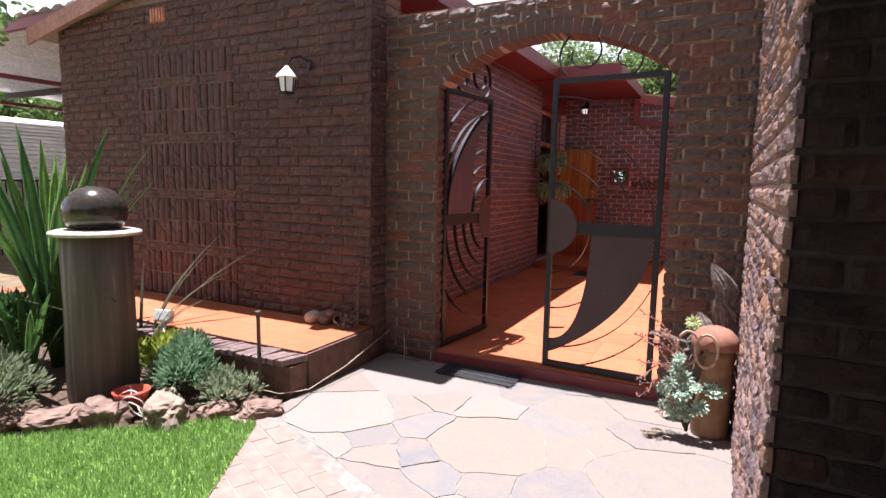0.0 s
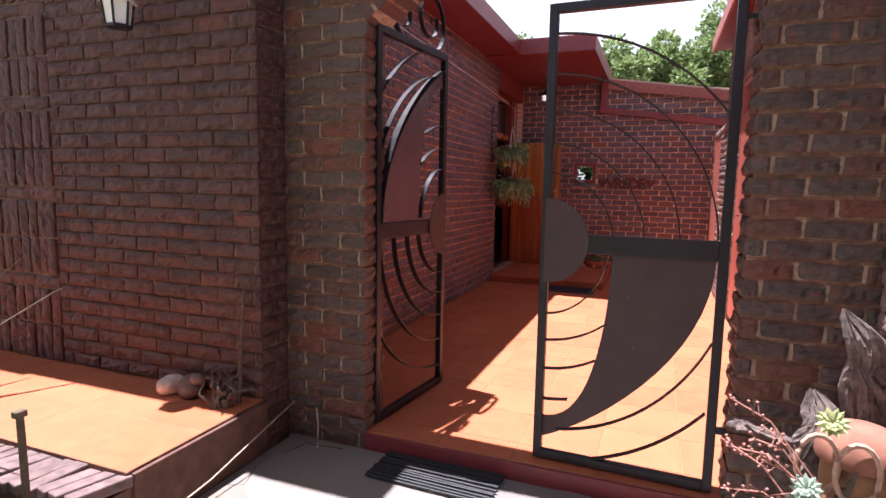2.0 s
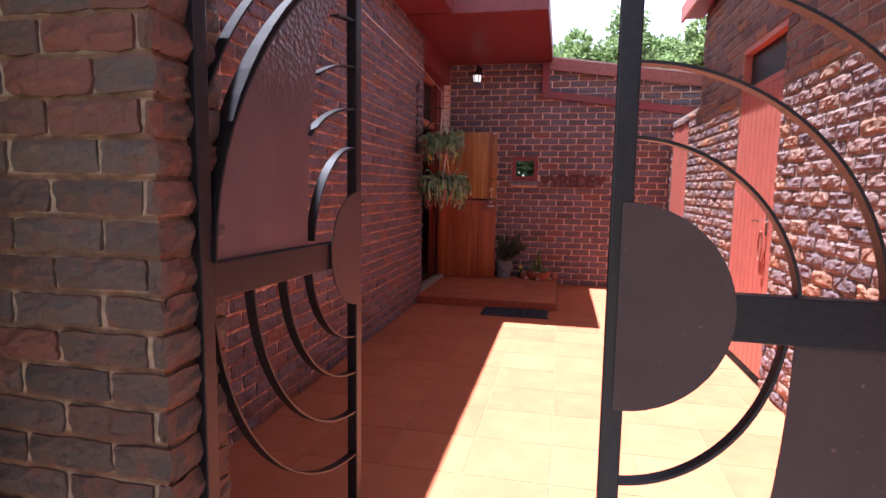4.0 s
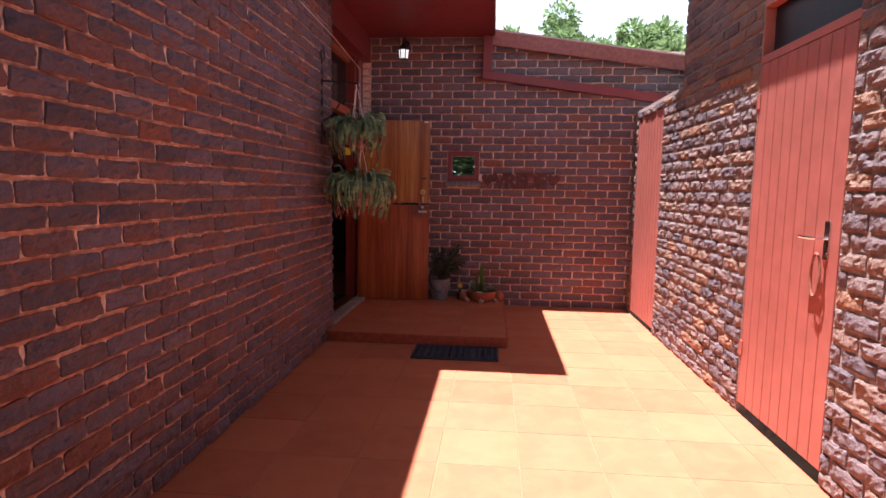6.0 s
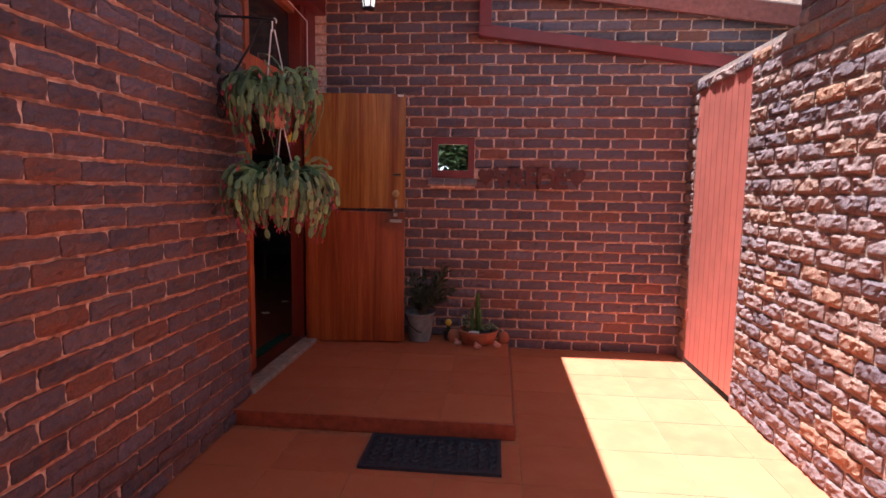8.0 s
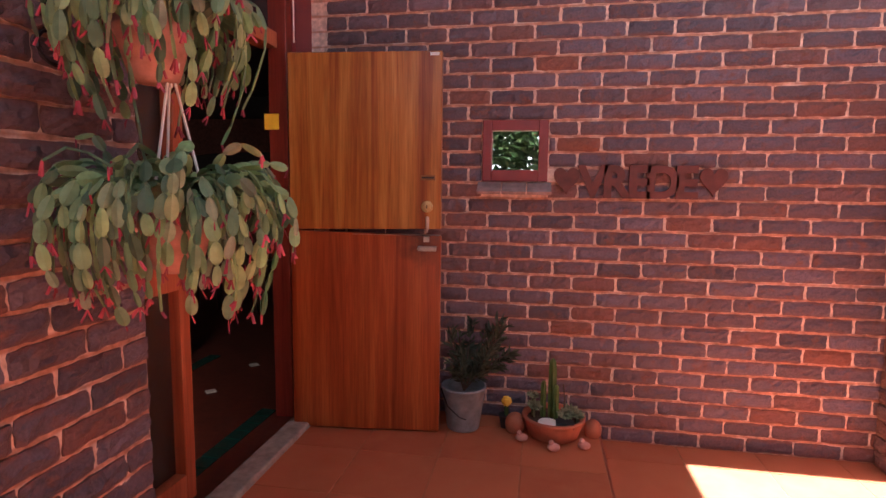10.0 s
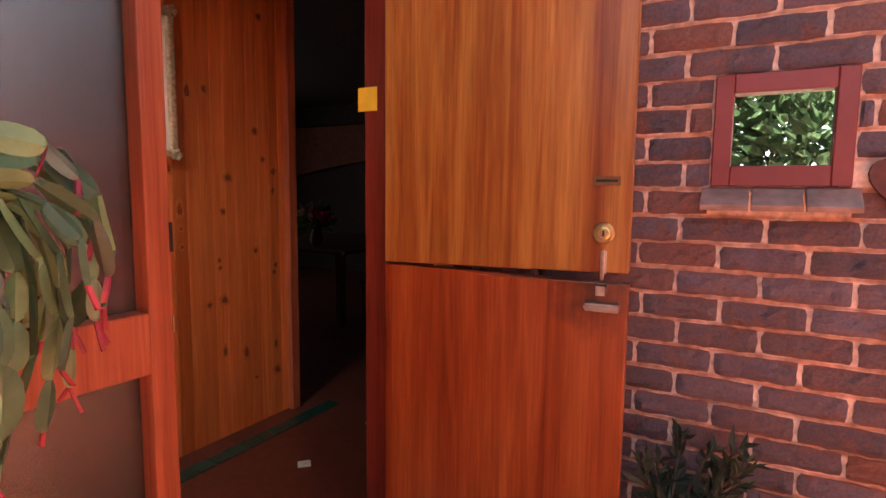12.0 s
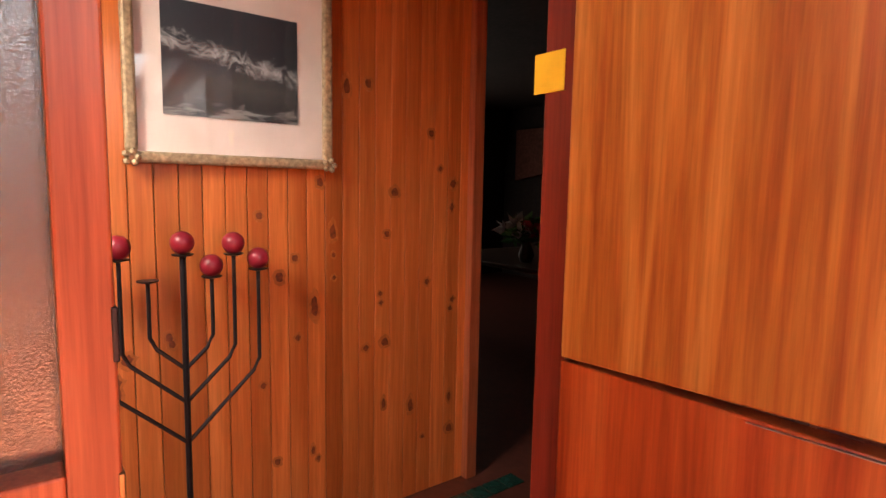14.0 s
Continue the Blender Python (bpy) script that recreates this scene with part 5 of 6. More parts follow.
# platform edge of slanting bricks
edge_mesh = mesh_of("edge_brick", boxes((-0.034, 0.034, -0.11, 0.11, -0.045, 0.0), bevel=0.006), simple("weathered_edge_brick", (0.165, 0.108, 0.100), 0.85, vary=0.35, scale=18, bump=0.6))
for k in range(56):
    ob = new("edge_brick", edge_mesh)
    ob.parent = platform
    ob.matrix_basis = pose(-2.615 - 0.075 * k, 2.86 + random.uniform(-0.008, 0.008), PLAT - 0.02 + random.uniform(-0.008, 0.008), random.uniform(-4, 4), random.uniform(-9, 2), -14 + random.uniform(-5, 5))
tagged(part("platform_edge", boxes((-2.575, -2.555, 2.97, YL, PAVE - 0.02, PLAT - 0.012), bevel=0.004), simple("dark_plaster", (0.13, 0.066, 0.05), 0.95, vary=0.3, scale=12, bump=0.5)), "dark plastered side of the platform", "trim", kind="structure")

# ---- things in the corridor ----
def cactus_material():
    n = leaf_material("christmas_cactus", (0.10, 0.17, 0.10), (0.20, 0.34, 0.17), 0.34)
    for node in n.node_tree.nodes:
        if node.type == "VALTORGB" and len(node.color_ramp.elements) == 3:
            e = node.color_ramp.elements
            e.new(0.8)
            for el, (p, c) in zip(e, ((0.0, (0.12, 0.20, 0.125)), (0.4, (0.22, 0.39, 0.215)), (0.78, (0.41, 0.61, 0.28)), (1.0, (0.28, 0.32, 0.24)))):
                el.position, el.color = p, (*c, 1)
    return n


M_CACTUS = cactus_material()
M_CACTUS_RED = simple("pink_flower_buds", (0.33, 0.045, 0.075), 0.5, vary=0.5)
M_POT_PINK = simple("pink_clay_pot", (0.52, 0.27, 0.22), 0.7)


def flat_segment(vs, fs, a, b, side, w):
    """One flat oval cactus segment from a to b."""
    d = b - a
    nrm = d.cross(side).normalized() * 0.003
    n = len(vs)
    prof = ((0.0, 0.25), (0.12, 0.62), (0.3, 0.9), (0.55, 1.0), (0.78, 0.9), (0.93, 0.6), (1.0, 0.2))
    for s, k in prof:
        p = a + d * s
        vs += [tuple(p + side * w * k), tuple(p + nrm), tuple(p - side * w * k), tuple(p - nrm)]
    for i in range(len(prof) - 1):
        o, q = n + 4 * i, n + 4 * i + 4
        for k in range(4):
            fs.append((o + k, o + (k + 1) % 4, q + (k + 1) % 4, q + k))


def hanging_basket(x, y, zpot, radius, strands, seed, hook_z, label, segs=7, seg=0.050):
    g = random.Random(seed)
    h = thing("hanging_basket", (x, y, zpot), label, "hanging plant", "hanging baskets")
    bm = bmesh.new()
    lathe(bm, [(0.045, 0.0), (0.055, 0.01), (0.08, 0.10), (0.088, 0.115), (0.08, 0.15), (0.06, 0.13)], (x, y, zpot), 24)
    part("pot", bm, M_POT_PINK, h, "pink hanging pot", smooth=True)
    for k in range(3):
        a = 2 * math.pi * k / 3 + 0.4
        bm = bmesh.new()
        sweep(bm, [(x + 0.08 * math.cos(a), y + 0.08 * math.sin(a), zpot + 0.115), (x + 0.01 * math.cos(a), y + 0.01 * math.sin(a), hook_z - 0.04)], 0.0035, 5)
        part("hanger", bm, M_PLASTER_WHITE, h, "white plastic hanger")
    bm = bmesh.new()
    sweep(bm, [(x, y, hook_z - 0.05), (x, y, hook_z), (x + 0.012, y, hook_z + 0.015), (x + 0.022, y, hook_z + 0.005), (x + 0.02, y, hook_z - 0.01)], 0.004, 5)
    part("hook", bm, M_PLASTER_WHITE, h)
    vs, fs, rv, rf = [], [], [], []
    for k in range(strands):
        a = g.uniform(0, 2 * math.pi)
        out = Vector((math.cos(a), math.sin(a), 0))
        p = Vector((x, y, zpot + 0.15)) + out * g.uniform(0.02, 0.1)
        d = (out * g.uniform(0.4, 1.0) + Vector((0, 0, g.uniform(0.5, 1.1)))).normalized()
        reach = radius * g.uniform(0.55, 1.0)
        side = d.cross(Vector((g.uniform(-1, 1), g.uniform(-1, 1), g.uniform(-1, 1)))).normalized()
        nseg = g.randint(segs - 2, segs + 2)
        for i in range(nseg):
            L = seg * g.uniform(0.75, 1.25)
            b = p + d * L
            dd = Vector((b.x - x, b.y - y, 0)).length
            flat_segment(vs, fs, p, b, side, L * g.uniform(0.2, 0.29))
            p = b
            pull = 0.33 if dd < reach * 0.7 else 0.9
            d = (d + Vector((g.uniform(-0.25, 0.25), g.uniform(-0.25, 0.25), -pull)) - out * (0.35 if dd > reach * 0.8 else 0)).normalized()
            side = (side + Vector((g.uniform(-0.35, 0.35), g.uniform(-0.35, 0.35), g.uniform(-0.2, 0.2)))).normalized()
            side = (side - d * side.dot(d)).normalized()
        for j in range(g.choice((1, 2, 3, 4))):
            e = p + Vector((g.uniform(-0.012, 0.012), g.uniform(-0.012, 0.012), -g.uniform(0.012, 0.032)))
            flat_segment(rv, rf, p, e, side, g.uniform(0.001, 0.0028))
    soup("foliage", vs, fs, M_CACTUS, h, "flat jointed cactus stems")
    tagged(soup("flower_bud", rv, rf, M_CACTUS_RED, h, "pink flower buds at the stem tips"), kind="stuff")
    return h


hanging_basket(-2.56, 8.90, 1.62, 0.25, 150, 71, 2.14, "hanging pot of trailing jointed cactus, upper one", 6)
hanging_basket(-2.52, 8.90, 1.17, 0.33, 165, 72, 1.66, "hanging pot of trailing jointed cactus with pink buds", 7)

b = thing("basket_bracket", (XL, 8.9, 1.9), "black iron scroll bracket holding the hanging baskets", "bracket")
bm = bmesh.new()
sweep(bm, [(XL + 0.015, 8.9, 1.75), (XL + 0.015, 8.9, 2.35)], 0, flat=(0.012, 0.025, (0, 1, 0)))
part("back_bar", bm, M_IRON, b)
bm = bmesh.new()
sweep(bm, [(XL + 0.02, 8.9, 2.17), (XL + 0.2, 8.9, 2.16), (-2.545, 8.9, 2.145)], 0.007, 6)
part("arm", bm, M_IRON, b)
bm = bmesh.new()
sweep(bm, [(XL + 0.02, 8.9, 1.85), (XL + 0.10, 8.9, 1.90), (XL + 0.2, 8.9, 2.05), (XL + 0.25, 8.9, 2.155)], 0.006, 6)
part("brace", bm, M_IRON, b)
for zc in (2.38, 1.72):
    bm = bmesh.new()
    sweep(bm, [(XL + 0.02, 8.9 + (0.02 + 0.05 * k / 24) * math.cos(k * 0.35), zc + (0.02 + 0.05 * k / 24) * math.sin(k * 0.35)) for k in range(25)], 0.005, 5)
    part("scroll", bm, M_IRON, b)
bm = bmesh.new()
sweep(bm, [(XL + 0.02, 4.3, 2.74), (XL + 0.02, 6.8, 2.67), (XL + 0.02, 9.15, 2.60), (-2.90, 10.40, 2.58), (-2.90, 10.40, 2.1)], 0.004, 5)
tagged(part("bell_wire", bm, M_PLASTER_WHITE), "thin pale wire running along the wall to the door", "wire")

# small window
w = thing("small_window", ((WX0 + WX1) / 2, YF, WZ0), "small window with a red wooden frame and tiled sill", "window", kind="structure")
for s in ((WX0, WX0 + 0.05, WZ0, WZ1), (WX1 - 0.05, WX1, WZ0, WZ1), (WX0 + 0.05, WX1 - 0.05, WZ0, WZ0 + 0.06), (WX0 + 0.05, WX1 - 0.05, WZ1 - 0.055, WZ1)):
    part("frame", boxes((s[0], s[1], YF - 0.025, YF + 0.05, s[2], s[3]), bevel=0.004), M_RED_PAINT, w)
gl = Nodes("clear_glass", 0.03)
gl.color((0.92, 0.95, 0.93))
gl.b.inputs["Transmission Weight"].default_value = 1.0
gl.b.inputs["IOR"].default_value = 1.1
pane = part("pane", boxes((WX0 + 0.045, WX1 - 0.045, YF + 0.015, YF + 0.019, WZ0 + 0.05, WZ1 - 0.05)), gl.mat, w)
pane.visible_shadow = False
M_SILL = simple("grey_sill_tile", (0.30, 0.225, 0.22), 0.6)
for k in range(3):
    wide = (WX1 - WX0 + 0.05) / 3
    bm = bmesh.new()
    box(bm, 0.003, wide - 0.003, -0.095, 0.0, -0.02, 0.0, 0.003, pose(WX0 - 0.025 + wide * k, YF - 0.012, WZ0 - 0.004, 32, 0, 0))
    part("sill_tile", bm, M_SILL, w)
M_HEDGE = leaf_material("hedge_leaf", (0.02, 0.045, 0.015), (0.07, 0.11, 0.045))
shrub((-2.1, 13.6, -0.16), 1.3, 3.2, 2600, 0.16, M_HEDGE, "dense green shrub behind the small window", 91, 0.5)
shrub((-0.9, 14.0, -0.16), 1.2, 3.0, 2200, 0.16, M_HEDGE, "leafy green shrub in the back garden", 92, 0.5)

# house name in dark wooden letters
sign = thing("house_name", (-1.15, YF - 0.02, 1.36), "house name in dark red wooden letters on bricks", "sign")
M_LETTER = simple("dark_red_stained_wood", (0.10, 0.028, 0.025), 0.6, vary=0.3, scale=20)


def letter(ch, x, z, size):
    cu = bpy.data.curves.new("letter", "FONT")
    cu.body, cu.size, cu.extrude, cu.align_x = ch, size, 0.010, "CENTER"
    cu.offset = 0.009
    tmp = bpy.data.objects.new("letter", cu)
    me = bpy.data.meshes.new_from_object(tmp)
    bpy.data.objects.remove(tmp)
    me.materials.clear()
    me.materials.append(M_LETTER)
    me.transform(pose(x, YF - 0.022, z, 90, 0, 0))
    part("letter", None, None, sign, me=me)


for k, ch in enumerate("VREDE"):
    letter(ch, -1.385 + 0.116 * k, 1.345, 0.225)
for x in (-1.52, -0.79):
    outline = []
    for k in range(28):
        a = 2 * math.pi * k / 28
        outline.append((x + 0.0042 * 16 * math.sin(a) ** 3, 1.435 + 0.0050 * (13 * math.cos(a) - 5 * math.cos(2 * a) - 2 * math.cos(3 * a) - math.cos(4 * a))))
    bm = bmesh.new()
    prism(bm, outline, "y", YF - 0.032, YF - 0.012)
    part("ornament", bm, M_LETTER, sign, "heart-shaped wooden ornament")


# pots by the far wall
def bucket_plant():
    x, y = -2.03, 10.56
    p = thing("bucket_plant", (x, y, LAND), "leafy plant in a grey galvanised bucket by the wall", "potted plant")
    bm = bmesh.new()
    lathe(bm, [(0.085, 0.0), (0.088, 0.01), (0.118, 0.22), (0.123, 0.225), (0.123, 0.235), (0.108, 0.235), (0.1, 0.2)], (x, y, LAND), 28)
    part("bucket", bm, simple("galvanised_bucket", (0.20, 0.235, 0.255), 0.55), p, smooth=True)
    bm = bmesh.new()
    sweep(bm, [(x - 0.118, y - 0.03, LAND + 0.215), (x - 0.07, y - 0.11, LAND + 0.15), (x + 0.0, y - 0.125, LAND + 0.1), (x + 0.03, y - 0.118, LAND + 0.09)], 0.004, 5)
    part("handle", bm, M_IRON, p)
    g = random.Random(5)
    stems = []
    bm = bmesh.new()
    for k in range(16):
        a = g.uniform(0, 6.28)
        e = Vector((x + 0.06 + 0.2 * math.cos(a) * g.uniform(0.3, 1), min(y + 0.15 * math.sin(a), YF - 0.03), LAND + g.uniform(0.36, 0.60)))
        s = Vector((x, y, LAND + 0.2))
        sweep(bm, [s, s.lerp(e, 0.5) + Vector((0, 0, 0.04)), e], 0.004, 4)
        stems.append((s, e))
    tagged(part("stem", bm, M_BARK, p), kind="stuff")

    def at(q):
        s, e = q.choice(stems)
        d = (e - s).normalized() + ball_dir(q, -1) * 0.9
        return s.lerp(e, q.uniform(0.3, 1.0)), d, q.uniform(0.7, 1.3)
    vs, fs = leaf_soup(g, 620, at, 0.065, shape=0.28)
    soup("foliage", vs, fs, M_LEAF_DARK, p)


M_LEAF_DARK = leaf_material("dark_grey_leaf", (0.03, 0.055, 0.035), (0.10, 0.13, 0.09))
bucket_plant()


def flower_pot():
    x, y = -1.80, 10.60
    p = thing("small_cactus_pot", (x, y, LAND), "tiny cactus with a yellow ball in a black pot", "potted plant")
    bm = bmesh.new()
    lathe(bm, [(0.028, 0), (0.04, 0.065), (0.043, 0.07), (0.036, 0.07)], (x, y, LAND), 16)
    part("pot", bm, M_RUBBER, p)
    bm = bmesh.new()
    lathe(bm, [(0.012, 0.065), (0.013, 0.11), (0.01, 0.125)], (x, y, LAND), 10)
    part("stem", bm, M_LEAF, p)
    bm = bmesh.new()
    bmesh.ops.create_icosphere(bm, subdivisions=3, radius=0.027, matrix=Matrix.Translation((x, y, LAND + 0.145)))
    for v in bm.verts:
        v.co += (v.co - Vector((x, y, LAND + 0.145))) * 0.2 * noise.noise(v.co * 120)
    part("yellow_ball", bm, simple("yellow_cactus", (0.75, 0.52, 0.05), 0.7), p, "yellow ball cactus")


flower_pot()


def bowl_garden():
    x, y = -1.55, 10.55
    p = thing("cactus_bowl", (x, y, LAND), "wide terracotta bowl planted with cacti and succulents", "potted plant")
    bm = bmesh.new()
    lathe(bm, [(0.10, 0.0), (0.13, 0.01), (0.152, 0.08), (0.155, 0.095), (0.165, 0.10), (0.165, 0.112), (0.145, 0.112), (0.135, 0.085)], (x, y, LAND), 32)
    part("bowl", bm, M_TERRA, p, smooth=True)
    bm = bmesh.new()
    lathe(bm, [(0.0, 0.086), (0.137, 0.09)], (x, y, LAND), 24)
    part("soil", bm, M_SOIL, p)
    g = random.Random(3)
    for dx, dy, h, r in ((-0.055, 0.02, 0.20, 0.017), (-0.01, 0.03, 0.32, 0.024), (0.012, -0.005, 0.19, 0.015)):
        bm = bmesh.new()
        sides = 12
        prof = [(0.9, 0), (1.0, 0.3), (1.0, 0.8), (0.8, 0.95), (0.25, 1.0)]
        rings = []
        for k, s in prof:
            rings.append([bm.verts.new((x + dx + r * k * (1.0 if q % 2 else 0.72) * math.cos(2 * math.pi * q / sides), y + dy + r * k * (1.0 if q % 2 else 0.72) * math.sin(2 * math.pi * q / sides), LAND + 0.085 + h * s)) for q in range(sides)])
        for a, c in zip(rings, rings[1:]):
            for q in range(sides):
                bm.faces.new((a[q], a[(q + 1) % sides], c[(q + 1) % sides], c[q]))
        bm.faces.new(rings[-1])
        part("column_cactus", bm, M_AGAVE, p, "ribbed green column cactus")
    for dx, dy, dz, r in ((0.09, 0.0, 0.13, 0.06), (0.055, -0.02, 0.12, 0.05), (-0.10, 0.0, 0.15, 0.05), (-0.11, 0.02, 0.2, 0.04), (0.12, -0.03, 0.13, 0.045)):
        bm = bmesh.new()
        rosette(bm, Vector((x + dx, y + dy, LAND + dz)), r, Euler((0.3, 0.2, 0)).to_matrix(), g)
        sweep(bm, [(x + dx, y + dy, LAND + 0.08), (x + dx, y + dy, LAND + dz)], 0.006, 5)
        part("rosette", bm, M_LEAF_GREY, p)
    bm = bmesh.new()
    sweep(bm, [(x + 0.05, y, LAND + 0.09), (x + 0.055, y, LAND + 0.2), (x + 0.045, y, LAND + 0.28)], 0.003, 4)
    part("dry_stalk", bm, M_BARK, p)
    bm = bmesh.new()
    lathe(bm, [(0.03, 0.085), (0.05, 0.09), (0.05, 0.105), (0.03, 0.105)], (x - 0.03, y - 0.085, LAND), 18)
    part("white_dish", bm, M_PLASTER_WHITE, p)
    part("black_tray", boxes((x + 0.01, x + 0.10, y - 0.12, y - 0.05, LAND + 0.085, LAND + 0.115), bevel=0.004), M_RUBBER, p)
    for k, (dx, dy, s) in enumerate(((-0.20, -0.0, 0.052), (0.205, 0.02, 0.046))):
        rock((x + dx, y + dy, LAND), s, s, s * 1.2, 40 + k, M_TERRA, "round terracotta ball beside the bowl", "clay ornaments", "clay_ball", 0.04)
    for k, (dx, dy) in enumerate(((-0.16, -0.11), (0.0, -0.19), (0.15, -0.14))):
        c = thing("clay_bird", (x + dx, y + dy, LAND), "tiny clay bird ornament on the tiles", "ornament", "clay ornaments")
        bm = bmesh.new()
        bmesh.ops.create_icosphere(bm, subdivisions=2, radius=1, matrix=pose(x + dx, y + dy, LAND + 0.022) @ Matrix.Diagonal((0.033, 0.022, 0.022, 1)))
        part("body", bm, M_POT_PINK, c, smooth=True)
        bm = bmesh.new()
        bmesh.ops.create_icosphere(bm, subdivisions=2, radius=0.014, matrix=pose(x + dx - 0.012, y + dy, LAND + 0.045))
        part("head", bm, M_POT_PINK, c, smooth=True)


bowl_garden()

# ---- the hall inside ----
# unseen fill lamp, added to brighten the pine wall
hall_fill_data = bpy.data.lights.new("hall_daylight", "AREA")
hall_fill_data.shape, hall_fill_data.size, hall_fill_data.size_y, hall_fill_data.energy, hall_fill_data.color = "RECTANGLE", 0.8, 1.0, 1.75, (1.0, 0.88, 0.76)
hall_fill_data.spread = radians(80)
# second unseen fill lamp, added to lift the far room from black
room_data = bpy.data.lights.new("room_daylight", "AREA")
room_data.shape, room_data.size, room_data.size_y, room_data.energy, room_data.color = "RECTANGLE", 1.2, 1.2, 0.9, (1.0, 0.86, 0.76)
rl = new("room_daylight", room_data)
rl.matrix_basis = look((-8.9, 13.0, 1.6), (-5.0, 13.2, 0.9))
hl = new("hall_daylight", hall_fill_data)
hl.matrix_basis = look((-3.35, 8.6, 2.62), (-4.2, 9.65, 1.45))

# picture
pic = thing("framed_picture", (-4.19, 10.16, 1.55), "framed dark landscape print with a pink-white mount", "picture")
PY0, PY1, PZ0, PZ1 = 9.82, 10.50, 1.535, 2.20
M_GILT = simple("dull_gilt", (0.42, 0.32, 0.19), 0.5, 0.3, vary=0.4, scale=60, bump=0.5)
for s in ((PY0, PY1, PZ0, PZ0 + 0.035), (PY0, PY1, PZ1 - 0.035, PZ1), (PY0, PY0 + 0.035, PZ0 + 0.035, PZ1 - 0.035), (PY1 - 0.035, PY1, PZ0 + 0.035, PZ1 - 0.035)):
    part("frame", boxes((-4.20, -4.165, s[0], s[1], s[2], s[3]), bevel=0.009), M_GILT, pic)
for y in (PY0 + 0.015, PY1 - 0.015):
    for z in (PZ0 + 0.015, PZ1 - 0.015):
        bm = bmesh.new()
        for k in range(5):
            a = k * 1.3
            bmesh.ops.create_icosphere(bm, subdivisions=1, radius=0.012, matrix=Matrix.Translation((-4.163, y + 0.018 * math.cos(a), z + 0.018 * math.sin(a))))
        part("corner_ornament", bm, M_GILT, pic)
part("mount", boxes((-4.198, -4.188, PY0 + 0.03, PY1 - 0.03, PZ0 + 0.03, PZ1 - 0.03)), simple("pinkish_mount", (0.66, 0.55, 0.50), 0.8, vary=0.04), pic)
n = Nodes("landscape_print", 0.6)
s = n.tree.nodes.new("ShaderNodeSeparateXYZ")
n.link(n.geo.outputs["Position"], s.inputs[0])
up = n.math("DIVIDE", n.math("SUBTRACT", s.outputs[2], 1.69), 0.355)
across = n.math("DIVIDE", n.math("SUBTRACT", s.outputs[1], 9.93), 0.44)
base = n.ramp(n.math("ADD", up, n.math("MULTIPLY", n.math("SUBTRACT", n.noise(9.0), 0.5), 0.3)), [(0.0, (0.020, 0.020, 0.024)), (0.3, (0.045, 0.042, 0.040)), (0.48, (0.016, 0.016, 0.022)), (1.0, (0.024, 0.026, 0.036))])
band = n.math("SUBTRACT", 1.0, n.math("MULTIPLY", n.math("ABSOLUTE", n.math("SUBTRACT", n.math("ADD", up, n.math("MULTIPLY", across, 0.25)), 0.68)), 3.2))
foam = n.math("MULTIPLY", n.noise(19.0, 7.0, 0.68, n.place((1, 1, 1.1)), 1.4), n.math("MAXIMUM", band, 0.0))
c = n.mix(n.ramp(foam, [(0.36, (0, 0, 0)), (0.56, (1, 1, 1))]), base, (0.34, 0.33, 0.33))
ripple = n.math("MULTIPLY", n.noise(10.0, 4.0, 0.6, n.place((1, 1, 5.0)), 0.4), n.math("SUBTRACT", 1.0, n.math("MULTIPLY", up, 2.0)))
c = n.mix(n.ramp(ripple, [(0.42, (0, 0, 0)), (0.54, (0.8, 0.8, 0.8))]), c, (0.26, 0.25, 0.24))
n.color(c)
part("print", boxes((-4.188, -4.184, 9.93, 10.37, 1.69, 2.045)), n.mat, pic, "dark landscape print with pale patches")
gp = Nodes("picture_glass", 0.02)
gp.color((1, 1, 1))
gp.b.inputs["Transmission Weight"].default_value = 1.0
gp.b.inputs["IOR"].default_value = 1.45
pg = part("glass", boxes((-4.176, -4.174, PY0 + 0.03, PY1 - 0.03, PZ0 + 0.03, PZ1 - 0.03)), gp.mat, pic)
pg.visible_shadow = False

# candle stand
cs = thing("candle_stand", (-4.05, 9.95, 0.10), "black iron branching candle stand with red ball candles", "candle stand")
cy, cx = 9.955, -4.10
M_RED_BALL = simple("red_wax", (0.30, 0.018, 0.035), 0.35, vary=0.15)


def rod(pts, r=0.0065, name="branch"):
    bm = bmesh.new()
    sweep(bm, pts, r, 7)
    return part(name, bm, M_IRON, cs)


rod([(cx, cy, 0.12), (cx, cy, 1.25)], 0.010, "stem")
bm = bmesh.new()
lathe(bm, [(0.15, 0), (0.15, 0.01), (0.02, 0.025)], (cx, cy, 0.10), 24)
part("foot", bm, M_IRON, cs)
for y, zj, zt, red in ((10.04, 0.885, 1.175, True), (10.11, 0.775, 1.245, True), (10.19, 0.64, 1.19, True), (9.855, 0.885, 1.175, False), (9.78, 0.775, 1.245, True), (9.71, 0.64, 1.19, True)):
    k = abs(y - cy) * 0.95
    rod([(cx, cy, zj), (cx, y - math.copysign(0.02, y - cy), zj + k - 0.02), (cx, y, zj + k + 0.02), (cx, y, zt)])
    bm = bmesh.new()
    lathe(bm, [(0.006, zt - 0.006), (0.03, zt), (0.032, zt + 0.004), (0.01, zt + 0.004)], (cx, y, 0), 16)
    part("dish", bm, M_IRON, cs)
    if red:
        bm = bmesh.new()
        bmesh.ops.create_uvsphere(bm, u_segments=24, v_segments=14, radius=0.036, matrix=Matrix.Translation((cx, y, zt + 0.038)))
        part("ball_candle", bm, M_RED_BALL, cs, "round red candle", smooth=True)
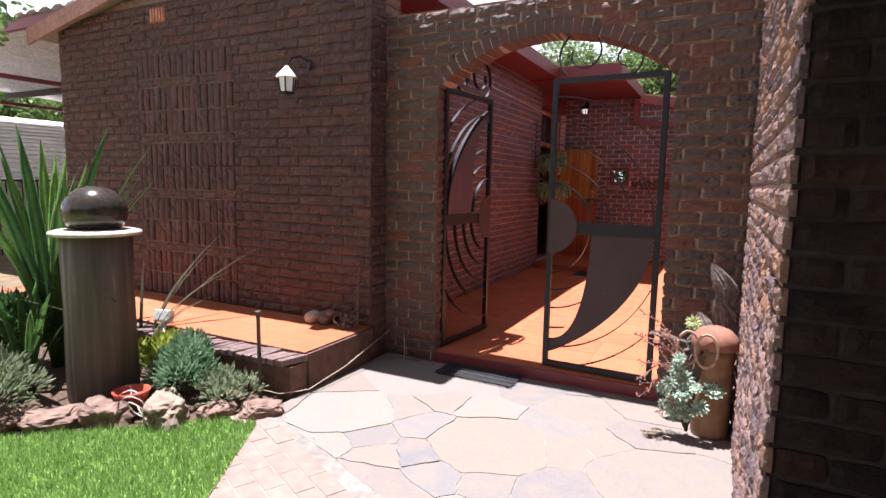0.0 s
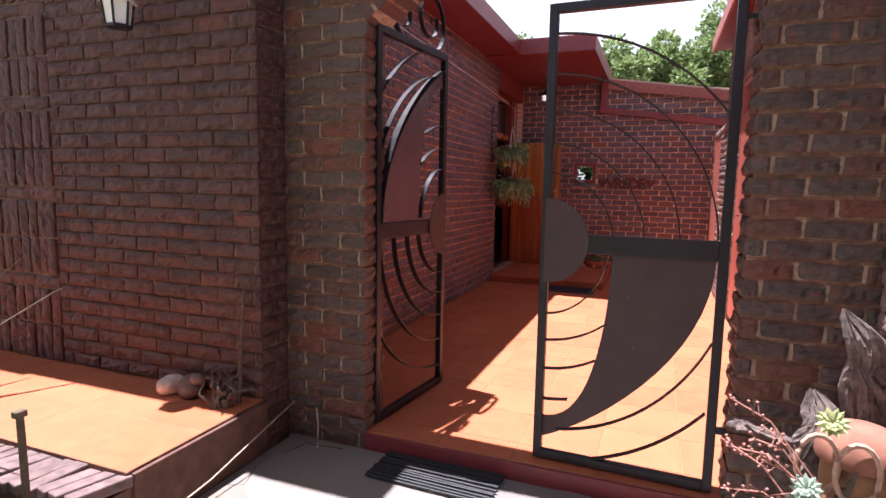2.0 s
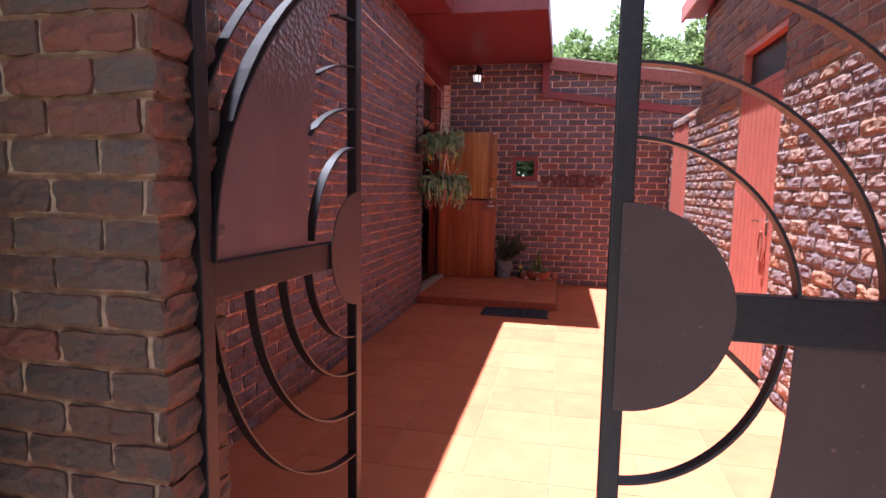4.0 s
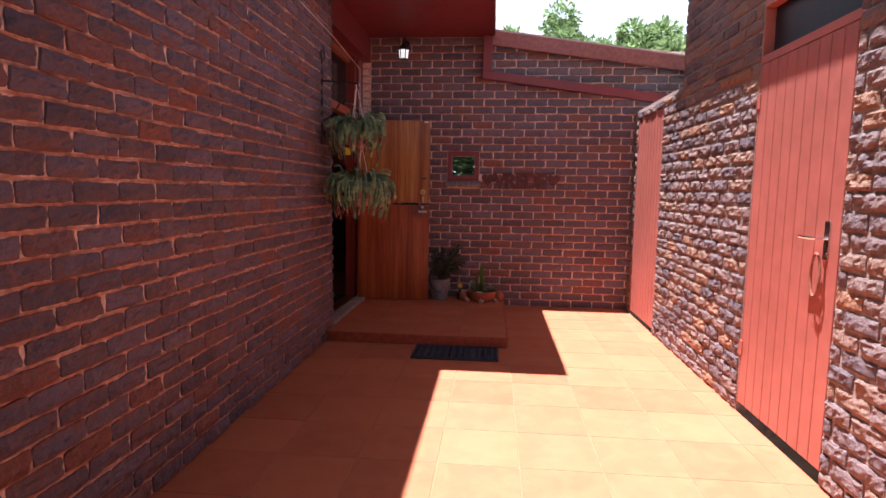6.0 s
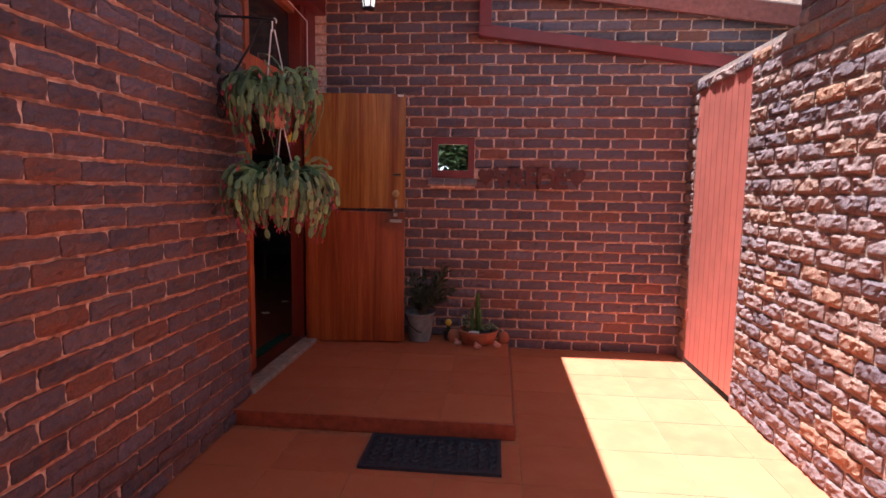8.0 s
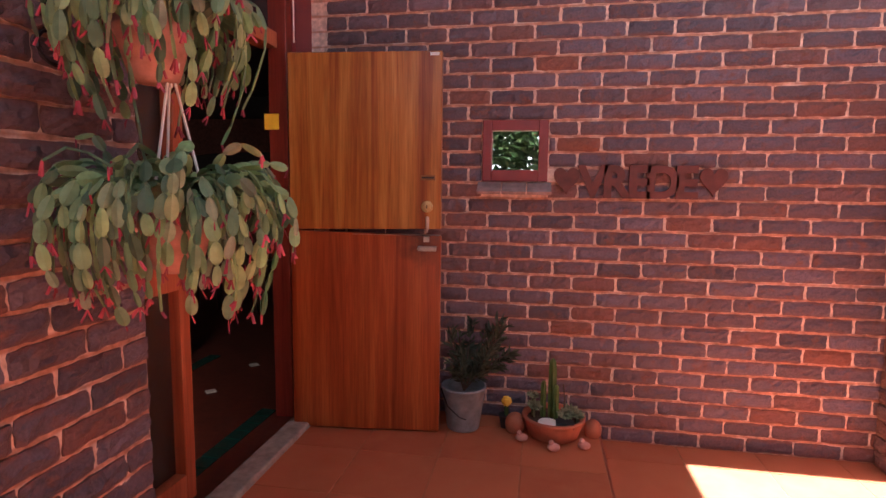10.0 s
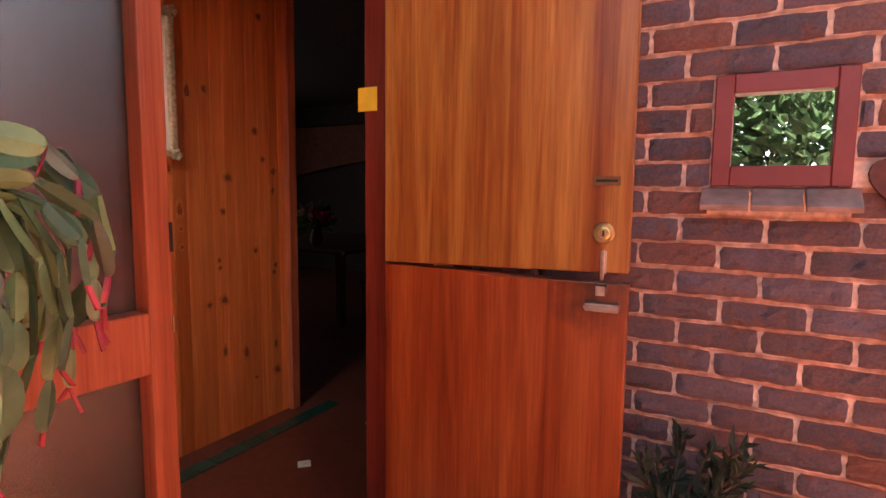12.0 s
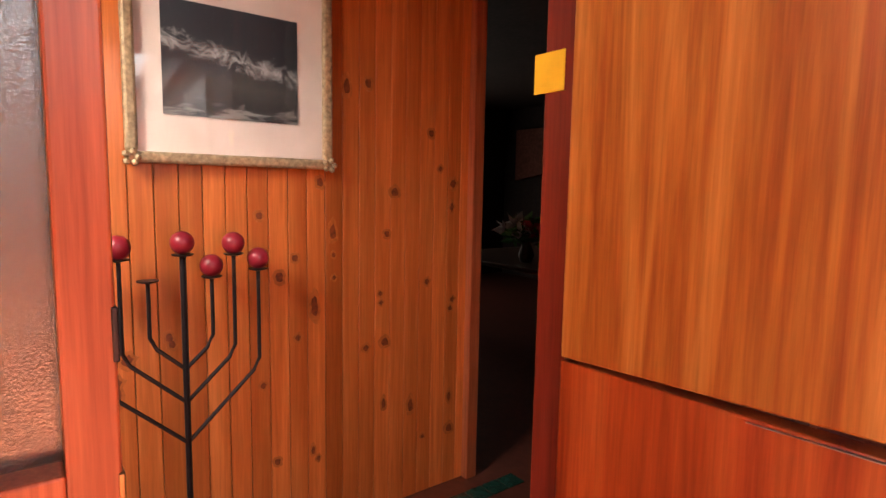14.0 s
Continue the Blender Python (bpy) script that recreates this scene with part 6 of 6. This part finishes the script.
bm = bmesh.new()
lathe(bm, [(0.006, 1.245), (0.03, 1.25), (0.032, 1.254), (0.01, 1.254)], (cx, cy, 0), 16)
part("dish", bm, M_IRON, cs)
bm = bmesh.new()
bmesh.ops.create_uvsphere(bm, u_segments=24, v_segments=14, radius=0.036, matrix=Matrix.Translation((cx, cy, 1.29)))
part("ball_candle", bm, M_RED_BALL, cs, "round red candle", smooth=True)

# flowers on a table, chair and cloth-covered rail in the dark room
tb = thing("dining_table", (-5.9, 13.3, 0.1), "dark wooden dining table in the dim room", "table")
M_DARKWOOD = simple("dark_wood", (0.06, 0.03, 0.02), 0.4)
part("tabletop", boxes((-6.7, -5.1, 12.8, 14.6, 0.80, 0.84), bevel=0.01), M_DARKWOOD, tb)
for x in (-6.6, -5.26):
    for y in (12.86, 14.48):
        part("leg", boxes((x, x + 0.07, y, y + 0.07, 0.1, 0.80), bevel=0.006), M_DARKWOOD, tb)
fl = thing("flower_vase", (-5.70, 13.1, 0.84), "vase of white lilies and pink flowers on the table", "flowers")
bm = bmesh.new()
lathe(bm, [(0.05, 0), (0.07, 0.06), (0.045, 0.15), (0.055, 0.18)], (-5.70, 13.1, 0.84), 20)
part("vase", bm, M_DARKWOOD, fl, smooth=True)
g = random.Random(8)
vs, fs = leaf_soup(g, 140, lambda q: (Vector((-5.70, 13.1, 1.05)) + ball_dir(q) * 0.1, ball_dir(q), q.uniform(0.6, 1.2)), 0.16, shape=0.4)
soup("leaves", vs, fs, M_LEAF, fl)
for k, (dx, dz, mt) in enumerate(((-0.12, 0.28, "w"), (-0.02, 0.34, "w"), (0.12, 0.3, "p"), (0.05, 0.25, "w"), (0.18, 0.24, "p"))):
    c = Vector((-5.70 + dx * 0.8, 13.0 + dx * 0.6, 0.84 + dz))
    vs, fs = leaf_soup(g, 9, lambda q: (c, ball_dir(q, 0) + Vector((0.3, -0.8, 0)), 1.0), 0.13, shape=0.55)
    soup("bloom", vs, fs, M_PLASTER_WHITE if mt == "w" else simple("pink_petal", (0.5, 0.08, 0.12), 0.6), fl, "white bloom" if mt == "w" else "pink bloom")
ch = thing("dining_chair", (-4.7, 13.0, 0.1), "dark slatted wooden dining chair", "chair")
for x in (-4.9, -4.5):
    part("leg", boxes((x, x + 0.04, 13.2, 13.24, 0.1, 1.08), bevel=0.004), M_DARKWOOD, ch)
    part("leg", boxes((x, x + 0.04, 12.8, 12.84, 0.1, 0.55), bevel=0.004), M_DARKWOOD, ch)
part("seat", boxes((-4.92, -4.44, 12.78, 13.2, 0.55, 0.59), bevel=0.01), M_DARKWOOD, ch)
for k in range(6):
    part("slat", boxes((-4.85 + 0.06 * k, -4.82 + 0.06 * k, 13.21, 13.23, 0.65, 1.02), bevel=0.003), M_DARKWOOD, ch)
part("top_rail", boxes((-4.9, -4.46, 13.2, 13.24, 1.02, 1.1), bevel=0.006), M_DARKWOOD, ch)
pel = thing("curtain_pelmet", (-6.2, 15.85, 1.75), "brownish draped pelmet over a dark window", "curtain")
bm = bmesh.new()
prism(bm, [(-8.6, 1.9)] + [(-8.6 + 5.0 * k / 20, 1.62 + 0.28 * math.sin(math.pi * k / 20)) for k in range(21)] + [(-3.6, 2.4), (-8.6, 2.4)], "y", 15.75, 15.85)
part("cloth", bm, simple("dusky_cloth", (0.22, 0.08, 0.055), 0.9), pel)

# green tile border and inlays on the hall floor
M_GREEN = simple("dark_green_tile", (0.012, 0.045, 0.035), 0.25, vary=0.3)
small = mesh_of("border_tile", boxes((-0.046, 0.046, -0.046, 0.046, 0.0, 0.006), bevel=0.002), M_GREEN)
for k in range(28):
    for x, y in ((-4.03, 8.7 + 0.098 * k),):
        ob = new("border_tile", small)
        ob.parent = hall
        ob.matrix_basis = pose(x, y, 0.10)
for k in range(9):
    ob = new("border_tile", small)
    ob.parent = hall
    ob.matrix_basis = pose(-3.15, 9.7 + 0.098 * k, 0.10)
inlay = mesh_of("inlay_tile", boxes((-0.03, 0.03, -0.03, 0.03, 0.0, 0.005), bevel=0.002), simple("pale_inlay", (0.6, 0.58, 0.52), 0.3))
for x, y in ((-3.64, 10.72), (-3.62, 10.2), (-3.64, 11.25), (-3.62, 9.7), (-3.66, 11.8)):
    ob = new("inlay_tile", inlay)
    ob.parent = hall
    ob.matrix_basis = pose(x, y, 0.10, 0, 0, 45)
# pine boards with knots
knot = simple("pine_knot", (0.17, 0.036, 0.012), 0.4, vary=0.4, scale=80)
halo = simple("pine_knot_ring", (0.42, 0.125, 0.028), 0.35, vary=0.25, scale=70)
g = random.Random(17)
board = mesh_of("board", boxes((-0.006, 0.006, -0.0355, 0.0355, 0, 2.64), bevel=0.003), M_PINE)
for k in range(36):
    y = 8.62 + 0.073 * k
    if y > 11.18:
        break
    ob = new("board", board)
    ob.parent = pine_wall
    ob.matrix_basis = pose(-4.206, y, 0.1)
knots, halos = [], []
for k in range(4):
    for name, size, mat, into in (("knot", 0.0150, knot, knots), ("knot_ring", 0.027, halo, halos)):
        kb = bmesh.new()
        off = Vector((k * 3.1, 0, 0))
        ring = [(math.cos(2 * math.pi * q / 14), math.sin(2 * math.pi * q / 14)) for q in range(14)]
        ring = [(a * size * (1 + 0.45 * noise.noise(Vector((a, b, 0)) * 1.6 + off)), b * size * (1 + 0.45 * noise.noise(Vector((a, b, 4)) * 1.6 + off))) for a, b in ring]
        prism(kb, ring, "z", -0.003, 0.0011 if name == "knot" else 0.0005)
        into.append(mesh_of(name, kb, mat))
for k in range(84):
    y, z = 8.62 + 0.073 * g.randint(8, 34) + g.uniform(-0.018, 0.018), g.uniform(0.25, 2.4)
    s, lon = g.uniform(0.55, 1.25), g.choice((1.0, 1.1, 1.3, 2.2))
    v = g.randint(0, 3)
    for name, me in (("knot_ring", halos[v]), ("knot", knots[v])):
        ob = new(name, me)
        ob.parent = pine_wall
        ob.matrix_basis = pose(-4.1995, y, z, 0, 90, 0) @ Matrix.Diagonal((s * lon, s * 0.85, 1, 1))
structure("corner_post", boxes((-4.22, -4.16, 11.18, 11.24, 0.1, 2.74), bevel=0.004), M_FRAME, "dark wooden end post of the boarded wall", "trim")

# ---- lawn, flagstones, pavers ----
rng = np.random.default_rng(7)
lawn_poly = [(-2.02, 1.6), (-2.46, 2.38), (-2.7, 2.3), (-3.05, 1.98), (-3.6, 1.5), (-4.6, 1.05), (-6.8, 0.9), (-6.8, -3.0), (-1.6, -3.0), (-1.7, 0.6)]
bm = bmesh.new()
prism(bm, lawn_poly, "z", -0.158, -0.087)
lawn = structure("lawn", bm, simple("turf", (0.12, 0.22, 0.04), 0.95, vary=0.4, scale=50), "bright green mown lawn", "lawn")


def inside(poly, x, y):
    c = np.zeros(len(x), bool)
    for (x0, y0), (x1, y1) in zip(poly, poly[1:] + poly[:1]):
        hit = ((y0 > y) != (y1 > y)) & (x < (x1 - x0) * (y - y0) / (y1 - y0 + 1e-9) + x0)
        c ^= hit
    return c


N = 70000
gx, gy = rng.uniform(-4.3, -1.6, N), rng.uniform(0.3, 2.45, N)
k = inside(lawn_poly, gx, gy)
gx, gy = gx[k], gy[k]
N = len(gx)
hgt, ang, lean = rng.uniform(0.025, 0.055, N), rng.uniform(0, 6.283, N), rng.uniform(0, 0.03, N)
la = rng.uniform(0, 6.283, N)
w = 0.0042
a = np.stack([gx - w * np.cos(ang), gy - w * np.sin(ang), np.full(N, -0.09)], 1)
b = np.stack([gx + w * np.cos(ang), gy + w * np.sin(ang), np.full(N, -0.09)], 1)
c = np.stack([gx + lean * np.cos(la), gy + lean * np.sin(la), -0.09 + hgt], 1)
verts = np.stack([a, b, c], 1).reshape(-1, 3)
grass = soup("grass", verts.tolist(), np.arange(3 * N).reshape(-1, 3).tolist(), leaf_material("grass_blade", (0.17, 0.31, 0.07), (0.33, 0.49, 0.15), 0.6))
tagged(grass, "short bright green grass blades", "grass", kind="stuff")

# crazy paving: irregular flagstones
random.seed(21)
sites = []
for tries in range(9000):
    p = (random.uniform(-2.6, 0.14), random.uniform(0.2, 3.99), random.choice((0.15, 0.24, 0.35, 0.46)))
    if all((p[0] - q[0]) ** 2 + (p[1] - q[1]) ** 2 > (0.8 * (p[2] + q[2])) ** 2 for q in sites):
        sites.append(p)


def clip(poly, nx, ny, d):
    out = []
    for i in range(len(poly)):
        p, q = poly[i], poly[(i + 1) % len(poly)]
        a, b = nx * p[0] + ny * p[1] - d, nx * q[0] + ny * q[1] - d
        if a <= 0:
            out.append(p)
        if a * b < 0:
            t = a / (a - b)
            out.append((p[0] + t * (q[0] - p[0]), p[1] + t * (q[1] - p[1])))
    return out


def stone_material():
    n = Nodes("flagstone", 0.75, spec=0.3)
    r = n.rand()
    c = n.ramp(r, [(0.0, (0.21, 0.178, 0.158)), (0.25, (0.25, 0.225, 0.205)), (0.5, (0.175, 0.17, 0.182)), (0.75, (0.235, 0.20, 0.172)), (0.9, (0.205, 0.18, 0.172)), (1.0, (0.130, 0.130, 0.155))])
    c = n.mix(n.ramp(n.noise(5.0, 6.0, 0.6, n.place((1, 1, 1), r), 1.0), [(0.42, (0, 0, 0)), (0.7, (0.6, 0.6, 0.6))]), c, (0.27, 0.215, 0.17))
    n.color(n.mix(1.0, c, n.ramp(n.noise(45.0), [(0.3, (0.92, 0.90, 0.88)), (0.7, (1.01, 0.99, 0.96))]), "MULTIPLY"))
    n.bump(n.noise(9.0, 8.0, 0.65), 0.6, 0.02)
    return n.mat


M_FLAG = stone_material()
# the line between flagstones and brick pavers
EDGE = ((-2.57, 2.58), (-1.28, 2.06))
ex, ey = EDGE[1][0] - EDGE[0][0], EDGE[1][1] - EDGE[0][1]
el = math.hypot(ex, ey)
en = (ey / el, -ex / el)
ed = en[0] * EDGE[0][0] + en[1] * EDGE[0][1]
sgn = 1 if en[0] * -0.5 + en[1] * 3.5 > ed else -1
for i, (px, py, pr) in enumerate(sites):
    poly = [(-2.55, 0.3), (0.13, 0.3), (0.13, 3.995), (-2.55, 3.995)]
    poly = clip(poly, -en[0] * sgn, -en[1] * sgn, -ed * sgn)
    for j, (qx, qy, qr) in enumerate(sites):
        if i == j or not poly:
            continue
        dx, dy = qx - px, qy - py
        L = math.hypot(dx, dy)
        poly = clip(poly, dx / L, dy / L, (dx * (px + qx) / 2 + dy * (py + qy) / 2) / L + (pr * pr - qr * qr) / (2 * L) - 0.004)
    if len(poly) < 3:
        continue
    bm = bmesh.new()
    out = []
    for p, q in zip(poly, poly[1:] + poly[:1]):
        for s in (0.0, 0.2, 0.4, 0.6, 0.8):
            x, y = p[0] + (q[0] - p[0]) * s, p[1] + (q[1] - p[1]) * s
            out.append((x + 0.022 * noise.noise(Vector((x * 6, y * 6, 0.5))) + 0.010 * noise.noise(Vector((x * 30, y * 30, 0.5))), y + 0.022 * noise.noise(Vector((x * 6, y * 6, 40.5))) + 0.010 * noise.noise(Vector((x * 30, y * 30, 40.5)))))
    top = PAVE + random.uniform(-0.004, 0.003)
    try:
        prism(bm, out, "z", PAVE - 0.03, top)
    except ValueError:
        bm.free()
        continue
    part("flagstone", bm, M_FLAG, paving)

# brick pavers
paver = mesh_of("paver", boxes((-0.105, 0.105, -0.0525, 0.0525, -0.03, 0.0), bevel=0.004), simple("pink_paver", (0.27, 0.185, 0.155), 0.85, vary=0.15, scale=12, bump=0.3))
T = pose(-2.1, 1.9, PAVE, 0, 0, -26)
for r in range(-9, 10):
    for q in range(-6, 7):
        m = T @ Matrix.Translation((q * 0.216 + (r % 2) * 0.108, r * 0.111, random.uniform(-0.003, 0.001)))
        x, y = m.translation.x, m.translation.y
        if (en[0] * x + en[1] * y - ed) * sgn > -0.05 or x < -2.62 or x > 0.0 or y < 0.6 or inside(lawn_poly, np.array([x + 0.11]), np.array([y]))[0]:
            continue
        ob = new("paver", paver)
        ob.parent = paving
        ob.matrix_basis = m

# panel of upright bricks in the lamp wall
UPRIGHT_GAPS = [(1.36, 2.70, 0.0, 2.42)]
rs = random.Random(6)
z = PLAT
row = 0
while z < PLAT + 2.3:
    if row % 3 == 2:
        for k in range(6):
            ob = new("brick", rs.choice(SET_BROWN[0]))
            ob.parent = lamp_wall
            ob.matrix_basis = Matrix.Translation((-5.44 + 0.111 + 0.2235 * k, YL, z + COURSE / 2))
        z += COURSE
    else:
        for k in range(16):
            ob = new("brick", rs.choice(SET_BROWN[0]))
            ob.parent = lamp_wall
            ob.matrix_basis = Matrix.Translation((-5.44 + 0.042 + 0.0837 * k, YL - rs.choice((0.0, 0.004, 0.010)), z + 0.116)) @ Matrix.Rotation(radians(90), 4, "Y")
        z += BL + JOINT
    row += 1

# ---- bricks and tiles of the large surfaces ----
lay_bricks(lamp_wall, SET_BROWN, (-6.8, YL, PLAT), (1, 0, 0), 4.228, 2.9, UPRIGHT_GAPS, near=(-2.8, YL, 1.2))
lay_bricks(lamp_wall, SET_BROWN, (-2.59, YL, -0.12), (0, 1, 0), YG - YL, 3.0, limit=40)
gw = 0.14 + 2.585


def gate_gap(v):
    z = v + PAVE
    if z < SPRING:
        return [(GATE0 + 2.603, GATE1 + 2.567)]
    xs = [GATE0 + (GATE1 - GATE0) * k / 60 for k in range(61)]
    inside = [x for x in xs if arch_z(x) + 0.11 > z]
    return [(inside[0] + 2.585, inside[-1] + 2.585)] if inside else []


lay_bricks(gate_wall, SET_GATE, (-2.585, YG, PAVE), (1, 0, 0), gw, 2.86, [gate_gap], near=(-2.3, YG, 1.2))
lay_bricks(gate_wall, SET_GATE, (GATE0, YG + 0.002, PAVE), (0, 1, 0), 0.218, SPRING - PAVE, limit=60)
lay_bricks(gate_wall, SET_GATE, (GATE1, YG + 0.22, PAVE), (0, -1, 0), 0.22, SPRING - PAVE, limit=60)
lay_bricks(gate_wall, SET_PLUM, (0.07, YG + 0.22, 0.0), (-1, 0, 0), 0.4, 2.7, limit=20)
lay_bricks(wall_west, SET_PLUM_ROUGH, (XL, YG + 0.22, 0.0), (0, 1, 0), 9.2 - YG - 0.22, 3.02, near=(XL, 6.8, 1.2), limit=300)
lay_bricks(far_wall, SET_PLUM, (XL, YF, 0.0), (1, 0, 0), 1.0 - XL, 3.0, [(WX0 - XL, WX1 - XL, WZ0 - 0.04, WZ1), lambda v: [(max(0.0, (3.03 - v) / 0.14 - 0.0 + (-1.5 - XL)) if v > 2.75 else 99, 99)]], near=(-1.3, YF, 1.2), limit=300)


def split_gap(v):
    g = []
    if v < 2.42:
        g.append((D1[0] - YG - 0.22, D1[1] - YG - 0.22))
    if v < 2.10:
        g.append((D2[0] - YG - 0.22, D2[1] - YG - 0.22))
    if v > 2.17:
        g.append((9.2 - YG - 0.22, 99))
    return [(5.0 + 1.52 - b, 5.0 + 1.52 - a) for a, b in g]


lay_bricks(east_wall, SET_SPLIT, (XR, YF, 0.0), (0, -1, 0), YF - YG - 0.22, 3.08, [split_gap], near=(XR, 8.6, 1.2), limit=300)
lay_bricks(corner_wall, SET_SPLIT, (EX, YG, PAVE), (0, -1, 0), YG - EY0 + 0.03, 3.2, near=(EX, 3.4, 1.0), limit=250)
lay_bricks(corner_south, SET_SHADED, (EX + 0.012, EY0 - 0.012, PAVE), (1, 0, 0), 2.0, 3.2, limit=60, near=(EX, EY0, 1.0))

# arch ring of bricks on edge, through the whole wall
vb = bmesh.new()
box(vb, -0.031, 0.031, -0.006, 0.228, -0.004, 0.108, 0.004)
for v in vb.verts:
    v.co += Vector((0.004 * noise.noise(v.co * 31), 0.003 * noise.noise(v.co * 17), 0.004 * noise.noise(v.co * 23)))
ring_mesh = mesh_of("brick", vb, M_BRICK_OUT)
for k in range(27):
    x = GATE0 + (GATE1 - GATE0) * (k + 0.5) / 27
    slope = math.atan2(arch_z(x + 0.01) - arch_z(x - 0.01), 0.02)
    ob = new("brick", ring_mesh)
    ob.parent = gate_wall
    ob.matrix_basis = Matrix.Translation((x, YG, arch_z(x) + random.uniform(-0.003, 0.003))) @ Matrix.Rotation(-slope, 4, "Y")


def tile_mesh(name, w, d, mat, h=0.012):
    return mesh_of(name, boxes((-w / 2, w / 2, -d / 2, d / 2, -h, 0), bevel=0.0025), mat)


TS = 0.395
full_tile = tile_mesh("tile", TS - 0.006, TS - 0.006, M_TILE)


def lay_tiles(parent, x0, x1, y0, y1, z, ox, oy, skip=None):
    i0, j0 = math.floor((x0 - ox) / TS), math.floor((y0 - oy) / TS)
    for i in range(i0, i0 + 40):
        for j in range(j0, j0 + 40):
            a, b = max(ox + i * TS, x0), min(ox + (i + 1) * TS, x1)
            c, d = max(oy + j * TS, y0), min(oy + (j + 1) * TS, y1)
            if b - a < 0.03 or d - c < 0.03 or (skip and skip((a + b) / 2, (c + d) / 2)):
                continue
            ob = new("tile", full_tile)
            ob.parent = parent
            ob.matrix_basis = Matrix.Translation(((a + b) / 2, (c + d) / 2, z)) @ Matrix.Diagonal(((b - a) / TS, (d - c) / TS, 1, 1))


lay_tiles(floor, XL, XR, YG + 0.02, YF, 0.0, -1.285, 7.76, lambda x, y: x < -1.33 and y > 9.0)
lay_tiles(landing, XL, -1.31, 9.0, YF, LAND, -1.31, 9.0)
lay_tiles(platform, -6.8, -2.575, 2.95, YL, PLAT, -2.575, 2.95)

part("grout_bed", boxes((-6.8, -2.58, 2.952, YL - 0.004, PLAT - 0.0025, PLAT - 0.0012)), M_GROUT, platform)
